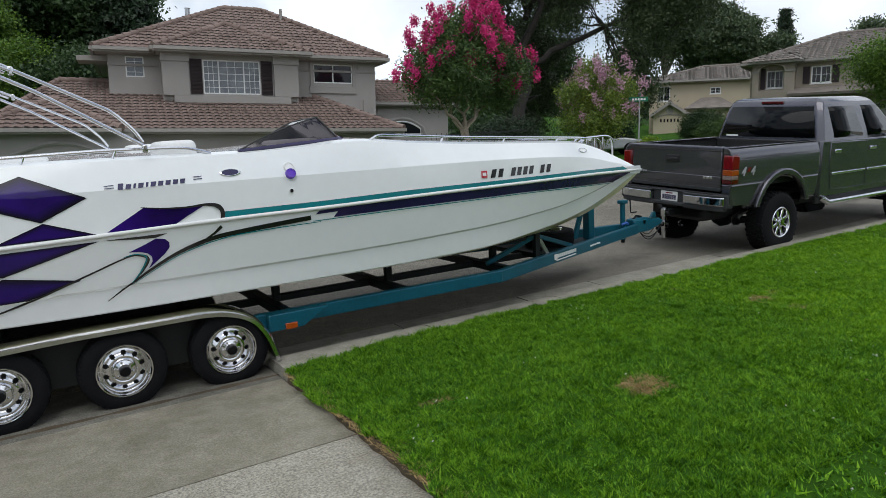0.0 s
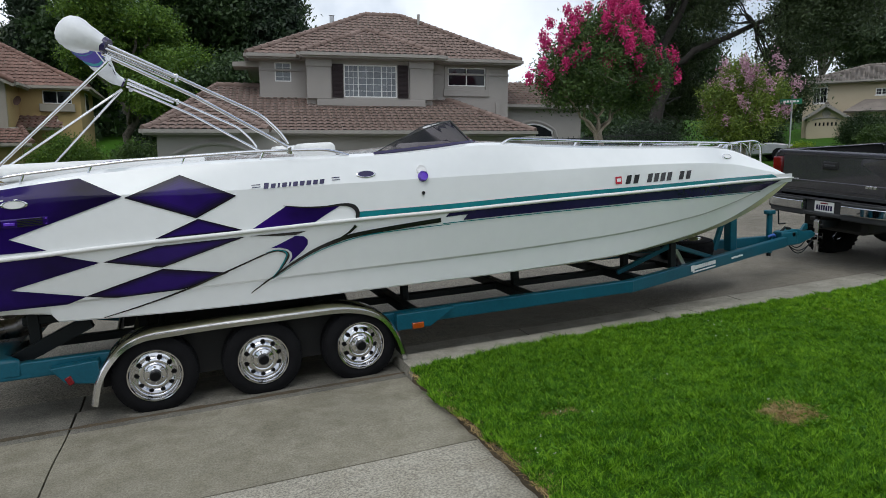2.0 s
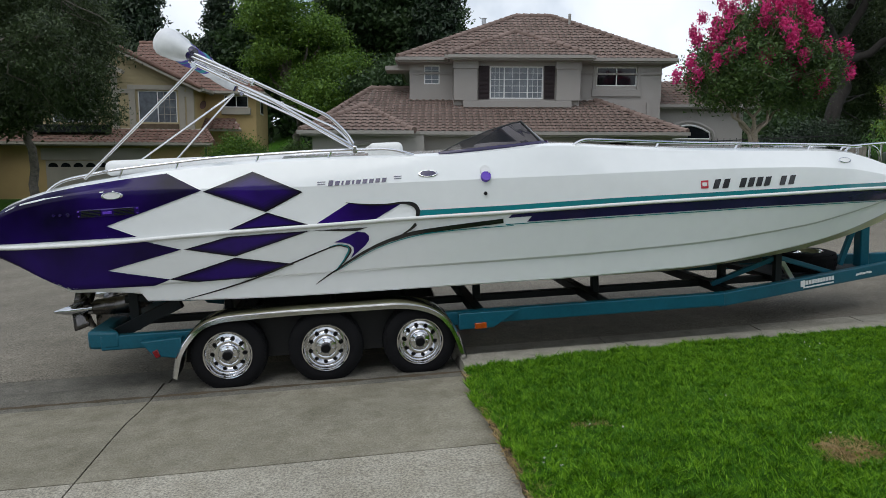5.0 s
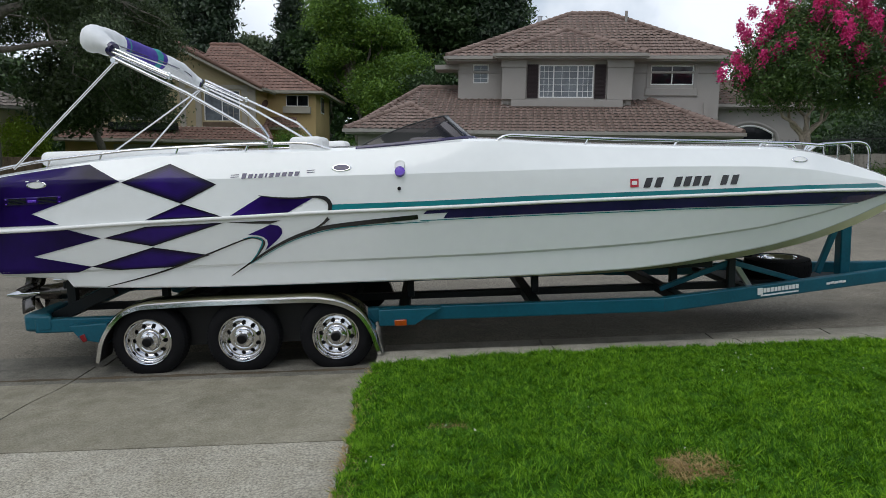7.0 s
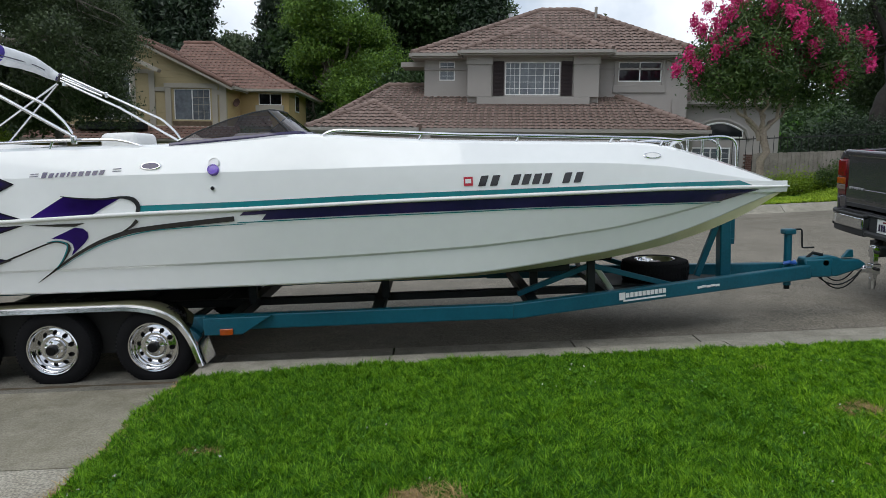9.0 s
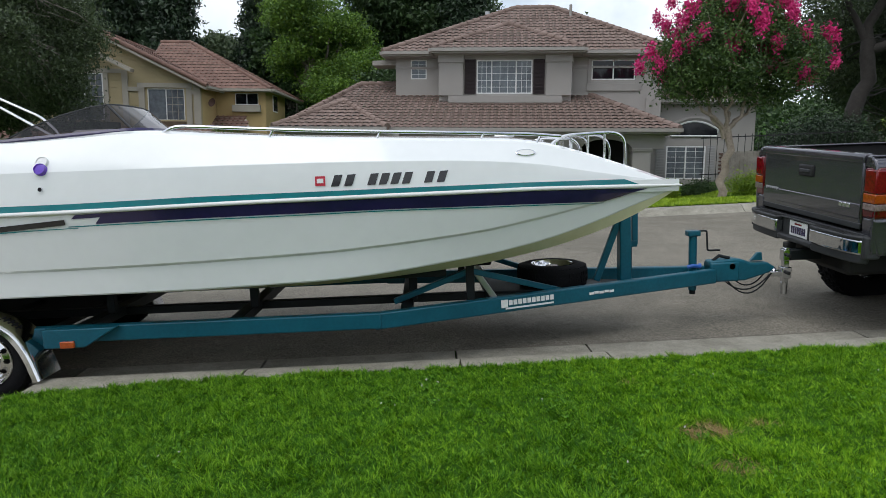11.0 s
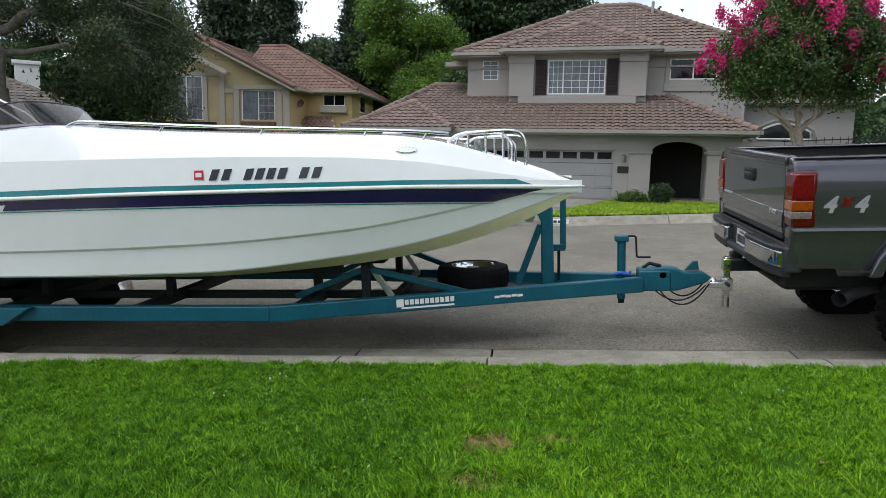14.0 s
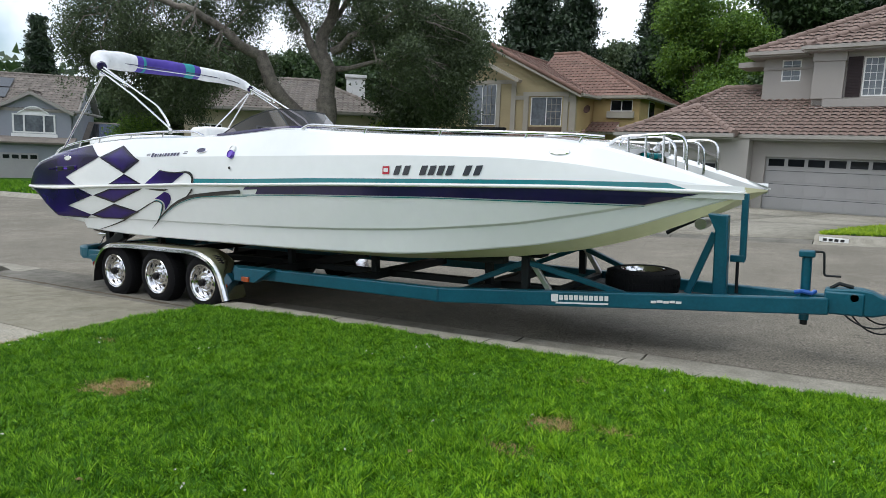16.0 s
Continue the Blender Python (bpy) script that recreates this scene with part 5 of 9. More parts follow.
part("jack_crank", Build().tube(round_path([(7.63, -0.03, 0.91), (7.70, -0.03, 0.91), (7.71, -0.03, 0.72), (7.83, -0.03, 0.72)], 0.02), 0.009, 8), M_DKSTEEL, trailer, "black crank handle")
part("jack_knot", Build().tube([(7.51, -0.05, 0.57), (7.56, -0.07, 0.585), (7.63, -0.05, 0.57), (7.65, 0.0, 0.58)], 0.018, 8), M_BLUEPL, trailer, "blue cord round the jack")
part("tongue_box", Build().box(7.72, 8.0, -0.085, 0.085, 0.42, 0.605), M_TEAL, trailer, bevel=0.015)
part("coupler", Build().prism([(7.72, 0.42), (8.06, 0.42), (8.30, 0.49), (8.35, 0.54), (8.28, 0.585), (8.12, 0.585), (8.05, 0.62), (7.96, 0.635), (7.72, 0.62)], -0.07, 0.07), M_TEAL, trailer, "teal surge coupler", bevel=0.015)
part("coupler_latch", Build().prism([(8.13, 0.60), (8.20, 0.68), (8.24, 0.68), (8.25, 0.60)], -0.02, 0.02), M_TEAL, trailer, bevel=0.006)
part("lever", Build().tube([(7.76, -0.03, 0.62), (7.82, -0.03, 0.665), (7.92, -0.03, 0.64)], 0.016, 8), M_DKSTEEL, trailer)
part("coupler_bolt", Build().tube([(7.93, -0.085, 0.565), (7.93, -0.06, 0.565)], 0.03, 14), M_GALV, trailer)
for i, (xa, xb, sag) in enumerate(((7.85, 8.30, 0.12), (7.9, 8.34, 0.17), (7.98, 8.30, 0.10))):
    pts = [(xa + (xb - xa) * t, -0.06 + 0.05 * i, 0.44 - sag * 4 * t * (1 - t) + 0.03 * t) for t in (k / 10 for k in range(11))]
    part("safety_chain", Build().tube(pts, 0.007, 6), M_DKSTEEL, trailer, "dark safety chain and cable" if i == 0 else "")
part("axle", Build().tube([(0.0, -1.05, 0.295), (0.0, 1.05, 0.295)], 0.035, 8), M_DKSTEEL, trailer)
part("axle", Build().tube([(0.83, -1.05, 0.295), (0.83, 1.05, 0.295)], 0.035, 8), M_DKSTEEL, trailer)
part("axle", Build().tube([(1.655, -1.05, 0.29), (1.655, 1.05, 0.29)], 0.035, 8), M_DKSTEEL, trailer)


def disc_with_holes(r0, r1, n_holes, rc, rh, h_of, n=140, rows=12):
    """Ring-shaped wheel disc with round vents."""
    b, used = Build(), {}
    grid = [[(r0 + (r1 - r0) * i / rows, 2 * math.pi * k / n) for k in range(n)] for i in range(rows + 1)]
    vs = [(r * math.cos(a), h_of(r), r * math.sin(a)) for row in grid for r, a in row]
    fs = []
    for i in range(rows):
        for k in range(n):
            r, a = (grid[i][k][0] + grid[i + 1][k][0]) / 2, grid[i][k][1] + math.pi / n
            near = min(math.hypot(r * math.cos(a) - rc * math.cos(t), r * math.sin(a) - rc * math.sin(t)) for t in (2 * math.pi * h / n_holes for h in range(n_holes)))
            if near > rh:
                fs.append((i * n + k, i * n + (k + 1) % n, (i + 1) * n + (k + 1) % n, (i + 1) * n + k))
    return b.add(vs, fs)


def tyre_build(r, w, rim, treads=0, depth=0.008):
    """Tyre lathe about y, from -w to 0, with tread blocks."""
    prof_ = [(rim, -0.01), (rim + 0.02, 0.004), (r - 0.07, 0.008), (r - 0.022, -0.008), (r - 0.004, -0.03), (r, -0.055), (r, -w + 0.055), (r - 0.004, -w + 0.03), (r - 0.022, -w + 0.008), (rim + 0.02, -w - 0.004), (rim, -w + 0.01)]
    b = Build().lathe(prof_, 56, closed=True)
    for i in range(treads):
        a = 2 * math.pi * i / treads
        for y0, y1, da in ((-0.055, -0.10, 0.0), (-0.115, -w + 0.115, 0.06), (-w + 0.10, -w + 0.055, 0.0), (-0.012, -0.045, 0.03), (-w + 0.045, -w + 0.012, 0.03)):
            m = pose(0, 0, 0, 0, math.degrees(a + da), 0)
            t = 0.42 * 2 * math.pi * r / treads / 2
            lift = 0.0 if y0 < -0.04 and y1 > -w + 0.04 else -0.012
            b.box(r - 0.01 + lift, r + depth + lift, min(y0, y1), max(y0, y1), -t, t, m)
    return b


def trailer_wheel(name, parent, m, label=""):
    w = thing(name, m, "", "")
    w.parent = parent
    part("tyre", tyre_build(0.325, 0.20, 0.198, treads=60, depth=0.004), M_RUBBER, w, "black radial tyre", smooth=40)
    rim = part("rim", Build().lathe([(0.206, -0.02), (0.212, 0.004), (0.206, 0.012), (0.198, 0.010), (0.192, -0.012), (0.184, -0.02), (0.178, -0.055), (0.172, -0.062), (0.172, -0.10), (0.19, -0.19)], 56), M_ALU, w, "polished aluminium rim")
    part("disc", disc_with_holes(0.07, 0.174, 10, 0.137, 0.0205, lambda r: -0.062 + 0.03 * math.exp(-((r - 0.105) / 0.04) ** 2)), M_ALU, rim, "vented polished wheel disc", smooth=50)
    part("hub", Build().lathe([(0.082, -0.05), (0.078, -0.02), (0.052, -0.012), (0.05, 0.0), (0.0, 0.0)], 24), M_ALU, rim)
    part("hub_cap", Build().lathe([(0.045, -0.01), (0.042, 0.03), (0.034, 0.038), (0.0, 0.04)], 24), M_HUB, rim, "black hub cap")
    part("hub_cap_ring", Build().lathe([(0.022, 0.033), (0.020, 0.038), (0.016, 0.038), (0.014, 0.034)], 16), M_ALU, rim)
    for k in range(6):
        a = 2 * math.pi * (k + 0.5) / 6
        part("lug_nut", Build().tube([(0.068 * math.cos(a), -0.03, 0.068 * math.sin(a)), (0.068 * math.cos(a), 0.0, 0.068 * math.sin(a))], 0.009, 6), M_CHROME, rim)
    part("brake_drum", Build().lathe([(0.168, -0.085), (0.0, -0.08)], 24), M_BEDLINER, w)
    return w


for s in (-1, 1):
    for x0, zw in ((0.0, 0.295), (0.83, 0.295), (1.655, 0.29)):
        trailer_wheel("wheel", trailer, pose(x0, s * 1.255, zw, 0, 17 * x0, 180 if s < 0 else 0))
    # fender with rolled lip
    fp = round_path([(-0.475, s, 0.14), (-0.41, s, 0.40), (-0.17, s, 0.645), (0.5, s, 0.665), (1.58, s, 0.665), (1.86, s, 0.57), (2.0, s, 0.38), (2.075, s, 0.13)], 0.2, 8)
    b = Build()
    prof_ = [(1.0, 0.0), (1.24, 0.0), (1.275, -0.006), (1.295, -0.022), (1.30, -0.055), (1.292, -0.055), (1.285, -0.026), (1.235, -0.012), (1.0, -0.012)]
    vs = []
    for i, p in enumerate(fp):
        d = (fp[min(i + 1, len(fp) - 1)] - fp[max(i - 1, 0)]).normalized()
        up = Vector((-d.z, 0, d.x))
        for y, h in prof_:
            q = Vector((p.x, s * y, p.z)) + up * h
            vs.append(q)
    k = len(prof_)
    b.add(vs, [(i * k + j, (i + 1) * k + j, (i + 1) * k + (j + 1) % k, i * k + (j + 1) % k) for i in range(len(fp) - 1) for j in range(k)] + [tuple(range(k)), tuple((len(fp) - 1) * k + j for j in range(k))])
    part("fender", b, M_ALU, trailer, "polished aluminium fender over three wheels", smooth=40)
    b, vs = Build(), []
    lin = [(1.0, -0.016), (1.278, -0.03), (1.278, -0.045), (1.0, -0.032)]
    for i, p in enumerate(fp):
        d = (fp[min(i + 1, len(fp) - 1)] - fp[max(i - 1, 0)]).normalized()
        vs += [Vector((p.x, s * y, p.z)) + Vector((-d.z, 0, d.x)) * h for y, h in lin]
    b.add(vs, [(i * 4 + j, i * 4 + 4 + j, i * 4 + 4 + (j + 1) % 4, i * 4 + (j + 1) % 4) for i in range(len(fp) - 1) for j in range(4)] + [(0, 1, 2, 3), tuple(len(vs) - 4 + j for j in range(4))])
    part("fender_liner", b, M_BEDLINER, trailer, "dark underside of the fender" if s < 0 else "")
    # added black sheet over the rail, standing for the shade between the wheels
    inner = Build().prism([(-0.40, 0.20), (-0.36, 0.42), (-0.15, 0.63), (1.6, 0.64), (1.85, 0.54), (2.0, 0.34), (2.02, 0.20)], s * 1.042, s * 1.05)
    part("fender_shade_sheet", inner, M_BEDLINER, trailer)

spare = thing("spare_wheel", pose(0, 6.6, 0, 0, SLOPE, 0) @ pose(6.235, 0.04, 0.65, 90, 0, 0), "black spare tyre lying flat on the trailer tongue", "wheel")
part("tyre", tyre_build(0.33, 0.205, 0.195, treads=56, depth=0.005), M_RUBBER, spare, smooth=40)
part("rim", Build().lathe([(0.20, 0.004), (0.19, 0.0), (0.18, -0.03), (0.15, -0.06), (0.07, -0.05), (0.06, -0.02), (0.0, -0.02)], 40), M_ALU, spare, "dull steel rim")

# ---- pickup truck ----
LEAN = pose(0.07, 0.07, 0.01, 3.1, 0, 0)
truck = thing("pickup_truck", pose(0, 6.6, 0, 0, SLOPE, 0) @ LEAN, "pewter grey lifted crew-cab pickup truck with chrome wheels", "truck")
AX_R, AX_F, WZ, WR = 9.80, 13.75, 0.415, 0.455


def arch(cx, cz, r, z0, n=12, squash=1.0):
    """Points of a wheel opening from right to left along the bottom edge."""
    a0 = math.asin(min(1, (z0 - cz) / r))
    return [(cx + r * math.cos(a), cz + squash * r * math.sin(a)) for a in (a0 + (math.pi - 2 * a0) * i / n for i in range(n + 1))]


for s in (-1, 1):
    sec = [(0.74, 0.955), (0.86, 0.975), (1.06, 0.984), (1.085, 0.992), (1.11, 0.985), (1.25, 0.994), (1.36, 0.993), (1.46, 0.986), (1.54, 0.968), (1.585, 0.942), (1.605, 0.91)]
    levels = [q for (z0, y0), (z1, y1) in zip(sec, sec[1:]) for q in ((z0, y0), ((z0 + z1) / 2, (y0 + y1) / 2))] + [sec[-1]]
    low = lambda x: max(0.80 if x < 8.95 else 0.74, 0.58 + math.sqrt(max(0.0, 0.60 ** 2 - (x - AX_R) ** 2)))
    b = Build().sheet(lambda x, k: (x, s * levels[k][1], max(levels[k][0], low(x))), steps(8.60, 10.72, 0.03), list(range(len(levels))))
    panel_ = part("bed_side", b, M_TRUCK, truck, "pewter bed side panel", smooth=25)
    panel_.modifiers.new("thick", "SOLIDIFY").thickness = 0.04
    b = Build()
    a_out, a_in = arch(AX_R, 0.58, 0.68, 0.74), arch(AX_R, 0.58, 0.595, 0.74)
    ring = a_out + a_in[::-1]
    part("fender_flare", Build().prism(ring, s * 0.975, s * 1.035), M_TRUCK, truck, "body-coloured fender flare", bevel=0.02, segs=3)
    part("bed_rail_cap", Build().box(8.62, 10.72, s * 0.80, s * 0.925, 1.605, 1.622), M_TRUCK, truck, bevel=0.01)
    lamp = part("tail_lamp", Build().prism([(8.597, 1.105), (8.592, 1.32), (8.603, 1.525), (8.765, 1.525), (8.765, 1.105)], s * 0.825, s * 0.994), M_RED, truck, "red tail lamp cluster", bevel=0.024, segs=4)
    part("brake_lens", Build().box(8.588, 8.742, s * 0.845, s * 0.999, 1.315, 1.508), M_REDB, lamp, "bright red brake lens", bevel=0.014)
    part("turn_lens", Build().box(8.586, 8.735, s * 0.845, s * 0.9985, 1.235, 1.31), M_AMBERD, lamp, "amber turn lens", bevel=0.006)
    part("reverse_lens", Build().box(8.588, 8.73, s * 0.845, s * 0.998, 1.175, 1.23), M_GREYL, lamp, "clear reverse lens", bevel=0.006)
    part("bed_corner", Build().prism([(s * 0.825, 1.52), (s * 0.974, 1.52), (s * 0.966, 1.545), (s * 0.94, 1.588), (s * 0.905, 1.608), (s * 0.825, 1.614)], 8.603, 8.77, "x"), M_TRUCK, truck, bevel=0.008)
    part("bed_corner", Build().prism([(8.604, 0.97), (8.602, 1.11), (8.72, 1.11), (8.72, 0.80), (8.66, 0.80)], s * 0.825, s * 0.981), M_TRUCK, truck, bevel=0.02, segs=3)
    # cab side with doors
    cab = [(10.78, 0.72), (10.78, 1.60), (13.10, 1.58), (13.10, 0.72)]
    part("cab_side", Build().prism(cab, s * 0.86, s * 0.985), M_TRUCK, truck, bevel=0.02)
    for d0, d1 in ((11.06, 12.06), (12.10, 13.04)):
        door = part("door", Build().prism([(d0, 0.82), (d0 - 0.06, 1.20), (d0 - 0.06, 1.575), (d1, 1.56), (d1, 0.82)], s * 0.95, s * 0.995), M_TRUCK, truck, "pewter door panel", bevel=0.015)
        part("handle", Build().box(d0 + 0.04, d0 + 0.22, s * 0.993, s * 1.02, 1.40, 1.455), M_CHROME, door, "chrome door handle", bevel=0.012)
        part("side_moulding", Build().box(d0 + 0.02, d1 - 0.02, s * 0.99, s * 1.012, 1.06, 1.10), M_CHROME, door, "bright side moulding", bevel=0.008)
    part("running_board", Build().tube([(10.85, s * 0.98, 0.72), (10.98, s * 1.03, 0.64), (12.9, s * 1.03, 0.64), (13.05, s * 0.98, 0.72)], 0.045, 10), M_CHROME, truck, "chrome tubular side step")
    part("rocker_panel", Build().box(10.78, 13.1, s * 0.88, s * 0.96, 0.62, 0.78), M_TRIM, truck, bevel=0.02)
    hood = [(13.10, 0.80), (13.10, 1.58), (13.9, 1.55), (14.70, 1.42), (14.78, 0.80)] + arch(AX_F, 0.58, 0.60, 0.80)
    part("front_wing", Build().prism(hood, s * 0.80, s * 0.985), M_TRUCK, truck, bevel=0.03, segs=3)
    part("mirror", Build().box(12.75, 12.88, s * 1.02, s * 1.26, 1.58, 1.80), M_TRIM, truck, "black door mirror", bevel=0.03)
    part("head_lamp", Build().box(14.70, 14.80, s * 0.55, s * 0.95, 1.08, 1.30), M_CLEARL, truck, bevel=0.02)
    part("mud_guard", Build().box(9.2, 10.55, s * 0.62, s * 0.86, 1.02, 1.05), M_BEDLINER, truck)
gate = part("tailgate", Build().box(8.597, 8.65, -0.818, 0.818, 1.03, 1.60), M_TRUCK, truck, "pewter tailgate", bevel=0.02, segs=3)
part("tailgate_cap", Build().prism([(8.588, 1.553), (8.584, 1.602), (8.596, 1.626), (8.66, 1.632), (8.66, 1.553)], -0.823, 0.823), M_TRUCK, gate, "pewter cap along the tailgate top", bevel=0.01)
part("tailgate_crease", Build().prism([(8.598, 1.212), (8.588, 1.206), (8.588, 1.09), (8.598, 1.082)], -0.81, 0.81), M_TRUCK, gate, bevel=0.004)
bezel = part("tailgate_handle", Build().box(8.577, 8.61, -0.10, 0.14, 1.375, 1.485), M_BEDLINER, gate, "black tailgate handle bezel", bevel=0.02)
part("handle_lever", Build().box(8.567, 8.59, -0.065, 0.105, 1.412, 1.447), M_TRIM, bezel, bevel=0.008)
for k in range(3):
    part("badge_bar", Build().box(8.583, 8.60, -0.68 + 0.055 * k, -0.638 + 0.055 * k, 1.165, 1.205), M_CHROME, gate, bevel=0.004)
for k in range(6):
    part("badge_bar", Build().box(8.588, 8.60, 0.52 + 0.042 * k, 0.553 + 0.042 * k, 1.19, 1.222), M_SILVER, gate, bevel=0.003)
part("tailgate_step", Build().box(8.592, 8.61, -0.818, 0.818, 1.0, 1.05), M_TRIM, gate, bevel=0.006)
# rear bumper: two chrome ends round a recessed number plate, a dark step pad on top
NUMP = 0.035
bumper = part("rear_bumper", Build().box(8.60, 8.66, -0.93, 0.96, 0.76, 0.97).box(8.565, 8.60, NUMP - 0.30, NUMP + 0.30, 0.77, 0.955), M_TRIM, truck, "chrome rear step bumper", bevel=0.012)


def bumper_plan(s, grow=0.0, back=8.61):
    """Outline from above of one half of the bumper, from the plate recess round to the body side."""
    out = [(8.487, 0.30), (8.488, 0.45), (8.498, 0.66), (8.517, 0.83), (8.55, 0.93), (8.60, 0.965)]
    return [(back, s * 0.30 + NUMP)] + [(x - grow, s * y + NUMP) for x, y in out] + [(back, s * 0.94 + NUMP)]


for s in (-1, 1):
    part("bumper_face", Build().prism(bumper_plan(s), 0.795, 0.925, "z"), M_DCHROME, bumper, "chrome bumper face", bevel=0.022, segs=4)
    part("step_pad", Build().prism(bumper_plan(s, 0.004, 8.60), 0.922, 0.958, "z"), M_TRIM, bumper, "dark ribbed step pad", bevel=0.012)
    for k in range(4):
        part("pad_rib", Build().bar((8.51 + 0.024 * k, s * 0.33 + NUMP, 0.959), (8.515 + 0.024 * k, s * 0.78 + NUMP, 0.959), 0.008, 0.006), M_BEDLINER, bumper, smooth=0)
    part("lower_valance", Build().prism(bumper_plan(s, -0.02, 8.64), 0.72, 0.797, "z"), M_TRIM, bumper, "dark plastic valance", bevel=0.015)
    part("bumper_end", Build().box(8.565, 8.70, s * 0.93 + NUMP, s * 0.985 + NUMP * 0.5, 0.765, 0.962), M_TRIM, bumper, "dark plastic bumper end cap", bevel=0.022, segs=3)
part("recess_sill", Build().box(8.51, 8.57, NUMP - 0.30, NUMP + 0.30, 0.735, 0.785), M_TRIM, bumper, bevel=0.012)
part("recess_top", Build().box(8.54, 8.57, NUMP - 0.30, NUMP + 0.30, 0.945, 0.962), M_TRIM, bumper, bevel=0.01)
plate = part("number_plate", Build().box(8.556, 8.563, NUMP - 0.155, NUMP + 0.155, 0.79, 0.935), M_WHITEP, bumper, "white number plate with blue bars", bevel=0.003)
for k in range(7):
    part("plate_bar", Build().box(8.552, 8.557, NUMP - 0.125 + 0.037 * k, NUMP - 0.10 + 0.037 * k, 0.815, 0.885), M_NAVY, plate, smooth=0)
part("plate_bar", Build().box(8.552, 8.557, NUMP - 0.06, NUMP + 0.06, 0.902, 0.918), M_REDB, plate, smooth=0)
for y_ in (-0.11, 0.11):
    part("plate_lamp", Build().box(8.545, 8.57, NUMP + y_ - 0.02, NUMP + y_ + 0.02, 0.936, 0.95), M_CLEARL, bumper, bevel=0.004)
part("bed_floor", Build().box(8.63, 10.72, -0.84, 0.84, 1.02, 1.07), M_BEDLINER, truck)
for x_, w_ in ((8.655, 0.82), (10.67, 0.82)):
    part("bed_liner", Build().box(x_, x_ + 0.045, -w_, w_, 1.05, 1.60), M_BEDLINER, truck, "black bed liner", bevel=0.01)
for y_ in (-0.865, 0.84):
    part("bed_liner_side", Build().box(8.65, 10.7, y_, y_ + 0.025, 1.05, 1.60), M_BEDLINER, truck, bevel=0.01)
part("cab_back", Build().box(10.76, 10.86, -0.965, 0.965, 0.75, 1.60), M_TRUCK, truck, bevel=0.02)
part("bonnet", Build().prism([(13.05, 1.20), (13.05, 1.60), (13.5, 1.62), (14.4, 1.56), (14.76, 1.42), (14.80, 0.9), (14.2, 0.9)], -0.82, 0.82), M_TRUCK, truck, "pewter bonnet", bevel=0.04, segs=3)
part("grille", Build().box(14.76, 14.84, -0.5, 0.5, 1.0, 1.36), M_TRIM, truck, bevel=0.02)
part("front_bumper", Build().prism([(14.7, -0.98), (14.95, -0.85), (15.0, 0), (14.95, 0.85), (14.7, 0.98)], 0.68, 0.92, "z"), M_CHROME, truck, bevel=0.03)
# greenhouse: pillars and roof as one shell with inset glass
LV = [(1.575, 10.80, 13.22, 0.955), (1.74, 10.83, 13.04, 0.925), (2.06, 10.90, 12.66, 0.845), (2.18, 10.95, 12.5, 0.80), (2.235, 11.01, 12.38, 0.75), (2.26, 11.10, 12.24, 0.66)]
b = Build()
n = len(LV)
vs = []
for z, xa, xb, yh in LV:
    c = 0.07
    vs += [(xa, -yh + c, z), (xa + c, -yh, z), (xb - c, -yh, z), (xb, -yh + c, z), (xb, yh - c, z), (xb - c, yh, z), (xa + c, yh, z), (xa, yh - c, z)]
b.add(vs, [(i * 8 + k, i * 8 + (k + 1) % 8, i * 8 + 8 + (k + 1) % 8, i * 8 + 8 + k) for i in range(n - 1) for k in range(8)] + [tuple(range((n - 1) * 8, n * 8))])
part("cab_roof", b, M_TRUCK, truck, "pewter cab roof and pillars", bevel=0.012)


def gh(z):
    zz = [l_[0] for l_ in LV]
    return tuple(float(np.interp(z, zz, [l_[i] for l_ in LV])) for i in (1, 2, 3))


def side_glass(x0a, x1a, x0b, x1b, s, name="side_window"):
    b_ = Build()
    za, zb = 1.63, 2.11
    pts = []
    for t in (0, 0.25, 0.5, 0.75, 1):
        z = za + (zb - za) * t
        y = gh(z)[2] + 0.004
        pts += [(x0a + (x0b - x0a) * t, s * y, z), (x1a + (x1b - x1a) * t, s * y, z)]
    b_.add(pts, [(2 * i, 2 * i + 1, 2 * i + 3, 2 * i + 2) for i in range(4)])
    o_ = part(name, b_, M_TINT, truck, "dark tinted side window")
    sm = o_.modifiers.new("thick", "SOLIDIFY")
    sm.thickness = 0.008
    return o_


for s in (-1, 1):
    side_glass(11.16, 12.0, 11.10, 11.82, s)
    side_glass(12.14, 13.02, 12.04, 12.52, s)
b = Build()
for z in (1.64, 1.85, 2.12):
    xa, xb, yh = gh(z)
    b.v += [(xa - 0.006, -yh + 0.11, z), (xa - 0.006, yh - 0.11, z)]
b.f += [(0, 1, 3, 2), (2, 3, 5, 4)]
o = part("rear_window", b, M_TINT, truck, "dark tinted rear window")
o.modifiers.new("thick", "SOLIDIFY").thickness = 0.008
b = Build()
for z in (1.64, 1.85, 2.12):
    xa, xb, yh = gh(z)
    b.v += [(xb + 0.006, -yh + 0.09, z), (xb + 0.006, yh - 0.09, z)]
b.f += [(0, 1, 3, 2), (2, 3, 5, 4)]
o = part("windscreen", b, M_TINT, truck)
o.modifiers.new("thick", "SOLIDIFY").thickness = 0.008
part("brake_light", Build().box(10.925, 10.985, -0.19, 0.19, 2.165, 2.205), M_RED, truck, "red high brake light", bevel=0.008)
part("window_sticker", Build().box(10.80, 10.805, 0.50, 0.72, 1.64, 1.665, pose(-0.012, 0, 0.0)), M_WHITEP, truck, "white sticker on the rear window")
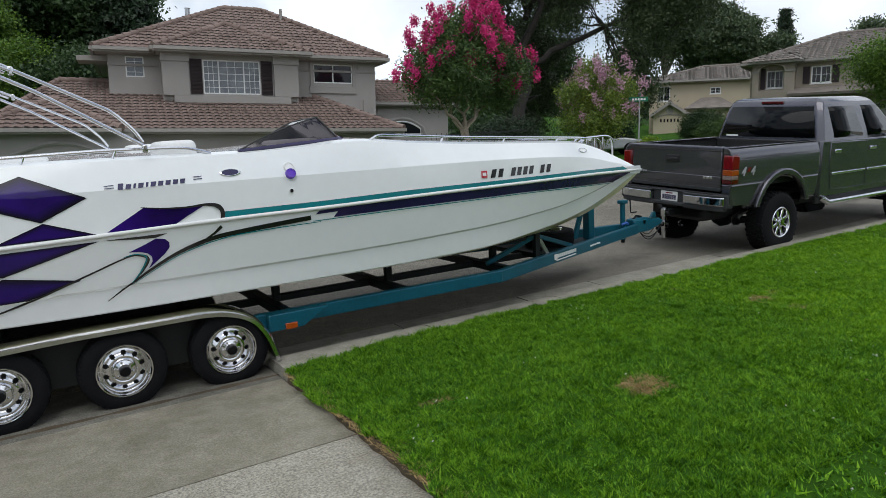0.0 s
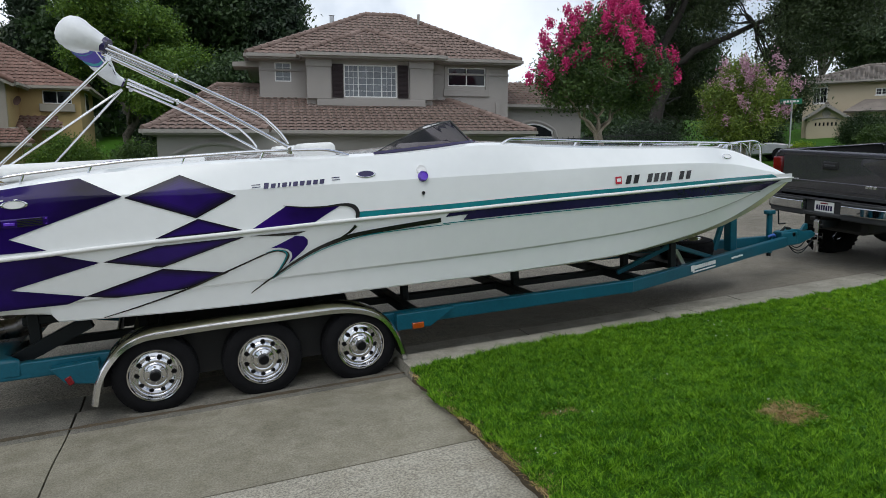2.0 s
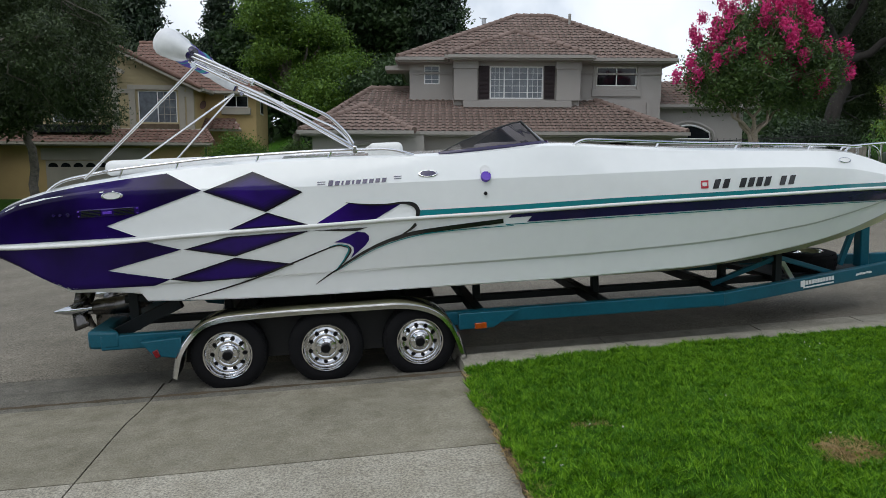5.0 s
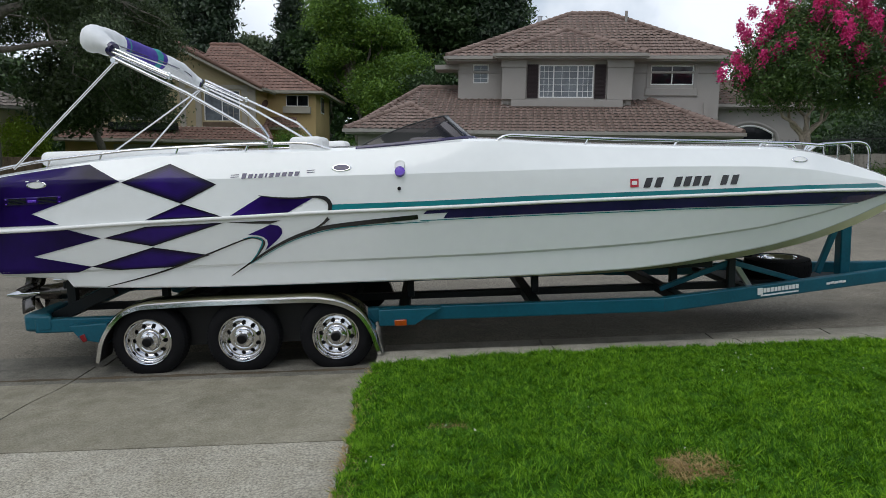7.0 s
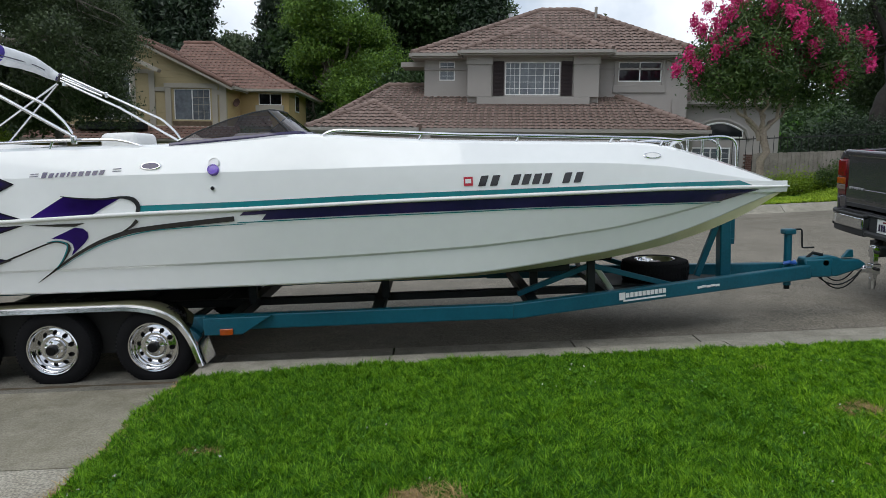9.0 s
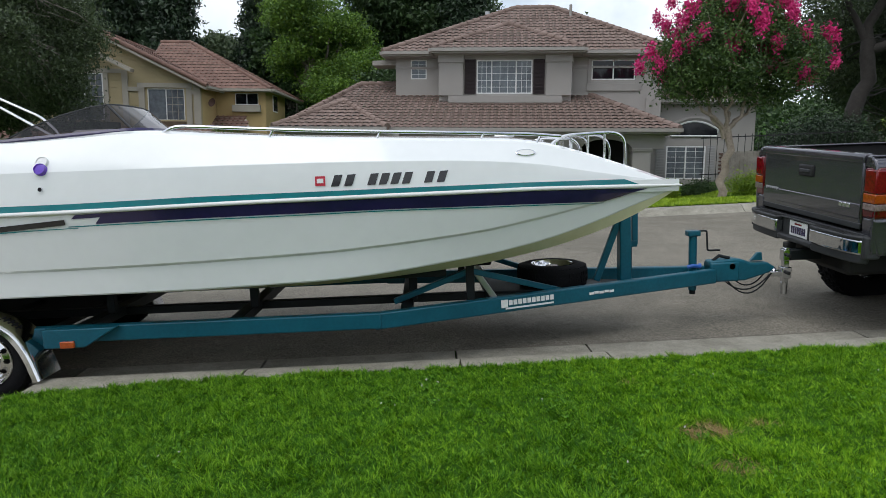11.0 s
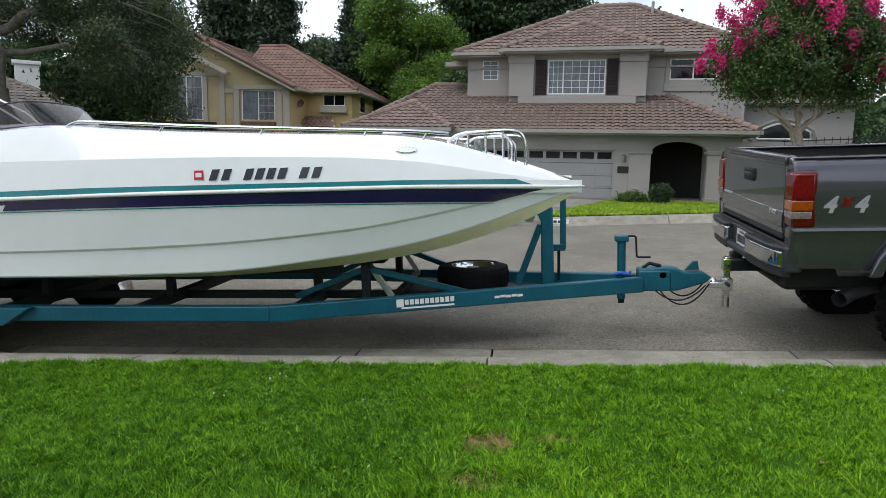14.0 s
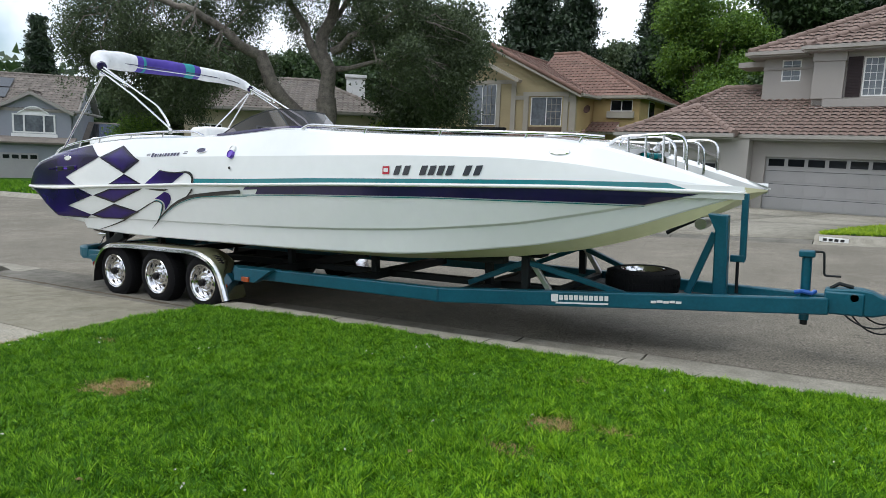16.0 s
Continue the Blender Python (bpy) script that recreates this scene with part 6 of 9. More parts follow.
# unseen panels added to keep sky light off the road under the truck
part("shade_panel", Build().box(8.95, 14.5, -0.72, 0.72, 0.80, 0.84).box(8.75, 9.3, -0.86, 0.86, 0.92, 0.95).box(10.45, 13.1, -0.88, 0.88, 0.68, 0.72), M_BEDLINER, truck, "added black panels that block light under the truck")
part("chassis", Build().box(8.75, 14.6, -0.5, 0.5, 0.55, 0.80), M_BEDLINER, truck)
part("rear_axle", Build().tube([(AX_R, -0.9, WZ), (AX_R, 0.9, WZ)], 0.06, 10), M_DKSTEEL, truck)
part("front_axle", Build().tube([(AX_F, -0.9, WZ), (AX_F, 0.9, WZ)], 0.06, 10), M_DKSTEEL, truck)
part("differential", Build().lathe([(0.0, -0.16), (0.12, -0.12), (0.16, 0.0), (0.12, 0.12), (0.0, 0.16)], 16, pose(AX_R, 0.0, WZ)), M_DKSTEEL, truck)
part("exhaust", Build().tube([(10.2, -0.50, 0.60), (9.5, -0.55, 0.58), (9.2, -0.66, 0.54), (9.05, -0.78, 0.515)], [0.04, 0.04, 0.055, 0.06], 16, caps=False), M_GALV, truck, "steel exhaust tip")
part("fuel_tank", Build().box(8.75, 9.35, -0.45, 0.35, 0.50, 0.72), M_BEDLINER, truck, bevel=0.05)
part("hitch_receiver", Build().box(8.45, 8.80, -0.05, 0.05, 0.58, 0.68), M_DKSTEEL, truck, bevel=0.008)
mount = part("ball_mount", Build().box(8.405, 8.455, -0.03, 0.03, 0.33, 0.70).box(8.44, 8.56, -0.028, 0.028, 0.60, 0.665).box(8.39, 8.47, -0.04, 0.04, 0.575, 0.685), M_DCHROME, truck, "bright steel adjustable ball mount", bevel=0.006)
part("drop_shank", Build().tube([(8.43, 0, 0.24), (8.43, 0, 0.36)], 0.032, 14), M_DCHROME, mount, bevel=0.004)
for z_ in (0.46, 0.63):
    part("lock_pin", Build().tube([(8.43, -0.08, z_), (8.43, 0.08, z_)], 0.017, 10), M_BEDLINER, mount)
part("ball_platform", Build().box(8.28, 8.47, -0.042, 0.042, 0.425, 0.475).box(8.385, 8.475, -0.045, 0.045, 0.40, 0.51), M_DCHROME, truck, bevel=0.006)
part("hitch_ball", Build().lathe([(0.0, -0.06), (0.02, -0.05), (0.02, -0.02), (0.03, 0.0), (0.0, 0.03)], 14, pose(8.32, 0, 0.49, 90)), M_CHROME, truck)
part("wiring_plug", Build().box(8.50, 8.60, 0.12, 0.2, 0.66, 0.72), M_BEDLINER, truck, bevel=0.01)


def truck_wheel(m):
    w = thing("wheel", m, "", "")
    w.parent = truck
    part("tyre", tyre_build(WR - 0.012, 0.30, 0.215, treads=34, depth=0.016), M_RUBBER, w, "chunky black all-terrain tyre", smooth=40)
    rim = part("rim", Build().lathe([(0.222, -0.02), (0.228, 0.004), (0.218, 0.012), (0.205, 0.004), (0.198, -0.03), (0.19, -0.07), (0.20, -0.24)], 48), M_CHROME, w, "chrome alloy rim")
    for k in range(8):
        a = 360 * k / 8
        part("spoke", Build().box(0.05, 0.205, -0.05, -0.015, -0.024, 0.024, pose(0, 0, 0, 0, a, 0)), M_CHROME, rim, bevel=0.01)
    part("hub", Build().lathe([(0.085, -0.05), (0.08, -0.005), (0.05, 0.0), (0.045, 0.03), (0.0, 0.032)], 24), M_CHROME, rim)
    part("brake_disc", Build().lathe([(0.19, -0.10), (0.0, -0.09)], 24), M_DKSTEEL, w)
    return w


for s in (-1, 1):
    for x0 in (AX_R, AX_F):
        truck_wheel(LEAN.inverted() @ pose(x0 + 0.04, s * 1.02 + 0.04, WZ, 0, 20, 180 if s < 0 else 0))


def lettering(name, text, size, m, material, parent, depth=0.004, label="", shear=0.0):
    """Raised letters in the built-in font as a mesh; they face the local -y side."""
    cu = bpy.data.curves.new(name, "FONT")
    cu.body, cu.size, cu.extrude, cu.shear, cu.offset = text, size, depth, shear, 0.006
    cu.align_x, cu.align_y = "CENTER", "CENTER"
    tmp = bpy.data.objects.new(name, cu)
    scene.collection.objects.link(tmp)
    dg = bpy.context.evaluated_depsgraph_get()
    me = bpy.data.meshes.new_from_object(tmp.evaluated_get(dg))
    bpy.data.objects.remove(tmp)
    me.materials.clear()
    me.materials.append(material)
    ob = new(name, me)
    ob.parent = parent
    ob.matrix_basis = m
    if label:
        ob["label"] = label
    return ob


for s in (-1, 1):
    rz = 0 if s < 0 else 180
    for txt, dx, mt, sz, dz_ in (("4", -0.105, M_SILVER, 0.16, 0), ("x", 0.012, M_REDB, 0.11, 0.032), ("4", 0.105, M_SILVER, 0.16, 0)):
        lettering("four_by_four_decal", txt, sz, pose(8.946 + dx * (-s), s * 0.996, 1.272 + dz_, 90, 0, rz), mt, truck, label="silver and red 4x4 lettering", shear=0.3)


# ---- houses ----
def wall(b, u0, u1, z0, z1, w0, w1, holes=(), axis="u"):
    """A wall slab from w0 to w1 with rectangular openings (a0, a1, z0, z1) cut through it."""
    us = sorted({u0, u1} | {h[i] for h in holes for i in (0, 1) if u0 < h[i] < u1})
    zz = sorted({z0, z1} | {h[i] for h in holes for i in (2, 3) if z0 < h[i] < z1})
    for a, c in zip(us, us[1:]):
        for e, f in zip(zz, zz[1:]):
            if any(h[0] <= (a + c) / 2 <= h[1] and h[2] <= (e + f) / 2 <= h[3] for h in holes):
                continue
            if axis == "u":
                b.box(a, c, w0, w1, e, f)
            else:
                b.box(w0, w1, a, c, e, f)
    return b


def pieces(name, b, material, parent, label="", bevel=0.0):
    """Each eight-cornered piece of a build as a part of its own."""
    for i in range(0, len(b.v), 8):
        q = Build().add(b.v[i:i + 8], [tuple(k - i for k in f) for f in b.f if i <= f[0] < i + 8])
        part(name, q, material, parent, label if i == 0 else "", bevel=bevel, smooth=0)


def inside(poly, x, y):
    c = False
    for (ax, ay), (bx, by) in zip(poly, poly[1:] + poly[:1]):
        if (ay > y) != (by > y) and x < (bx - ax) * (y - ay) / (by - ay) + ax:
            c = not c
    return c


TILE_PROF = [(0.0, 0.003), (0.16, 0.024), (0.34, 0.032), (0.52, 0.024), (0.68, 0.006), (0.84, 0.0), (1.0, 0.003)]


def tile_shape(tw, course):
    """One curved tile: u across, v up the slope, h out of it; its lower end is open under the curve."""
    v = [(q * tw, vv, h + lift) for q, h in TILE_PROF for vv, lift in ((-0.03, 0.05), (course, 0.004))]
    v += [(q * tw, -0.03, -0.004) for q, h in TILE_PROF[4:]]
    f = [(2 * i, 2 * i + 2, 2 * i + 3, 2 * i + 1) for i in range(6)] + [(14, 15, 10, 8), (15, 16, 12, 10)]
    return v, f


def tile_seats(poly, tw, course):
    """A matrix for each tile of lapped courses over one sloping face; the first edge of poly is its eave."""
    P = [Vector(p) for p in poly]
    e = (P[1] - P[0]).normalized()
    nrm = e.cross(P[2] - P[0]).normalized()
    if nrm.z < 0:
        nrm = -nrm
        e = -e
    s = nrm.cross(e).normalized()
    if s.z < 0:
        s = -s
    flat = [((p - P[0]).dot(e), (p - P[0]).dot(s)) for p in P]
    us, ss = [p[0] for p in flat], [p[1] for p in flat]
    rng = random.Random(int(1000 * abs(us[1])) + len(flat))
    turn = Matrix((e, s, nrm)).transposed().to_4x4()
    seats, v = [], min(ss)
    while v < max(ss):
        u = min(us)
        while u < max(us):
            if inside(flat, u + tw / 2, v + course / 2):
                at = P[0] + e * (u + rng.uniform(-0.008, 0.008)) + s * v + nrm * rng.uniform(-0.004, 0.006)
                seats.append(Matrix.Translation(at) @ turn)
            u += tw
        v += course
    return seats


def tiles_from(faces, material, parent, tw=0.30, course=0.36, single=None, skip=0):
    """Joined tiles, each one island; the first `skip` tiles of the first face are parts of their own."""
    tv, tf = tile_shape(tw, course)
    v, f = [], []
    for n_, poly in enumerate(faces):
        seats = tile_seats(poly, tw, course)
        if n_ == 0 and skip:
            me = bpy.data.meshes.new("roof_tile")
            me.from_pydata(tv, [], tf)
            me.materials.append(single)
            me.shade_smooth()
            me.set_sharp_from_angle(angle=radians(50))
            for m in seats[:skip]:
                ob = new("roof_tile", me)
                ob.parent = parent
                ob.matrix_basis = m
            seats = seats[skip:]
        for m in seats:
            k = len(v)
            v += [tuple(m @ Vector(p)) for p in tv]
            f += [tuple(i + k for i in q) for q in tf]
    me = bpy.data.meshes.new("roof_tiling")
    me.from_pydata(v, [], f)
    me.materials.append(material)
    me.shade_smooth()
    me.set_sharp_from_angle(angle=radians(50))
    ob = new("roof_tiling", me)
    ob.parent = parent
    ob["kind"] = "stuff"
    ob["label"] = "lapped curved roof tiles"
    return ob


def ridge_caps(lines, material, parent, r=0.15, step=0.4):
    """Half-round cap tiles along hips and ridges."""
    b = Build()
    for p, q in lines:
        p, q = Vector(p), Vector(q)
        n = max(1, round((q - p).length / step))
        for i in range(n):
            a, c = p.lerp(q, i / n), p.lerp(q, (i + 1.12) / n)
            b.tube([a + Vector((0, 0, 0.03)), c + Vector((0, 0, 0.015))], [r, r * 0.86], 8)
    ob = part("ridge_capping", b, material, parent, "half-round ridge tiles", smooth=50)
    ob["kind"] = "stuff"
    return ob


def window(parent, u0, u1, z0, z1, w, cols=2, rows=1, mullions=(), glass=M_WINDOW, frame_mat=M_WHITEP, depth=0.06, sill=False, fw=0.05, bars=0.018):
    """A framed window set in an opening of a wall that faces -w; mullions: fractions of thick uprights."""
    win = thing("window", Matrix(), "", "")
    win.parent = parent
    b = Build().box(u0, u1, w, w + depth, z0, z0 + fw).box(u0, u1, w, w + depth, z1 - fw, z1).box(u0, u0 + fw, w, w + depth, z0 + fw, z1 - fw).box(u1 - fw, u1, w, w + depth, z0 + fw, z1 - fw)
    part("window_frame", b, frame_mat, win, smooth=0)
    edges = [0.0, *mullions, 1.0]
    for m_ in mullions:
        uc = u0 + (u1 - u0) * m_
        part("mullion", Build().box(uc - fw / 2, uc + fw / 2, w, w + depth, z0 + fw, z1 - fw), frame_mat, win, smooth=0)
    for a, c in zip(edges, edges[1:]):
        ua, uc = u0 + (u1 - u0) * a + fw * 0.6, u0 + (u1 - u0) * c - fw * 0.6
        part("pane", Build().box(ua, uc, w + depth * 0.55, w + depth * 0.7, z0 + fw * 0.8, z1 - fw * 0.8), glass, win, smooth=0)
        if rows > 1 or cols > 1:
            for k in range(1, cols):
                x_ = ua + (uc - ua) * k / cols
                part("glazing_bar", Build().box(x_ - bars / 2, x_ + bars / 2, w + depth * 0.4, w + depth * 0.6, z0 + fw, z1 - fw), frame_mat, win, smooth=0)
            for k in range(1, rows):
                z_ = z0 + (z1 - z0) * k / rows
                part("glazing_bar", Build().box(ua, uc, w + depth * 0.38, w + depth * 0.58, z_ - bars / 2, z_ + bars / 2), frame_mat, win, smooth=0)
    if sill:
        part("sill", Build().box(u0 - 0.06, u1 + 0.06, w - 0.05, w + depth, z0 - 0.07, z0), frame_mat, win, bevel=0.008)
    return win


def blinds(parent, u0, u1, z0, z1, w, n):
    """Slatted blinds behind a pane."""
    b = Build()
    for i in range(n):
        z = z0 + (z1 - z0) * (i + 0.5) / n
        b.bar((u0, w, z), (u1, w, z), 0.04, 0.008, (0, -0.5, 1))
    return part("blind", b, M_VINYLW, parent, "pale slatted blind", smooth=0)


def gutter(b, p, q, out, h=0.14, d=0.11):
    """Fascia board with a gutter in front of it, out being the outward direction."""
    p, q, o_ = Vector(p), Vector(q), Vector(out)
    b.bar(p + o_ * 0.01 + Vector((0, 0, -0.09)), q + o_ * 0.01 + Vector((0, 0, -0.09)), 0.04, 0.2)
    b.bar(p + o_ * 0.09 + Vector((0, 0, -0.05)), q + o_ * 0.09 + Vector((0, 0, -0.05)), d, h)
    return b


# main house across the street: grey-beige stucco, two storeys
HY = -7.0
main = thing("house", pose(6.36, 30.6, 0, 0, 0, HY), "two-storey grey-beige stucco house with brown tile roof and garage", "house")
GZ = 0.30
b = Build()
wall(b, -2.75, 8.95, 3.6, 6.35, 0.8, 1.0, [(-2.08, -1.36, 5.33, 6.18), (5.92, 7.80, 5.28, 6.14)])
wall(b, 1.0, 9.6, 3.6, 6.35, -2.75, -2.55, [], "w")
wall(b, 1.0, 9.6, 3.6, 6.35, 8.75, 8.95, [], "w")
b.box(-2.55, 8.75, 9.4, 9.6, GZ, 6.35)
part("upper_wall", b, M_STUCCO, main, "grey-beige stucco upper wall", smooth=0)
b = Build()
wall(b, -0.72, 4.98, 3.6, 6.35, 0.0, 0.2, [(0.92, 3.32, 4.62, 6.05)])
b.box(-0.72, -0.52, 0.2, 0.8, 3.6, 6.35).box(4.78, 4.98, 0.2, 0.8, 3.6, 6.35)
part("bay_wall", b, M_STUCCO, main, "stucco bay wall", smooth=0)
b = Build()
b.box(-0.76, 0.38, -0.25, 0.0, 5.92, 6.30).box(3.86, 5.02, -0.25, 0.0, 5.92, 6.30)
b.box(-0.72, 0.34, -0.20, 0.0, 4.53, 5.92).box(3.90, 4.98, -0.20, 0.0, 4.53, 5.92)
b.box(-0.72, 4.98, -0.20, 0.0, 3.9, 4.22).box(-0.3, 4.6, -0.26, 0.0, 4.22, 4.52)
b.box(-2.77, -0.74, 0.76, 0.8, 5.78, 5.88).box(5.0, 8.97, 0.76, 0.8, 5.78, 5.88)
b.box(5.70, 7.98, 0.72, 0.8, 4.80, 5.12)
b.box(5.75, 5.92, 0.74, 0.8, 5.12, 6.2).box(7.80, 7.97, 0.74, 0.8, 5.12, 6.2)
pieces("stucco_band", b, M_STUCCO2, main, "raised stucco band", 0.012)
for u0, u1 in ((0.40, 0.88), (3.36, 3.84)):
    sh = part("shutter", Build().box(u0, u1, -0.05, 0.0, 4.60, 6.07), M_SHUTTER, main, "dark brown louvred shutter", bevel=0.006)
    b = Build()
    for i in range(24):
        z = 4.68 + i * 0.057
        b.bar((u0 + 0.05, -0.052, z), (u1 - 0.05, -0.052, z), 0.03, 0.012, (0, -0.6, 1))
    part("louvres", b, M_SHUTTER, sh, smooth=0)
wm = window(main, 0.92, 3.32, 4.62, 6.05, 0.02, cols=3, rows=5, mullions=(0.27, 0.71), glass=M_BLIND)
blinds(wm, 0.98, 3.26, 4.66, 6.0, 0.12, 30)
ws_ = window(main, -2.08, -1.36, 5.33, 6.18, 0.82, cols=2, rows=4, glass=M_BLIND)
blinds(ws_, -2.04, -1.40, 5.36, 6.15, 0.9, 18)
window(main, 5.92, 7.80, 5.28, 6.14, 0.82, mullions=(0.5,), glass=M_WINDOW, cols=1)

# ground storey with the garage, porch and right wing
b = Build()
wall(b, -2.2, 4.05, GZ - 0.3, 2.95, -2.5, -2.25, [(-1.54, 3.84, GZ - 0.3, 2.26)])
b.box(-2.2, -2.0, -3.1, -2.5, GZ - 0.3, 2.95)
wall(b, -6.6, -2.2, GZ - 0.3, 2.95, -3.1, -2.9, [(-5.9, -3.1, GZ - 0.3, 2.05)])
b.box(-6.6, -6.4, -2.9, 8.5, GZ - 0.3, 2.95)
b.box(4.05, 8.45, 0.55, 0.75, GZ - 0.3, 3.3).box(4.05, 4.44, -2.5, -2.25, GZ - 0.3, 2.27)
part("garage_wall", b, M_STUCCO, main, "stucco garage wall", smooth=0)
# porch front: columns and a flat arch
b = Build()
arc = [(5.22 + 2.02 * t, 2.27 + 0.36 * (1 - (2 * t - 1) ** 2) ** 0.6) for t in (i / 16 for i in range(17))]
b.prism([(4.05, 2.95), (4.05, 2.27)] + arc + [(8.45, 2.27), (8.45, 2.95)], -2.5, -2.1)
part("porch_arch", b, M_STUCCO, main, "stucco arch over the porch", smooth=40)
for u0, u1 in ((4.42, 5.22), (7.24, 7.95)):
    col = part("porch_column", Build().box(u0, u1, -2.55, -2.0, GZ - 0.3, 2.27), M_STUCCO, main, "square stucco porch column", bevel=0.012)
    part("column_base", Build().box(u0 - 0.05, u1 + 0.05, -2.6, -1.95, GZ - 0.3, 0.52), M_STUCCO2, col, bevel=0.012)
    part("column_cap", Build().box(u0 - 0.05, u1 + 0.05, -2.6, -1.95, 2.15, 2.28), M_STUCCO2, col, bevel=0.012)
# dark wood door, widened; the porch's shade is put into its near-black colour
part("front_door", Build().box(5.0, 7.4, 0.48, 0.56, GZ, 2.75), M_DARKROOM, main, "wide dark front door, porch shade in its colour", bevel=0.01)
part("porch_floor", Build().box(4.05, 8.45, -2.6, 0.55, GZ - 0.3, GZ + 0.06), M_CONC, main)
part("porch_ceiling", Build().box(4.05, 8.45, -2.1, 0.55, 2.85, 2.93), M_STUCCO2, main)
part("porch_side", Build().box(4.05, 4.2, -2.25, 0.55, GZ - 0.3, 2.9), M_STUCCO, main)
b = Build()
wall(b, 8.3, 13.4, GZ - 0.3, 4.5, 2.0, 2.2, [(9.55, 11.3, 0.95, 2.45), (9.75, 11.75, 2.92, 3.45)])
b.box(13.2, 13.4, 2.2, 8.0, GZ - 0.3, 4.5).box(8.3, 8.5, 0.7, 2.0, GZ - 0.3, 4.5)
part("wing_wall", b, M_STUCCO, main, "stucco wall of the right wing", smooth=0)
# arched window
arch_pts = [(9.72 + 2.06 * t, 2.92 + 0.70 * math.sin(math.pi * (0.16 + 0.68 * t)) / 1.0 - 0.06) for t in (i / 14 for i in range(15))]
part("arched_window", Build().prism([(9.72, 2.90)] + arch_pts + [(11.78, 2.90)], 1.96, 2.0), M_WINDOW, main, "dark arched window", smooth=40)
fr = Build().tube([(u, 1.95, z) for u, z in [(9.72, 2.90)] + arch_pts + [(11.78, 2.90), (9.72, 2.90)]], 0.045, 6)
part("arch_trim", fr, M_WHITEP, main, "white arched trim")
part("arch_surround", Build().tube([(9.45, 1.97, 2.85)] + [(10.75 + (u - 10.75) * 1.13, 1.97, 2.9 + (z - 2.9) * 1.22) for u, z in arch_pts] + [(12.05, 1.97, 2.85)], 0.1, 6), M_STUCCO2, main, "raised stucco arch")
ww = window(main, 9.55, 11.3, 0.95, 2.45, 2.0, cols=2, rows=6, mullions=(0.5,), fw=0.06, glass=M_BLIND)
blinds(ww, 9.62, 11.24, 1.0, 2.4, 2.09, 14)
for u0, u1 in ((9.08, 9.52), (11.33, 11.72)):
    sh = part("shutter", Build().box(u0, u1, 1.95, 2.0, 0.92, 2.48), M_GARAGE, main, "pale grey louvred shutter", bevel=0.006)
    b = Build()
    for i in range(20):
        z = 1.0 + i * 0.073
        b.bar((u0 + 0.05, 1.948, z), (u1 - 0.05, 1.948, z), 0.035, 0.014, (0, -0.6, 1))
    part("louvres", b, M_GARAGE, sh, smooth=0)
panel_ = part("brick_panel", Build().box(11.85, 13.15, 1.985, 2.0, 0.42, 2.16), M_STUCCO2, main, "brown brick wall panel", smooth=0)
rng_ = random.Random(4)
brick_me = mesh_of("brick", Build().box(0, 0.205, -0.04, 0.0, 0, 0.075))
brick_me.materials.append(M_BRICK)
for r_ in range(20):
    for c_ in range(5):
        ob = new("brick", brick_me)
        ob.parent = panel_
        ob.matrix_basis = pose(12.0 + c_ * 0.22 - (0.11 if r_ % 2 else 0), 1.99 + rng_.uniform(0, 0.008), 0.45 + r_ * 0.085)
# garage doors
gd = thing("garage_door", Matrix(), "", "")
gd.parent = main
part("door_leaf", Build().box(-1.54, 3.84, -2.36, -2.30, GZ, 2.26), M_GARAGE, gd, "grey panelled double garage door", smooth=0)
for r_ in range(4):
    z0 = GZ + 0.03 + r_ * 0.485
    for c_ in range(8):
        u0 = -1.46 + c_ * 0.665
        if r_ < 3:
            part("panel", Build().box(u0, u0 + 0.60, -2.371, -2.36, z0 + 0.05, z0 + 0.43), M_GARAGE, gd, bevel=0.009)
        else:
            part("pane", Build().box(u0 + 0.02, u0 + 0.56, -2.378, -2.36, z0 + 0.14, z0 + 0.40), M_WINDOW, gd, "small dark door pane" if c_ == 0 else "", smooth=0)
            part("pane_frame", Build().box(u0, u0 + 0.58, -2.372, -2.358, z0 + 0.11, z0 + 0.43), M_GARAGE, gd, smooth=0)
b = Build()
for r_ in range(1, 4):
    b.box(-1.54, 3.84, -2.366, -2.358, GZ + r_ * 0.485 - 0.006, GZ + r_ * 0.485 + 0.006)
part("door_seam", b, M_DKSTEEL, gd, smooth=0)
gd2 = thing("garage_door", Matrix(), "", "")
gd2.parent = main
part("door_leaf", Build().box(-5.9, -3.1, -2.98, -2.93, GZ, 2.05), M_GARAGE, gd2, "grey single garage door", smooth=0)
for c_ in range(4):
    part("pane", Build().box(-5.8 + 0.68 * c_, -5.22 + 0.68 * c_, -3.0, -2.985, 1.68, 1.93), M_WINDOW, gd2, smooth=0)
part("door_arch", Build().tube([(-6.0 + 3.0 * t, -3.13, 2.1 + 0.42 * math.sin(math.pi * t)) for t in (i / 12 for i in range(13))], 0.09, 6), M_STUCCO2, main, "raised stucco arch over the small garage door")
lamp = part("wall_lamp", Build().tube([(4.22, -2.62, 1.82), (4.22, -2.62, 1.86), (4.22, -2.62, 2.06), (4.22, -2.62, 2.12)], [0.03, 0.055, 0.085, 0.02], 8), M_GALV, main, "small carriage lamp on the garage wall")
part("lamp_bracket", Build().box(4.19, 4.25, -2.62, -2.5, 1.98, 2.06), M_IRON, lamp)
part("house_plaque", Build().box(4.0, 4.44, -2.54, -2.5, 1.40, 1.66), M_IRON, main, "dark plaque with unreadable bars", bevel=0.05)

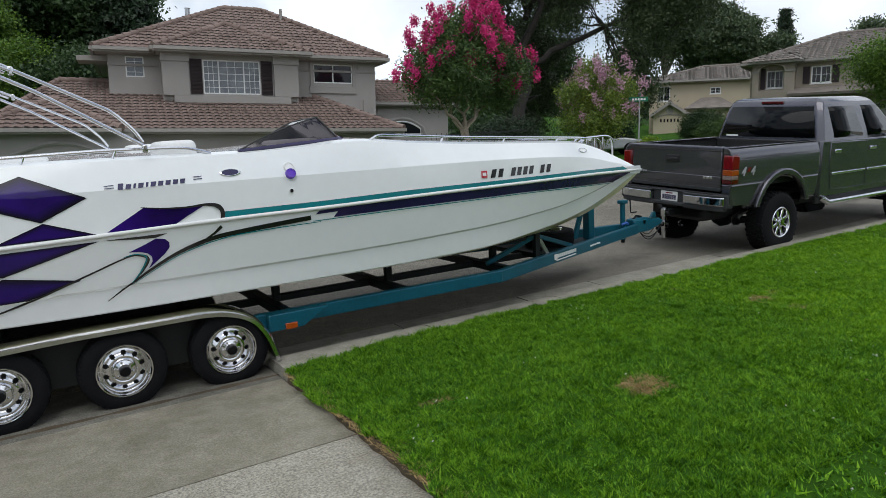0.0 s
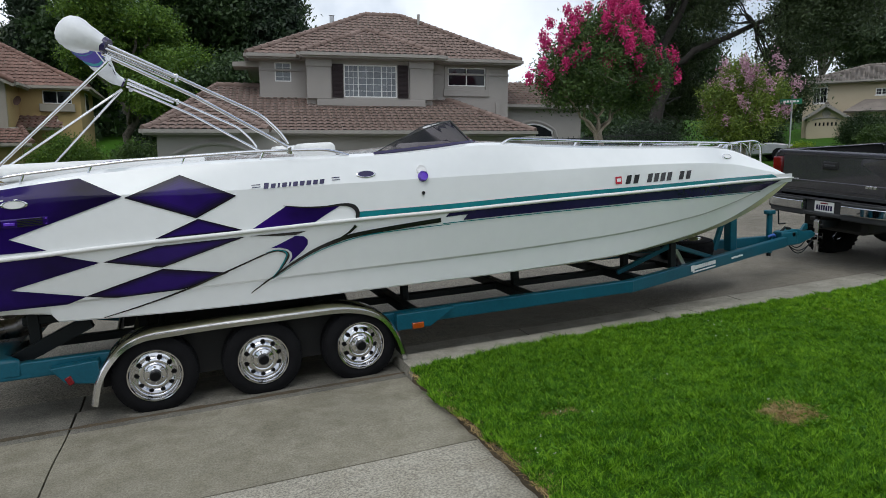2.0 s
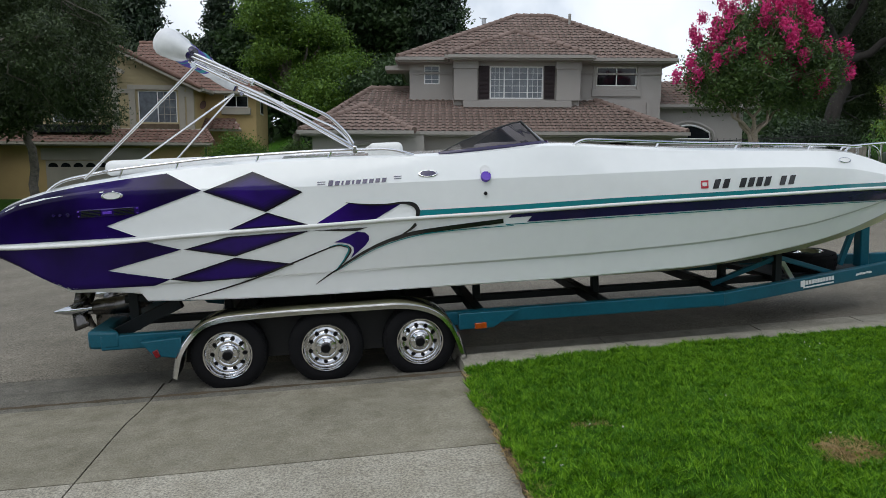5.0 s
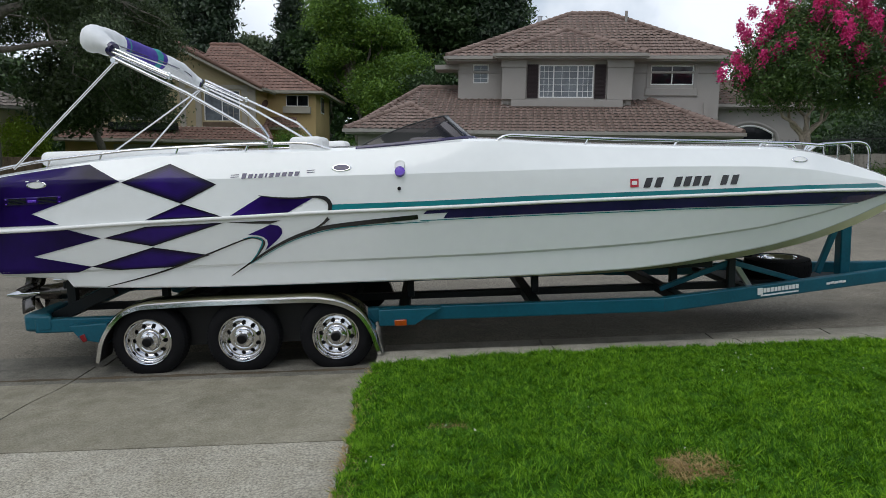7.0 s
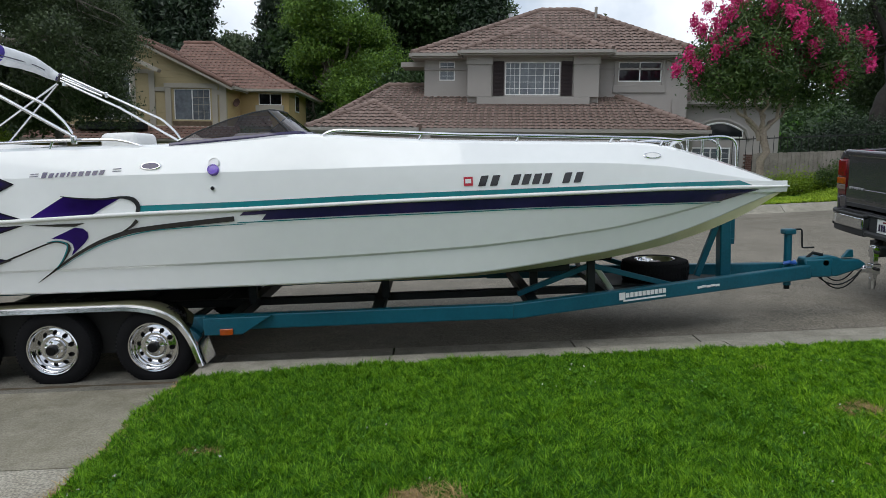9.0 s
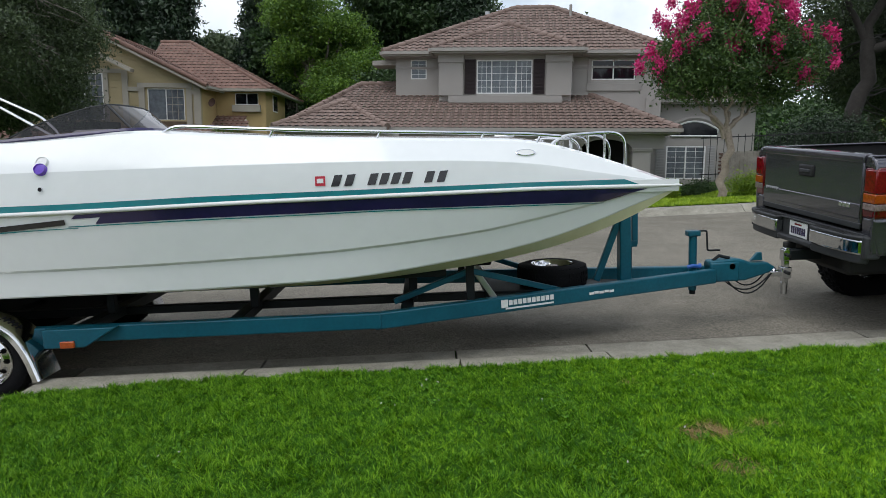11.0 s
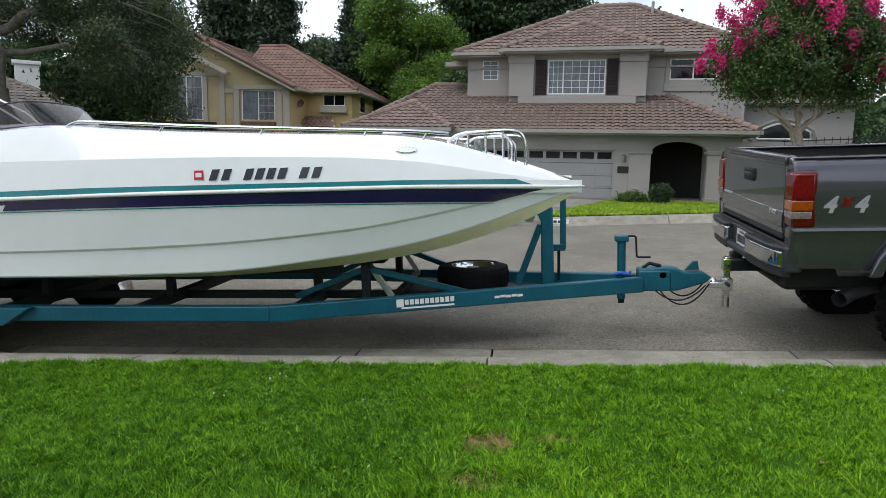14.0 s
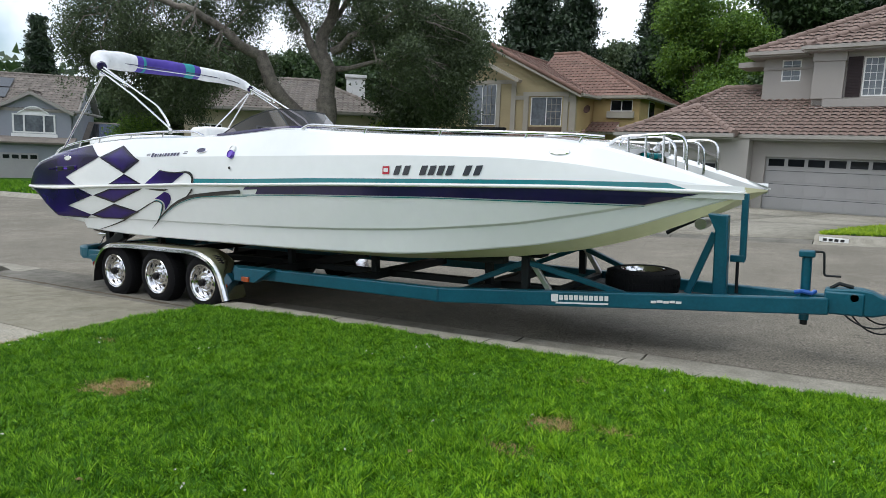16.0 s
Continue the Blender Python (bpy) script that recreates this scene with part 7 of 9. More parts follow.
ZE, ZL = 6.45, 3.02
UP = [
    [(-3.25, 0.25, ZE), (9.4, 0.25, ZE), (4.4, 5.0, 9.2), (2.6, 5.0, 9.2)],
    [(9.4, 0.25, ZE), (9.4, 9.9, ZE), (4.4, 5.0, 9.2)],
    [(9.4, 9.9, ZE), (-3.25, 9.9, ZE), (2.6, 5.0, 9.2), (4.4, 5.0, 9.2)],
    [(-3.25, 9.9, ZE), (-3.25, 0.25, ZE), (2.6, 5.0, 9.2)],
    [(-1.0, -0.6, ZE + 0.02), (5.45, -0.6, ZE + 0.02), (2.25, 2.25, 7.95)],
    [(5.45, -0.6, ZE + 0.02), (5.45, 0.3, ZE + 0.02), (2.25, 3.0, 7.95), (2.25, 2.25, 7.95)],
    [(-1.0, 0.3, ZE + 0.02), (-1.0, -0.6, ZE + 0.02), (2.25, 2.25, 7.95), (2.25, 3.0, 7.95)],
]
LOW = [
    [(-7.0, -3.0, ZL), (8.9, -3.0, ZL), (5.9, 0.85, 4.6), (-2.75, 0.85, 4.6), (-2.75, 2.4, 5.25), (-4.7, 2.4, 5.25)],
    [(8.9, -3.0, ZL), (8.9, 2.0, ZL), (5.9, 0.85, 4.6)],
    [(-7.0, 8.0, ZL), (-7.0, -3.0, ZL), (-4.7, 2.4, 5.25)],
    [(-7.0, -3.6, ZL + 0.02), (-2.4, -3.6, ZL + 0.02), (-4.7, -1.0, 4.22)],
    [(-2.4, -3.6, ZL + 0.02), (-2.4, -3.0, ZL + 0.02), (-4.7, -0.1, 4.22), (-4.7, -1.0, 4.22)],
    [(-7.0, -3.0, ZL + 0.02), (-7.0, -3.6, ZL + 0.02), (-4.7, -1.0, 4.22), (-4.7, -0.1, 4.22)],
    [(8.6, 1.6, 4.5), (13.8, 1.6, 4.5), (13.0, 4.8, 5.9), (8.6, 4.8, 5.9)],
    [(13.8, 1.6, 4.5), (13.8, 8.0, 4.5), (13.0, 4.8, 5.9)],
]
roof = part("roof", Build(), M_TILE, main, "brown concrete tile roof")
for f_ in UP + LOW:
    part("roof_deck", Build().slab(f_, 0.12), M_FASCIA, roof, smooth=0)
tiles_from(LOW + UP, M_TILE, roof, single=M_TILEO, skip=300)
ridge_caps([((-3.25, 0.25, ZE), (2.6, 5.0, 9.2)), ((9.4, 0.25, ZE), (4.4, 5.0, 9.2)), ((2.6, 5, 9.2), (4.4, 5, 9.2)), ((-1.0, -0.6, ZE), (2.25, 2.25, 7.95)), ((5.45, -0.6, ZE), (2.25, 2.25, 7.95)), ((2.25, 2.25, 7.95), (2.25, 3.0, 7.97)), ((8.9, -3.0, ZL), (5.9, 0.85, 4.6)), ((-7, -3.6, ZL), (-4.7, -1.0, 4.22)), ((-2.4, -3.6, ZL), (-4.7, -1.0, 4.22)), ((-4.7, -1, 4.22), (-4.7, -0.1, 4.22)), ((-7.0, -3.0, ZL), (-4.7, 2.4, 5.25)), ((-4.7, 2.4, 5.25), (-2.75, 2.4, 5.25)), ((13.8, 1.6, 4.5), (13.0, 4.8, 5.9))], M_TILE, roof)
b = Build()
for p, q, o_ in (((-3.25, 0.25, ZE), (9.4, 0.25, ZE), (0, -1, 0)), ((-1.0, -0.6, ZE), (5.45, -0.6, ZE), (0, -1, 0)), ((-3.25, 9.9, ZE), (-3.25, 0.25, ZE), (-1, 0, 0)), ((9.4, 0.25, ZE), (9.4, 9.9, ZE), (1, 0, 0)), ((5.45, -0.6, ZE), (5.45, 0.25, ZE), (1, 0, 0)), ((-1.0, 0.25, ZE), (-1.0, -0.6, ZE), (-1, 0, 0)), ((-2.4, -3.0, ZL), (8.9, -3.0, ZL), (0, -1, 0)), ((-7.0, -3.6, ZL), (-2.4, -3.6, ZL), (0, -1, 0)), ((8.9, -3.0, ZL), (8.9, 2.0, ZL), (1, 0, 0)), ((-7, 8, ZL), (-7, -3.6, ZL), (-1, 0, 0)), ((8.6, 1.6, 4.5), (13.8, 1.6, 4.5), (0, -1, 0)), ((13.8, 1.6, 4.5), (13.8, 8, 4.5), (1, 0, 0))):
    part("gutter", gutter(Build(), p, q, o_), M_FASCIA, roof, "taupe painted gutter and fascia", smooth=0)
b = Build().box(-3.2, 9.35, 0.3, 9.85, ZE - 0.2, ZE - 0.15).box(-0.9, 5.4, -0.55, 0.3, ZE - 0.2, ZE - 0.15).box(-6.9, 8.85, -2.95, 0.8, ZL - 0.2, ZL - 0.15)
part("soffit", b, M_STUCCO2, roof, smooth=0)
ch = part("chimney_cap", Build().box(0.5, 1.5, 7.0, 7.8, 7.6, 8.72), M_FASCIA, roof, "low stucco chimney", bevel=0.02)
part("flue", Build().tube([(1.1, 7.4, 8.6), (1.1, 7.4, 9.55), (1.1, 7.4, 9.57)], [0.12, 0.12, 0.16], 12), M_GALV, ch, "metal flue pipe")
part("vent_pipe", Build().tube([(5.2, 4.0, 8.4), (5.2, 4.0, 9.15)], 0.07, 10), M_FASCIA, roof)
part("pediment", Build().prism([(-3.9, 6.0), (-2.75, 6.0), (-2.75, 6.25), (-3.9, 6.2)], 1.2, 2.6), M_FASCIA, roof)


# yellow house with a siding gable
yel = thing("house", pose(0, 41.0, 0), "ochre stucco and tan siding house with terracotta tile roof", "house")
zb = -0.4
b = Build()
wall(b, -18.6, -7.95, 3.2, 6.05, 0.0, 0.2, [(-11.02, -8.90, 3.86, 5.67), (-15.6, -13.5, 3.86, 6.0)])
b.prism([(-18.6, 6.05), (-7.95, 6.05), (-13.94, 8.8)], 0.0, 0.2)
part("front_wall", b, M_SIDING, yel, "tan lap-siding gable wall", smooth=0)


def gable_span(z):
    return (-18.6, -7.95) if z < 6.05 else (-18.6 + (z - 6.05) * 1.69, -7.95 - (z - 6.05) * 2.18)


b = Build()
z = 3.3
while z < 8.7:
    a, c = gable_span(z + 0.1)
    for lo, hi in ((a, -15.7), (-13.4, -11.15), (-8.78, c)) if 3.8 < z < 5.7 else ((a, c),):
        if hi - lo > 0.05:
            b.add([(lo, -0.03, z), (hi, -0.03, z), (hi, -0.006, z + 0.2), (lo, -0.006, z + 0.2), (lo, 0.0, z), (hi, 0.0, z)], [(0, 1, 2, 3), (0, 4, 5, 1)])
    z += 0.2
part("siding", b, M_SIDING, yel, "lapped siding boards", smooth=0)["kind"] = "stuff"
b = Build().box(-12.42, -12.08, -0.09, -0.03, 3.2, 6.7).box(-8.35, -7.95, -0.09, -0.03, 3.2, 5.95).box(-11.5, -11.15, -0.09, -0.03, 3.2, 5.75).box(-8.78, -8.45, -0.085, -0.03, 3.2, 5.75)
b.box(-11.55, -8.40, -0.10, -0.03, 5.72, 5.98).box(-16.0, -12.42, -0.10, -0.03, 6.52, 6.76).box(-12.08, -11.5, -0.10, -0.03, 5.5, 5.75).box(-8.45, -7.95, -0.10, -0.035, 5.35, 5.62).box(-13.48, -13.2, -0.09, -0.03, 3.2, 6.5)
pieces("trim_board", b, M_TRIMC, yel, "taupe trim board", 0.01)
window(yel, -11.02, -8.90, 3.86, 5.67, 0.02, cols=1, rows=1, mullions=(0.5,), glass=M_BLIND)
window(yel, -15.6, -13.5, 3.86, 6.5, -0.07, cols=1, rows=1, mullions=(0.5,), glass=M_BLIND)
b = Build()
wall(b, 0.2, 3.0, 3.0, 5.95, -8.15, -7.95, [], "w")
wall(b, -7.95, -4.9, zb, 5.95, 3.0, 3.2, [(-6.80, -5.35, 5.0, 5.72)])
wall(b, 3.2, 9.0, zb, 6.0, -5.1, -4.9, [(5.0, 6.3, 4.7, 5.8)], "w")
part("side_wall", b, M_YELLOW, yel, "ochre stucco side wall", smooth=0)
part("lower_wall", Build().box(-18.6, -7.2, -1.4, -1.2, zb, 2.7), M_YELLOW, yel, smooth=0)
window(yel, -6.80, -5.35, 5.0, 5.72, 3.03, mullions=(0.5,), cols=1, glass=M_WINDOW)
part("window_box", Build().box(-6.95, -5.2, 2.75, 3.0, 4.55, 4.98), M_TRIMC, yel, "taupe window box", bevel=0.02)
sw_ = part("side_window", Build().box(-4.93, -4.86, 5.0, 6.3, 4.7, 5.8), M_WHITEP, yel, smooth=0)
part("pane", Build().box(-4.87, -4.84, 5.08, 6.22, 4.78, 5.72), M_WINDOW, sw_, smooth=0)
gleaf = part("garage_leaf", Build().box(-15.6, -10.3, -1.46, -1.4, zb, 1.72), M_TRIMC, yel, "taupe garage door", bevel=0.02)
for c_ in range(8):
    u0 = -15.5 + 0.65 * c_
    part("pane", Build().prism([(u0 + 0.29 + 0.26 * math.cos(math.pi * i / 8), 1.36 + 0.24 * math.sin(math.pi * i / 8)) for i in range(9)], -1.475, -1.455), M_WINDOW, gleaf, smooth=0)
    for r_ in range(3):
        part("panel", Build().box(u0, u0 + 0.57, -1.472, -1.458, zb + 0.08 + 0.54 * r_, zb + 0.52 + 0.54 * r_), M_TRIMC, gleaf, bevel=0.008)
part("door_lintel", Build().box(-15.8, -10.1, -1.5, -1.4, 1.75, 2.4), M_TRIMC, yel, "taupe lintel over the garage door", bevel=0.02)
for u0, u1, z0, z1, w_ in ((-9.93, -8.97, 3.93, 5.60, 0.0), (-14.52, -13.57, 3.93, 6.43, -0.09)):
    for k in (1, 2):
        part("glazing_bar", Build().box(u0 + (u1 - u0) * k / 3 - 0.012, u0 + (u1 - u0) * k / 3 + 0.012, w_ + 0.005, w_ + 0.022, z0, z1), M_TRIMC, yel, smooth=0)
    for k in (1, 2, 3):
        part("glazing_bar", Build().box(u0, u1, w_ + 0.005, w_ + 0.022, z0 + (z1 - z0) * k / 4 - 0.012, z0 + (z1 - z0) * k / 4 + 0.012), M_TRIMC, yel, smooth=0)
part("window_apron", Build().box(-11.1, -8.82, -0.06, -0.03, 3.3, 3.8), M_FENCEB, yel, "brown boarded panel under the window", smooth=0)
YR = [
    [(-7.4, -0.6, 5.78), (-7.4, 12.0, 5.78), (-13.94, 12.0, 8.98), (-13.94, -0.6, 8.98)],
    [(-19.2, 12.0, 5.6), (-19.2, -0.6, 5.6), (-13.94, -0.6, 8.98), (-13.94, 12.0, 8.98)],
    [(-13.6, -0.5, 6.75), (-11.55, -0.5, 6.72), (-11.55, 0.0, 6.75), (-13.6, 0.0, 7.6)],
    [(-13.0, 2.5, 5.92), (-4.4, 2.5, 5.92), (-11.0, 8.0, 9.5), (-13.0, 8.0, 9.5)],
    [(-4.4, 2.5, 5.92), (-4.4, 13.5, 5.92), (-11.0, 8.0, 9.5)],
    [(-18.9, -2.0, 2.7), (-6.6, -2.0, 2.7), (-7.4, 0.0, 3.55), (-18.9, 0.0, 3.55)],
    [(-8.0, 1.6, 3.6), (-5.6, 1.6, 3.6), (-6.2, 3.0, 4.3), (-8.0, 3.0, 4.3)],
]
YR[2] = [(-12.05, -0.55, 6.55), (-11.4, -0.55, 6.55), (-14.0, -0.55, 7.85), (-14.65, -0.55, 7.85)]
yroof = part("roof", Build(), M_TILER, yel, "terracotta tile roof")
for i_, f_ in enumerate(YR):
    if i_ != 2:
        part("roof_deck", Build().slab(f_, 0.14), M_TRIMC, yroof, smooth=0)
tiles_from([f_ for i_, f_ in enumerate(YR) if i_ != 2], M_TILER, yroof, 0.32, 0.40)
ridge_caps([((-13.94, -0.6, 8.98), (-13.94, 12, 8.98)), ((-4.4, 2.5, 5.92), (-11.0, 8.0, 9.5)), ((-11.0, 8.0, 9.5), (-13.0, 8.0, 9.5)), ((-4.4, 13.5, 5.92), (-11.0, 8.0, 9.5)), ((-7.4, -0.6, 5.8), (-13.94, -0.6, 9.0)), ((-6.6, -2.0, 2.7), (-7.4, 0, 3.55))], M_TILER, yroof)
b = Build()
b.bar((-7.4, -0.62, 5.68), (-13.94, -0.62, 8.88), 0.06, 0.26).bar((-19.2, -0.62, 5.5), (-13.94, -0.62, 8.88), 0.06, 0.26)
b.bar((-11.55, -0.66, 6.6), (-14.4, -0.66, 7.95), 0.5, 0.2)
gutter(b, (-7.4, -0.6, 5.78), (-7.4, 2.5, 5.85), (1, 0, 0))
gutter(b, (-7.4, 2.5, 5.92), (-4.4, 2.5, 5.92), (0, -1, 0))
gutter(b, (-4.4, 2.5, 5.92), (-4.4, 13, 5.92), (1, 0, 0))
gutter(b, (-18.9, -2.0, 2.7), (-6.6, -2.0, 2.7), (0, -1, 0))
pieces("fascia", b, M_TRIMC, yroof, "taupe fascia and gutter board")
part("roof_planter", Build().box(-16.15, -12.3, -1.3, -0.75, 3.25, 3.68), M_DKSTEEL, yel, "long dark box on the lower roof", bevel=0.02)
part("dish", Build().lathe([(0.0, 0.10), (0.15, 0.07), (0.26, 0.0)], 18, pose(-7.7, 1.2, 5.0, 20, 0, 60)), M_BRICK, yel, "small satellite dish")


def simple_house(m, label, wall_mat, roof_mat, w, d, h, rise, roof_kind="hip", wins=(), garage=None, gable=None, chimney=0.0, solar=False, tw=0.34, glass=M_WINDOW):
    """A far house: walls with set-in windows, eaves, tiled roof, optional garage, front gable and chimney."""
    hs = thing("house", m, label, "house")
    b = Build()
    wall(b, 0, w, -2.0, h, 0, 0.2, [x_[:4] for x_ in wins])
    b.box(0, 0.2, 0.2, d, -2.0, h).box(w - 0.2, w, 0.2, d, -2.0, h).box(0.2, w - 0.2, d - 0.2, d, -2.0, h)
    part("wall", b, wall_mat, hs, smooth=0)
    for x_ in wins:
        wn_ = window(hs, *x_[:4], 0.02, cols=2, rows=2, mullions=(0.5,), glass=glass, sill=True, fw=0.07)
        if len(x_) > 4:
            part("shutter", Build().box(x_[0] - 0.45, x_[0] - 0.06, -0.05, 0, x_[2], x_[3]), M_SHUTTER, hs, smooth=0)
            part("shutter", Build().box(x_[1] + 0.06, x_[1] + 0.45, -0.05, 0, x_[2], x_[3]), M_SHUTTER, hs, smooth=0)
    o_ = 0.5
    if roof_kind == "hip":
        k = min(d / 2 + o_, w / 2 + o_)
        a, c = (-o_ + k, w + o_ - k) if w > d else (w / 2 - 0.01, w / 2 + 0.01)
        faces = [[(-o_, -o_, h), (w + o_, -o_, h), (c, d / 2, h + rise), (a, d / 2, h + rise)], [(w + o_, -o_, h), (w + o_, d + o_, h), (c, d / 2, h + rise)], [(w + o_, d + o_, h), (-o_, d + o_, h), (a, d / 2, h + rise), (c, d / 2, h + rise)], [(-o_, d + o_, h), (-o_, -o_, h), (a, d / 2, h + rise)]]
        caps = [((-o_, -o_, h), (a, d / 2, h + rise)), ((w + o_, -o_, h), (c, d / 2, h + rise)), ((a, d / 2, h + rise), (c, d / 2, h + rise))]
    else:
        faces = [[(-o_, -o_, h), (w + o_, -o_, h), (w + o_, d / 2, h + rise), (-o_, d / 2, h + rise)], [(w + o_, d + o_, h), (-o_, d + o_, h), (-o_, d / 2, h + rise), (w + o_, d / 2, h + rise)]]
        caps = [((-o_, d / 2, h + rise), (w + o_, d / 2, h + rise))]
        part("gable_end", Build().prism([(0, h), (d, h), (d / 2, h + rise - 0.15)], 0, 0.2, "x").prism([(0, h), (d, h), (d / 2, h + rise - 0.15)], w - 0.2, w, "x"), wall_mat, hs)
    rf = part("roof", Build(), roof_mat, hs, "tile roof")
    for f_ in faces:
        part("roof_deck", Build().slab(f_, 0.14), M_FASCIA, rf, smooth=0)
    b = Build()
    gutter(b, (-o_, -o_, h), (w + o_, -o_, h), (0, -1, 0))
    gutter(b, (w + o_, -o_, h), (w + o_, d + o_, h), (1, 0, 0))
    gutter(b, (-o_, d + o_, h), (-o_, -o_, h), (-1, 0, 0))
    if gable:
        u0, u1, zg, rg, dep = gable
        um = (u0 + u1) / 2
        gf = [[(u0 - 0.3, 0.5, zg - 0.12), (u0 - 0.3, -dep - 0.4, zg - 0.12), (um, -dep - 0.4, zg + rg), (um, 3.0, zg + rg)], [(u1 + 0.3, -dep - 0.4, zg - 0.12), (u1 + 0.3, 0.5, zg - 0.12), (um, 3.0, zg + rg), (um, -dep - 0.4, zg + rg)]]
        gb = Build().prism([(u0, -2.0), (u1, -2.0), (u1, zg), (um, zg + rg - 0.15), (u0, zg)], -dep, 0.0)
        part("gable_block", gb, wall_mat, hs, smooth=0)
        for f_ in gf:
            part("roof_deck", Build().slab(f_, 0.14), M_FASCIA, rf, smooth=0)
        b.bar((u0 - 0.3, -dep - 0.42, zg - 0.2), (um, -dep - 0.42, zg + rg - 0.08), 0.05, 0.22).bar((u1 + 0.3, -dep - 0.42, zg - 0.2), (um, -dep - 0.42, zg + rg - 0.08), 0.05, 0.22)
        faces += gf
        caps.append(((um, -dep - 0.4, zg + rg), (um, 3.0, zg + rg)))
    pieces("fascia", b, M_FASCIA, rf)
    tiles_from(faces, roof_mat, rf, tw, 0.42)
    ridge_caps(caps, roof_mat, rf, step=0.5)
    if garage:
        u0, u1, z0, z1, wg = garage
        part("garage_leaf", Build().box(u0, u1, wg - 0.06, wg, z0, z1), M_GARAGE if wall_mat != M_CREAM else M_CREAM, hs, "panelled garage door", smooth=0)
        for c_ in range(6):
            q = (u1 - u0) / 6
            part("pane", Build().box(u0 + q * c_ + 0.08, u0 + q * (c_ + 1) - 0.08, wg - 0.075, wg - 0.06, z1 - 0.42, z1 - 0.14), M_WINDOW, hs, smooth=0)
    if chimney:
        part("chimney", Build().box(w * chimney, w * chimney + 1.2, d / 2 - 1.6, d / 2 - 0.7, h, h + rise + 0.2).box(w * chimney - 0.1, w * chimney + 1.3, d / 2 - 1.7, d / 2 - 0.6, h + rise + 0.2, h + rise + 0.4), M_WHITEP, hs, "white boxed chimney", bevel=0.02)
    if solar:
        n_ = Vector((0, -rise, d / 2 + o_)).normalized()
        for i in range(3):
            for j in range(2):
                t0, t1 = 0.25 + 0.3 * j, 0.52 + 0.3 * j
                f0 = lambda u, t: Vector((u, -o_ + (d / 2 + o_) * t, h + rise * t)) + n_ * 0.16
                part("solar_panel", Build().slab([f0(0.8 + 1.9 * i, t0), f0(2.6 + 1.9 * i, t0), f0(2.6 + 1.9 * i, t1), f0(0.8 + 1.9 * i, t1)], 0.04), M_SOLAR, hs, "dark solar panel" if i + j == 0 else "", smooth=0)
    return hs


def face_camera(x, y, z, yaw):
    return pose(x, y, z, 0, 0, yaw)


# blue-grey house at the far end on the left
bg = simple_house(face_camera(-50.6, 21.4, -1.2, 50), "blue-grey two-storey house with white window trim and solar panels", M_BLUEGREY, M_TILEG, 11.0, 9.0, 5.1, 2.8, "gable", gable=(5.9, 10.9, 5.0, 1.35, 0.5), garage=(5.4, 8.9, 0.0, 1.9, -1.5), solar=True)
part("garage_block", Build().box(3.2, 10.95, -1.45, 0.0, -2.0, 2.75), M_BLUEGREY, bg, smooth=0)
part("garage_roof", Build().slab([(2.9, -2.0, 2.7), (11.3, -2.0, 2.7), (11.3, -0.5, 3.1), (2.9, -0.5, 3.1)], 0.14), M_TILEG, bg, smooth=0)
part("side_wing", Build().box(11.0, 14.6, 3.5, 9.0, -2.0, 2.9), M_BLUEGREY, bg, smooth=0)
part("wing_roof", Build().slab([(10.8, 3.0, 2.9), (15.1, 3.0, 2.9), (13.9, 6.4, 4.5), (10.8, 6.4, 4.5)], 0.14), M_TILEG, bg, smooth=0)
part("solar_panel", Build().slab([(11.5, 3.4, 3.2), (14.2, 3.4, 3.2), (13.4, 5.9, 4.38), (11.5, 5.9, 4.38)], 0.04), M_SOLAR, bg, smooth=0)
gw = window(bg, 7.1, 9.9, 3.35, 4.75, -0.6, cols=1, rows=1, mullions=(0.27, 0.73), fw=0.11, depth=0.1, glass=M_BLIND)
part("window_arch", Build().tube([(7.5 + 2.0 * t, -0.58, 4.75 + 0.5 * math.sin(math.pi * t)) for t in (i / 10 for i in range(11))], 0.08, 6), M_WHITEP, bg, "white window arch")
part("arch_light", Build().prism([(7.5 + 2.0 * t, 4.75 + 0.46 * math.sin(math.pi * t)) for t in (i / 10 for i in range(11))], -0.56, -0.5), M_WHITEP, bg, "white fanlight panel")
part("window_apron", Build().box(7.0, 10.0, -0.6, -0.5, 2.95, 3.32), M_WHITEP, bg, smooth=0)
part("eave_band", Build().box(5.9, 10.9, -0.56, -0.5, 5.0, 5.12), M_WHITEP, bg, smooth=0)
# pale house half hidden behind the oak
simple_house(face_camera(-27.1, 27.1, 0.2, 39), "pale cream house with grey tile roof and white chimney", M_CREAM, M_TILEG, 12.0, 9.0, 3.9, 2.2, "hip", wins=[(0.8, 2.2, 1.4, 2.9), (4.2, 5.8, 1.4, 2.9), (8.6, 10.4, 1.6, 2.9)], chimney=0.79)
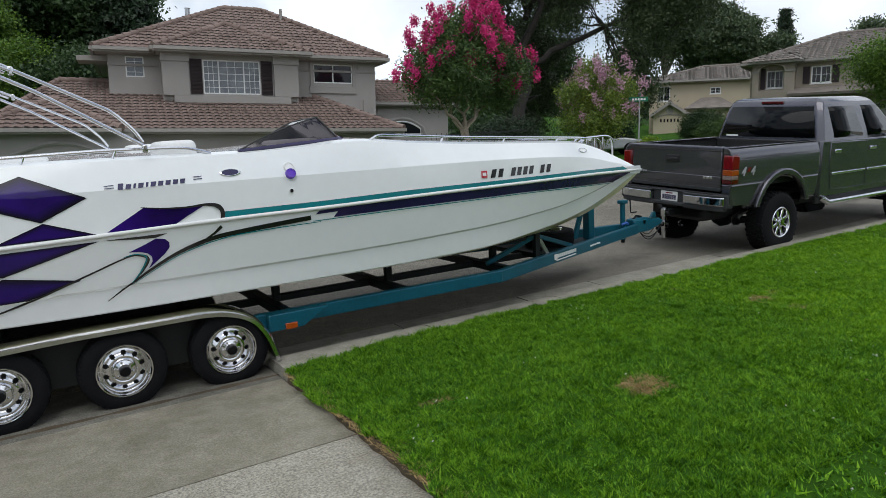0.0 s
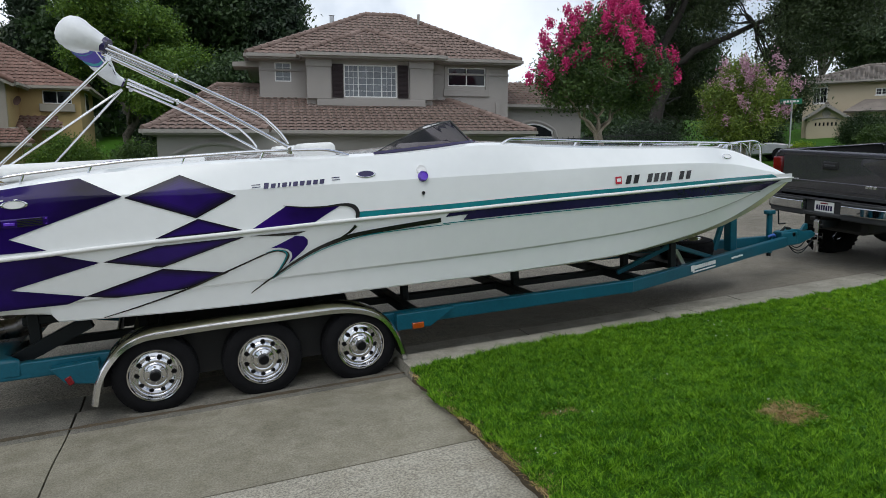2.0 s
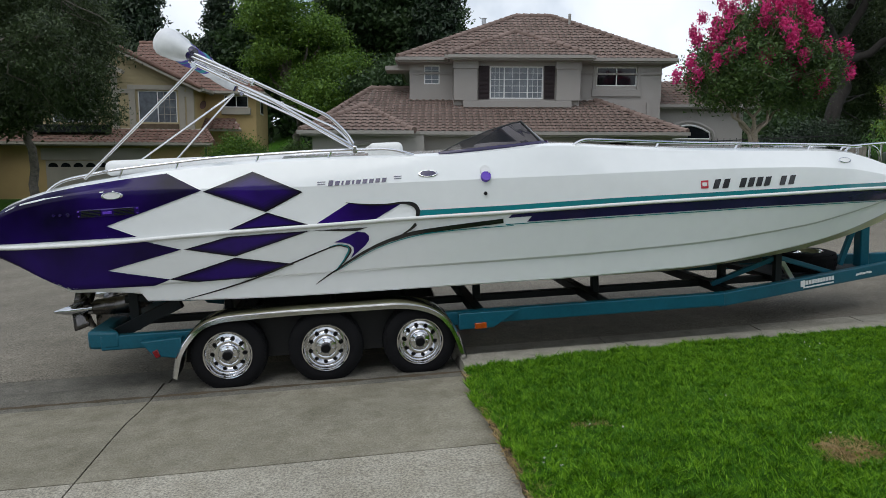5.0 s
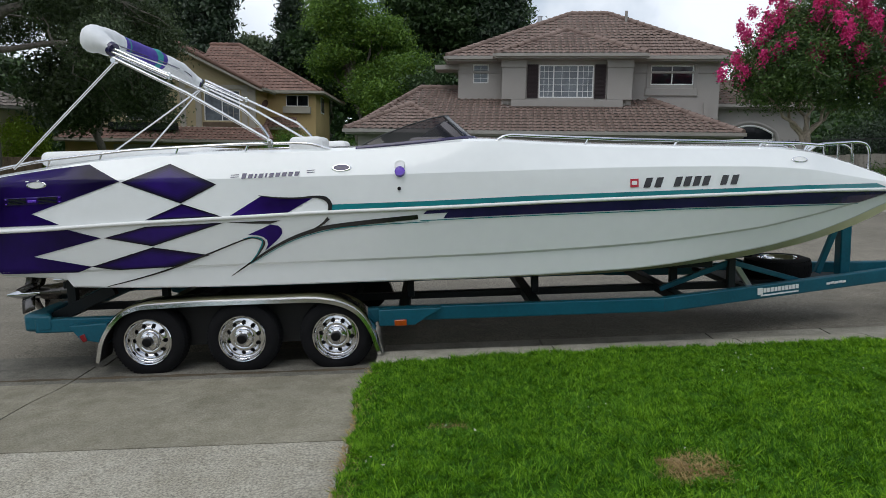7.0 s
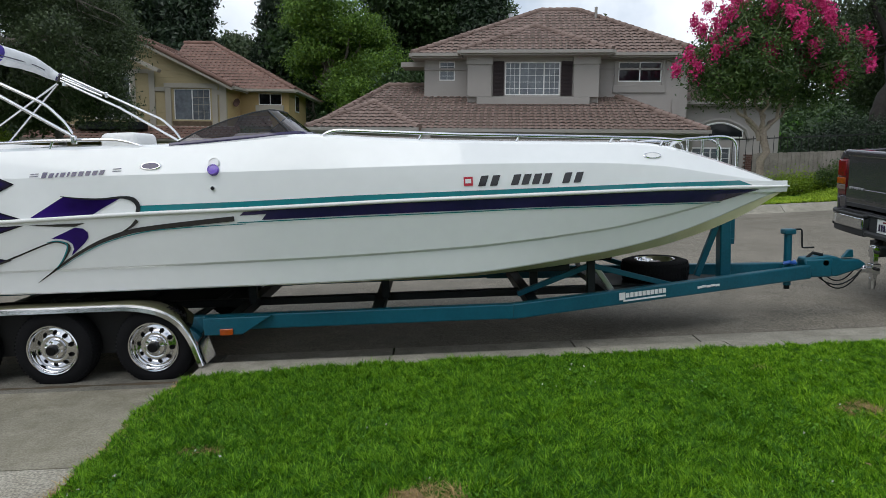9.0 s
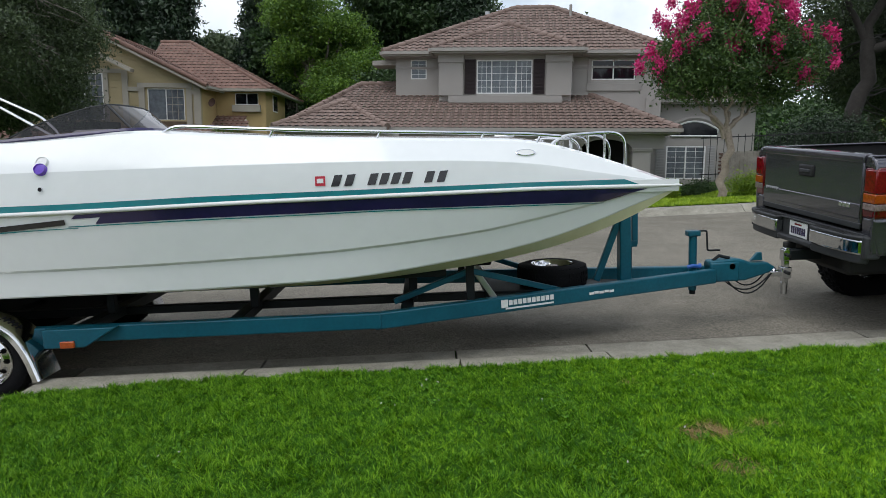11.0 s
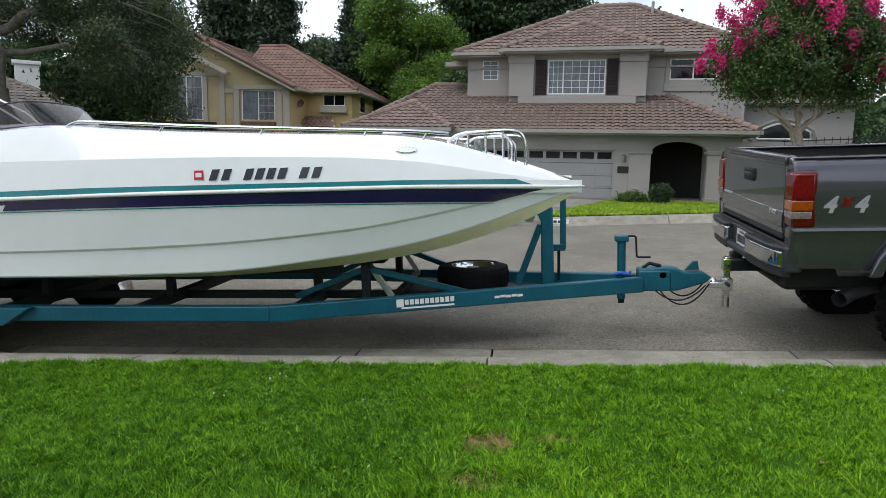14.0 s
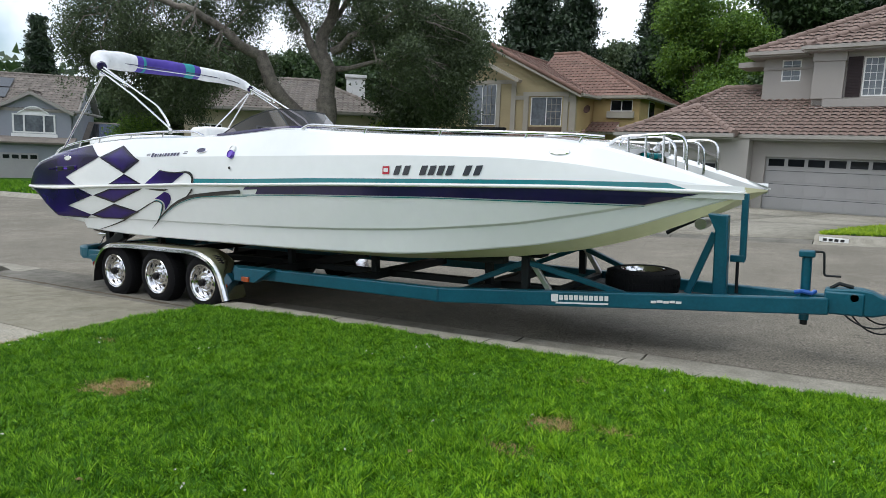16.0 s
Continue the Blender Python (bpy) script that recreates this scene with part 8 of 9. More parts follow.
# houses up the street on the right
ha = simple_house(face_camera(41.4, 27.9, 2.4, -66), "taupe two-storey stucco house with brown shutters", M_TAUPE, M_TILEG, 13.0, 9.0, 4.85, 2.0, "hip", wins=[(0.95, 1.95, 3.25, 4.35), (3.5, 4.6, 3.4, 4.45, 1)], garage=(6.8, 11.6, -0.1, 2.1, 0.0))
bw_ = Build().box(0.22, 2.65, -0.6, 0.0, 4.7, 4.8).box(0.22, 0.58, -0.6, 0.0, -2.0, 4.3).box(2.05, 2.65, -0.6, 0.0, -2.0, 4.3).box(0.58, 2.05, -0.6, 0.0, -2.0, 3.1)
for i in range(12):
    u0, u1 = 0.22 + 2.43 * i / 12, 0.22 + 2.43 * (i + 1) / 12
    k_ = ((u0 + u1) / 2 - 1.315) / 0.735
    bw_.box(u0, u1, -0.6, 0.0, 4.3 + (0.38 * math.sqrt(1 - k_ * k_) if abs(k_) < 1 else 0.0), 4.7)
part("bay_wall", bw_, M_TAUPE, ha, "taupe bay with an arched recess", smooth=0)
part("arch_trim", Build().tube([(1.315 - 0.78 * math.cos(math.pi * i / 12), -0.61, 4.3 + 0.41 * math.sin(math.pi * i / 12)) for i in range(13)], 0.06, 6), M_TAUPE, ha, "stucco arch trim")
part("shutter", Build().box(0.62, 0.9, -0.1, -0.04, 3.2, 4.5), M_SHUTTER, ha, "brown louvred shutter", smooth=0)
part("bay_moulding", Build().box(0.16, 0.6, -0.66, -0.58, 4.2, 4.32).box(2.04, 2.72, -0.66, 0.0, 4.2, 4.32), M_FASCIA, ha, smooth=0)
bay = [[(-0.1, -1.1, 4.85), (3.2, -1.1, 4.85), (1.55, 1.0, 5.75)], [(3.2, -1.1, 4.85), (3.2, 0.0, 4.85), (1.55, 2.0, 5.8), (1.55, 1.0, 5.75)], [(-0.1, 0.0, 4.85), (-0.1, -1.1, 4.85), (1.55, 1.0, 5.75), (1.55, 2.0, 5.8)]]
for f_ in bay:
    part("bay_roof", Build().slab(f_, 0.14), M_FASCIA, ha, smooth=0)
tiles_from(bay, M_TILEG, ha, 0.34, 0.42)
part("lower_roof", Build().slab([(2.4, -1.6, 2.75), (13.0, -1.6, 2.75), (13.0, 0.0, 3.2), (2.4, 0.0, 3.2)], 0.16), M_TILEG, ha, smooth=0)
hc = simple_house(face_camera(49.2, 43.3, 2.8, -52), "cream stucco house with grey tile roof and garage wing", M_CREAM, M_TILEG, 14.0, 9.0, 5.0, 1.6, "hip", wins=[(0.7, 1.75, 3.3, 4.6), (5.1, 5.95, 3.8, 4.35)], gable=(0.5, 3.2, 2.1, 1.0, 2.2), garage=(1.0, 2.7, 0.0, 1.8, -2.2))
part("arch_head", Build().tube([(0.7 + 1.05 * t, -0.02, 4.6 + 0.35 * math.sin(math.pi * t)) for t in (i / 8 for i in range(9))], 0.1, 6), M_WHITEP, hc, "white arched window head")
part("gable_emblem", Build().lathe([(0.30, 0.0), (0.30, 0.05), (0.22, 0.06), (0.20, 0.02), (0.0, 0.02)], 20, pose(1.85, -2.2, 2.35) @ Matrix.Diagonal((1, -1, 1.25, 1))), M_FASCIA, hc, "round stucco emblem in the gable")
part("door_arch", Build().tube([(1.85 - 0.95 * math.cos(math.pi * i / 10), -2.22, 1.82 + 0.22 * math.sin(math.pi * i / 10)) for i in range(11)], 0.06, 6), M_FASCIA, hc, "stucco arch over the garage door")
part("porch_wall", Build().box(3.2, 7.2, -1.6, 0.0, -2.0, 2.5), M_CREAM, hc, smooth=0)
for f_ in ([(3.0, -2.1, 2.5), (7.4, -2.1, 2.5), (5.9, 0.0, 3.5), (4.4, 0.0, 3.5)], [(7.4, -2.1, 2.5), (7.4, 0.0, 2.5), (5.9, 0.0, 3.5)]):
    part("porch_roof", Build().slab(f_, 0.14), M_TILEG, hc, smooth=0)
# own house, unseen behind the camera: plain, added to block low sky light
own = simple_house(face_camera(20.0, -15.0, 0.6, 180), "unseen plain beige house added behind the camera", M_CREAM, M_TILEG, 24.0, 9.0, 3.0, 1.5, "hip")


# ---- far lawn, drive and pavement ----
fd = thing("far_driveway", Matrix(), "concrete driveway leading to the garage across the street", "driveway", kind="structure")
for i in range(3):
    for j in range(2):
        y0, y1 = 17.45 + i * 3.4, 17.43 + (i + 1) * 3.4

        def edge(t, y):
            k = (y - 17.4) / 10.2
            a, c = 0.9 + (4.2 - 0.9) * k, 6.95 + (9.7 - 6.95) * k
            return a + (c - a) * t
        b = Build().sheet(lambda t, y: (edge(t, y), y, zfar(edge(t, y), y) + 0.03 - apron(y)), [0.5 * j + 0.002, 0.5 * j + 0.25, 0.5 * j + 0.498], steps(y0, y1, 0.6))
        ob = part("slab", b, M_CONC, fd, smooth=40)
        ob.modifiers.new("thick", "SOLIDIFY").thickness = 0.1
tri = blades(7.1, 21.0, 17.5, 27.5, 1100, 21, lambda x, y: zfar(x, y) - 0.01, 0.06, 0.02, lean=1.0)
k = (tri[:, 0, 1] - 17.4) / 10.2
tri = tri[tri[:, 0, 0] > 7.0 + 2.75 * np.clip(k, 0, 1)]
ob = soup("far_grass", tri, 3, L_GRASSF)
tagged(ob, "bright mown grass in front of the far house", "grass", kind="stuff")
tri = blades(-40.0, 0.8, 17.5, 24.0, 60, 22, lambda x, y: zfar(x, y) - 0.01, 0.12, 0.03)
tagged(soup("far_grass", tri, 3, L_GRASS), "mown grass along the far kerb", "grass", kind="stuff")
g = Build().sheet(lambda x, y: (x, y, zfar(x, y) + 0.004), steps(7.2, 21, 0.8), steps(17.5, 27.5, 1.0))
for i_, p in enumerate(g.v):
    kk = min(1.0, (p[1] - 17.4) / 10.2)
    g.v[i_] = (max(p[0], 7.05 + 2.75 * kk), p[1], p[2])
tagged(part("far_lawn", g, M_TURF, smooth=60), "green lawn in front of the far house", "lawn", kind="structure")
# painted kerb panel with unreadable bars
kp = thing("kerb_number_panel", pose(7.11, 17.05, 0), "white painted kerb panel with dark bars", "sign", kind="structure")
part("panel", Build().box(0.0, 0.55, -0.006, 0.07, zs(7.4) + 0.03, zs(7.4) + 0.125), M_WHITEP, kp, smooth=0)
for i in range(4):
    part("bar", Build().box(0.07 + 0.11 * i, 0.145 + 0.11 * i, -0.010, -0.006, zs(7.4) + 0.05, zs(7.4) + 0.105), M_IRON, kp, smooth=0)

# ---- trees ----
def cloud_points(blobs, n, seed, shell=0.55, gap=0.0, scale=0.6):
    """Cluster centres inside a union of ellipsoids (x, y, z, rx, ry, rz), biased to their shells, with gaps by noise."""
    rng = np.random.default_rng(seed)
    vol = np.array([b[3] * b[4] * b[5] for b in blobs]) ** 0.75
    out = []
    while len(out) < n:
        b = blobs[rng.choice(len(blobs), p=vol / vol.sum())]
        d = rng.normal(size=3)
        d /= np.linalg.norm(d)
        r = shell + (1 - shell) * rng.random() if rng.random() < 0.75 else rng.random() ** 0.5
        r *= 0.85 + 0.25 * noise.noise(Vector((d[0] * 2.1 + b[0], d[1] * 2.1, d[2] * 2.1)))
        p = np.array(b[:3]) + d * r * np.array(b[3:])
        if gap and noise.noise(Vector(p) * scale + Vector((seed, 0, 0))) < gap - 0.5:
            continue
        out.append(p)
    return np.array(out)


def leaves(points, per, spread, size, seed, droop=0.0, flat=0.0, slim=0.5):
    """Three-cornered leaves scattered round cluster centres."""
    rng = np.random.default_rng(seed)
    n = len(points) * per
    c = np.repeat(points, per, 0) + rng.normal(size=(n, 3)) * np.asarray(spread)
    a = rng.normal(size=(n, 3))
    a[:, 2] -= droop
    a /= np.linalg.norm(a, axis=1, keepdims=True)
    b = rng.normal(size=(n, 3))
    if flat:
        b[:, 2] *= 1 - flat
    b -= (b * a).sum(1, keepdims=True) * a
    b /= np.linalg.norm(b, axis=1, keepdims=True)
    s = size * rng.uniform(0.6, 1.3, (n, 1))
    q = np.empty((n, 3, 3))
    q[:, 0], q[:, 1], q[:, 2] = c - a * s * 0.35 + b * s * slim * 0.56, c + a * s * 0.65, c - a * s * 0.35 - b * s * slim * 0.56
    return q


def wander(p, q, r0, r1, seed, n=7, bend=0.08):
    """A crooked tapered limb from p to q."""
    rng = random.Random(seed)
    p, q = Vector(p), Vector(q)
    d = (q - p).length
    pts, rs = [], []
    for i in range(n + 1):
        t = i / n
        k = math.sin(math.pi * t) * bend * d
        pts.append(p.lerp(q, t) + Vector((rng.uniform(-k, k), rng.uniform(-k, k), rng.uniform(-k, k) * 0.5)))
        rs.append(r0 + (r1 - r0) * t)
    return pts, rs


def tree(name, label, limbs, blobs, n, per, spread, size, leaf, bark, seed, twigs=24, gap=0.25, droop=0.2, slim=0.5, flowers=None, category="tree", scale=0.6, shell=0.55):
    """limbs: (from, to, r0, r1); each crown cluster hangs on twigs from the limbs' ends."""
    base = limbs[0][0]
    t = thing(name, pose(*base), label, category)
    off = Vector(base)
    for i, (p, q, r0, r1) in enumerate(limbs):
        pts, rs = wander(Vector(p) - off, Vector(q) - off, r0, r1, seed + i)
        part("limb" if i else "trunk", Build().tube(pts, rs, 12 if r0 > 0.08 else 7), bark, t, smooth=70)
    pts = cloud_points(blobs, n, seed, gap=gap, scale=scale, shell=shell)
    ends = [Vector(l_[1]) for l_ in limbs]
    mids = [Vector(l_[0]).lerp(Vector(l_[1]), 0.6) for l_ in limbs]
    b = Build()
    rng = random.Random(seed)
    for i in range(twigs):
        q = Vector(pts[rng.randrange(len(pts))])
        p = min(ends + mids, key=lambda e: (e - q).length)
        r = min(0.05, 0.3 * limbs[0][3] + 0.008)
        pp, rs = wander(p - off, q - off, r, r * 0.25, seed + 90 + i, 5, 0.1)
        b.tube(pp, rs, 5)
    part("branchwork", b, bark, t, smooth=70)["kind"] = "stuff"
    q = leaves(pts - np.array(base), per, spread, size, seed, droop, slim=slim)
    soup("crown", q, 3, leaf, t)["kind"] = "stuff"
    if flowers:
        fm, fn, fper, fs, fsize, fblobs = flowers
        fp = cloud_points(fblobs, fn, seed + 5, shell=0.9)
        q = leaves(fp - np.array(base), fper, fs, fsize, seed + 6, slim=0.8)
        soup("blossom", q, 3, fm, t, "clustered blossom panicles")
    return t


def gz(x, y):
    return zfar(x, y) - 0.05 if y > 17 else zs(x)


# magenta crape myrtle on the far lawn
CX, CY = 13.75, 20.1
cz = gz(CX, CY)
limbs = [((CX, CY, cz), (CX + 0.05, CY, cz + 2.15), 0.125, 0.10)]
for i, (dx, dy, dz) in enumerate(((-0.9, 0.2, 3.6), (0.9, -0.2, 3.8), (0.1, 0.6, 4.2), (-0.3, -0.6, 4.0), (1.4, 0.5, 3.2), (-1.4, -0.3, 3.2))):
    limbs.append(((CX + 0.03 * dx, CY, cz + 1.8 + 0.06 * i), (CX + dx, CY + dy, cz + dz), 0.065, 0.02))
crown = [(CX, CY, cz + 4.3, 2.2, 2.1, 1.75), (CX - 1.1, CY, cz + 3.9, 1.5, 1.6, 1.3), (CX + 1.3, CY - 0.2, cz + 3.9, 1.45, 1.6, 1.35), (CX + 0.1, CY, cz + 5.2, 1.5, 1.5, 1.1)]
fl = [(CX, CY, cz + 5.2, 2.2, 2.1, 1.35), (CX + 0.1, CY, cz + 5.8, 1.7, 1.6, 0.8), (CX - 1.7, CY, cz + 4.3, 1.05, 1.2, 1.1), (CX + 1.9, CY - 0.3, cz + 4.3, 1.0, 1.2, 1.1)]
tree("crape_myrtle", "crape myrtle tree covered in magenta blossom, on the far lawn", limbs, crown, 880, 60, 0.16, 0.095, L_CREPE, M_BARKL, 31, twigs=90, gap=0.22, flowers=(L_PINK, 112, 190, (0.075, 0.075, 0.12), 0.075, fl))
# pale crape myrtle further up the street
PX, PY = 22.7, 22.5
pz = gz(PX, PY)
limbs = [((PX, PY, pz), (PX, PY, pz + 1.3), 0.09, 0.07)] + [((PX, PY, pz + 0.9), (PX + dx, PY + dy, pz + dz), 0.05, 0.015) for dx, dy, dz in ((-0.9, 0.3, 3.0), (0.9, -0.4, 3.2), (0.2, 0.8, 3.6), (-0.3, -0.7, 3.4))]
tree("crape_myrtle", "olive-green crape myrtle with pale mauve blossom", limbs, [(PX, PY, pz + 2.5, 2.1, 2.0, 1.5), (PX - 0.3, PY, pz + 3.7, 1.2, 1.2, 1.0), (PX + 1.0, PY - 0.4, pz + 3.3, 0.8, 0.8, 0.9), (PX - 1.3, PY + 0.3, pz + 3.0, 0.8, 0.8, 0.8), (PX - 0.5, PY, pz + 1.8, 1.8, 1.6, 0.9)], 560, 50, 0.17, 0.10, L_PALELEAF, M_BARKL, 37, twigs=60, gap=0.4, flowers=(L_PALE, 70, 90, (0.09, 0.09, 0.14), 0.075, [(PX, PY, pz + 3.1, 2.3, 2.3, 1.7), (PX, PY, pz + 4.0, 1.6, 1.6, 1.0)]))

# grey-barked oak on the left, two leaning stems
OX, OY = -14.0, 24.9
oz = gz(OX, OY)
limbs = [((OX, OY, oz), (OX - 0.1, OY + 0.1, 4.2), 0.6, 0.47),
         ((OX - 0.1, OY + 0.1, 4.0), (-14.2, 25.8, 9.4), 0.4, 0.2),
         ((OX - 0.1, OY + 0.2, 5.2), (-15.6, 23.8, 9.0), 0.24, 0.12),
         ((OX - 0.2, OY - 0.2, 1.2), (-15.9, 22.6, 6.0), 0.38, 0.29),
         ((-15.9, 22.6, 5.9), (-16.8, 19.8, 7.4), 0.25, 0.16),
         ((-16.8, 19.8, 7.4), (-19.5, 18.3, 8.3), 0.15, 0.06),
         ((-16.0, 22.3, 6.1), (-19.4, 21.0, 6.8), 0.12, 0.05),
         ((-14.1, 25.4, 6.4), (-10.4, 25.4, 8.0), 0.2, 0.08),
         ((-14.1, 25.4, 5.6), (-9.2, 24.8, 6.0), 0.14, 0.05),
         ((-14.2, 25.8, 8.0), (-12.0, 27.0, 11.0), 0.13, 0.05),
         ((-14.2, 25.8, 6.6), (-15.9, 30.0, 8.0), 0.13, 0.05)]
crown = [(-22.7, 19.1, 6.7, 2.3, 2.3, 2.1), (-19.8, 19.7, 7.1, 2.7, 2.7, 2.5), (-20.0, 19.2, 4.8, 2.2, 2.2, 2.0), (-17.3, 19.9, 5.3, 2.0, 2.0, 1.9), (-16.9, 21.6, 8.0, 2.2, 2.2, 1.8), (-20.6, 22.3, 3.9, 1.6, 1.6, 1.5), (-24.5, 19.8, 5.0, 1.6, 1.6, 1.5), (-15.4, 22.8, 9.6, 2.5, 2.5, 2.0), (-13.6, 25.2, 10.4, 3.1, 3.1, 2.6), (-10.9, 25.7, 8.4, 2.2, 2.2, 2.1), (-10.7, 28.8, 7.4, 2.6, 2.6, 2.2), (-9.9, 27.6, 5.1, 2.1, 2.1, 1.7), (-8.9, 28.1, 3.8, 1.4, 1.4, 1.2), (-9.3, 24.7, 5.7, 1.4, 1.4, 1.3), (-9.0, 28.6, 6.4, 1.5, 1.5, 1.3), (-10.8, 25.4, 7.8, 1.7, 1.7, 1.6), (-17.5, 27.2, 7.7, 1.7, 1.7, 1.6), (-20.3, 26.3, 6.0, 1.5, 1.5, 1.3), (-15.8, 30.0, 8.0, 2.1, 2.1, 1.7), (-17.6, 29.6, 7.8, 1.5, 1.5, 1.3)]
tree("oak_tree", "large grey-barked oak with two leaning stems", limbs, crown, 3450, 66, 0.25, 0.12, L_OAK, M_BARK, 41, twigs=170, gap=0.36, droop=0.5, slim=0.45)
M_BARKD = mat("dark_bark", (0.036, 0.031, 0.027), (0.018, 0.015, 0.013), 5.0, 0.95, bump=1.0, bscale=22, big=0.5)
# oak on the right behind the fence
RX, RY = 23.2, 29.0
rz_ = gz(RX, RY)
limbs = [((RX, RY, rz_), (RX + 0.3, RY, rz_ + 5.5), 0.36, 0.27), ((RX + 0.3, RY, rz_ + 5.2), (RX + 1.0, RY - 0.4, rz_ + 12), 0.22, 0.07), ((RX + 0.2, RY, rz_ + 5.0), (RX + 6.0, RY - 4.0, rz_ + 8.4), 0.2, 0.06), ((RX + 0.2, RY, rz_ + 5.4), (RX - 1.0, RY + 1.4, rz_ + 10), 0.15, 0.05), ((RX + 6.0, RY - 4.0, rz_ + 8.4), (RX + 10.0, RY - 5.6, rz_ + 10.0), 0.06, 0.03), ((RX + 0.4, RY, rz_ + 7.5), (RX + 4.5, RY + 1.5, rz_ + 13), 0.16, 0.06), ((RX + 0.4, RY, rz_ + 8.0), (RX - 2.5, RY - 2.0, rz_ + 12.5), 0.14, 0.05)]
crown = [(RX + 2, RY, rz_ + 12.0, 5.0, 4.6, 3.4), (RX + 6.5, RY - 4.2, rz_ + 9.0, 3.6, 3.2, 2.4), (RX + 9.4, RY - 5.6, rz_ + 10.4, 2.2, 2.0, 1.8), (RX - 1.0, RY + 0.5, rz_ + 8.6, 2.4, 2.2, 2.2), (RX + 2.6, RY - 1.0, rz_ + 8.0, 2.0, 1.8, 1.4), (28.8, 25.2, 8.2, 2.6, 2.4, 2.6), (28.0, 26.0, 5.3, 1.9, 1.9, 2.2), (RX + 2.0, RY + 3.5, rz_ + 5.4, 3.0, 2.0, 2.6), (RX + 5.0, RY + 4.0, rz_ + 8.0, 3.0, 2.4, 3.4), (28.6, 33.0, 4.6, 2.4, 2.0, 2.2), (26.8, 33.0, 6.2, 2.0, 1.8, 1.8)]
tree("oak_tree", "tall dark oak with spreading limbs behind the fence", limbs, crown, 2500, 80, 0.34, 0.135, L_OAK, M_BARKD, 47, twigs=110, gap=0.37, droop=0.5, slim=0.5)


def big_tree(name, label, x, y, z, h, r, leaf, seed, n=300, per=42, size=0.34, bark=M_BARK, gap=0.2, spread=(0.62, 0.62, 0.26), lumps=6, lump=(0.4, 0.58), core=0.8):
    """A round-headed tree with several overlapping leaf masses."""
    rng = random.Random(seed)
    limbs = [((x, y, z), (x, y, z + h * 0.45), r * 0.07, r * 0.05)]
    blobs = [(x, y, z + h * 0.66, r * core, r * core, h * 0.3 * core / 0.8)]
    for i in range(lumps):
        a = 2 * math.pi * (i * (1 if lumps == 6 else 2.4) + rng.random() * 0.6) / 6
        q = (x + math.cos(a) * r * 0.6, y + math.sin(a) * r * 0.6, z + h * rng.uniform(0.4, 0.82))
        limbs.append(((x, y, z + h * rng.uniform(0.22, 0.45)), q, r * 0.035, r * 0.012))
        blobs.append((*q, r * rng.uniform(*lump), r * rng.uniform(*lump), h * rng.uniform(*lump) * 0.34))
    return tree(name, label, limbs, blobs, n, per, spread, size, leaf, bark, seed, twigs=30, gap=gap, slim=0.6, scale=0.4)


def conifer(label, x, y, z, h, r, seed, leaf=L_PINE, tiers=30, per=38, bushy=1.25):
    """A tall conifer: drooping whorled boughs that shorten towards the tip."""
    t = thing("conifer", pose(x, y, z), label, "tree")
    rng = random.Random(seed)
    part("trunk", Build().tube([(0, 0, 0), (0.02 * h * rng.uniform(-1, 1), 0, h * 0.5), (0, 0, h)], [r * 0.09, r * 0.06, 0.02], 8), M_BARK, t, smooth=70)
    pts, b = [], Build()
    for i in range(tiers):
        k = i / (tiers - 1)
        zz = h * (0.12 + 0.87 * k)
        ln = r * (1 - k) ** 0.75 * rng.uniform(0.75, 1.15) + 0.15
        for j in range(7 if k < 0.8 else 4):
            a = rng.uniform(0, 2 * math.pi)
            tip = Vector((math.cos(a) * ln, math.sin(a) * ln, zz - 0.16 * ln))
            b.tube([(0, 0, zz), tip * 0.55 + Vector((0, 0, zz * 0.45 + 0.05 * ln)), tip], [0.05, 0.03, 0.01], 5)
            for s_ in (0.3, 0.5, 0.68, 0.85, 1.0):
                pts.append(Vector((0, 0, zz)).lerp(tip, s_) + Vector((rng.uniform(-1, 1), rng.uniform(-1, 1), rng.uniform(-0.6, 0.4))) * 0.12 * ln)
    part("branchwork", b, M_BARK, t, smooth=70)["kind"] = "stuff"
    q = leaves(np.array([tuple(p) for p in pts]), per, (0.2 * r * 0.55 * bushy, 0.2 * r * 0.55 * bushy, 0.1 * r * 0.6), 0.085 * r + 0.12, seed, droop=0.5, slim=0.42)
    soup("foliage", q, 3, leaf, t)
    return t


# trees behind the houses
big_tree("broadleaf_tree", "bright green broadleaf tree between the houses", -3.2, 56, 0.3, 16.5, 5.0, L_MAPLE, 61, 1000, 85, 0.20, gap=0.3, spread=(0.5, 0.5, 0.2), lumps=20, lump=(0.2, 0.36), core=0.62)
big_tree("broadleaf_tree", "bright green broadleaf tree behind the houses", -0.2, 52, 0.3, 10.0, 3.4, L_MAPLE, 62, 460, 90, 0.19, lumps=14, lump=(0.24, 0.4), core=0.65)
big_tree("broadleaf_tree", "dark green broadleaf tree behind the houses", 3.0, 66, 0.3, 23, 6.2, L_DARK, 63, 1000, 85, 0.37, gap=0.05)
big_tree("broadleaf_tree", "dark green broadleaf tree behind the houses", 7.2, 64, 0.3, 20, 4.0, L_DARK, 64, 700, 85, 0.34, gap=0.08)
big_tree("broadleaf_tree", "dark green broadleaf tree behind the houses", -8.0, 70, 0.3, 15, 4.5, L_DARK, 65, 560, 50, 0.46, gap=0.1)
big_tree("broadleaf_tree", "dark green broadleaf tree behind the houses", 4.5, 50, 0.3, 9.5, 3.6, L_DARK, 66, 460, 80, 0.24)
conifer("tall dark conifer behind the houses", 8.6, 60, 0.3, 20, 3.4, 71)
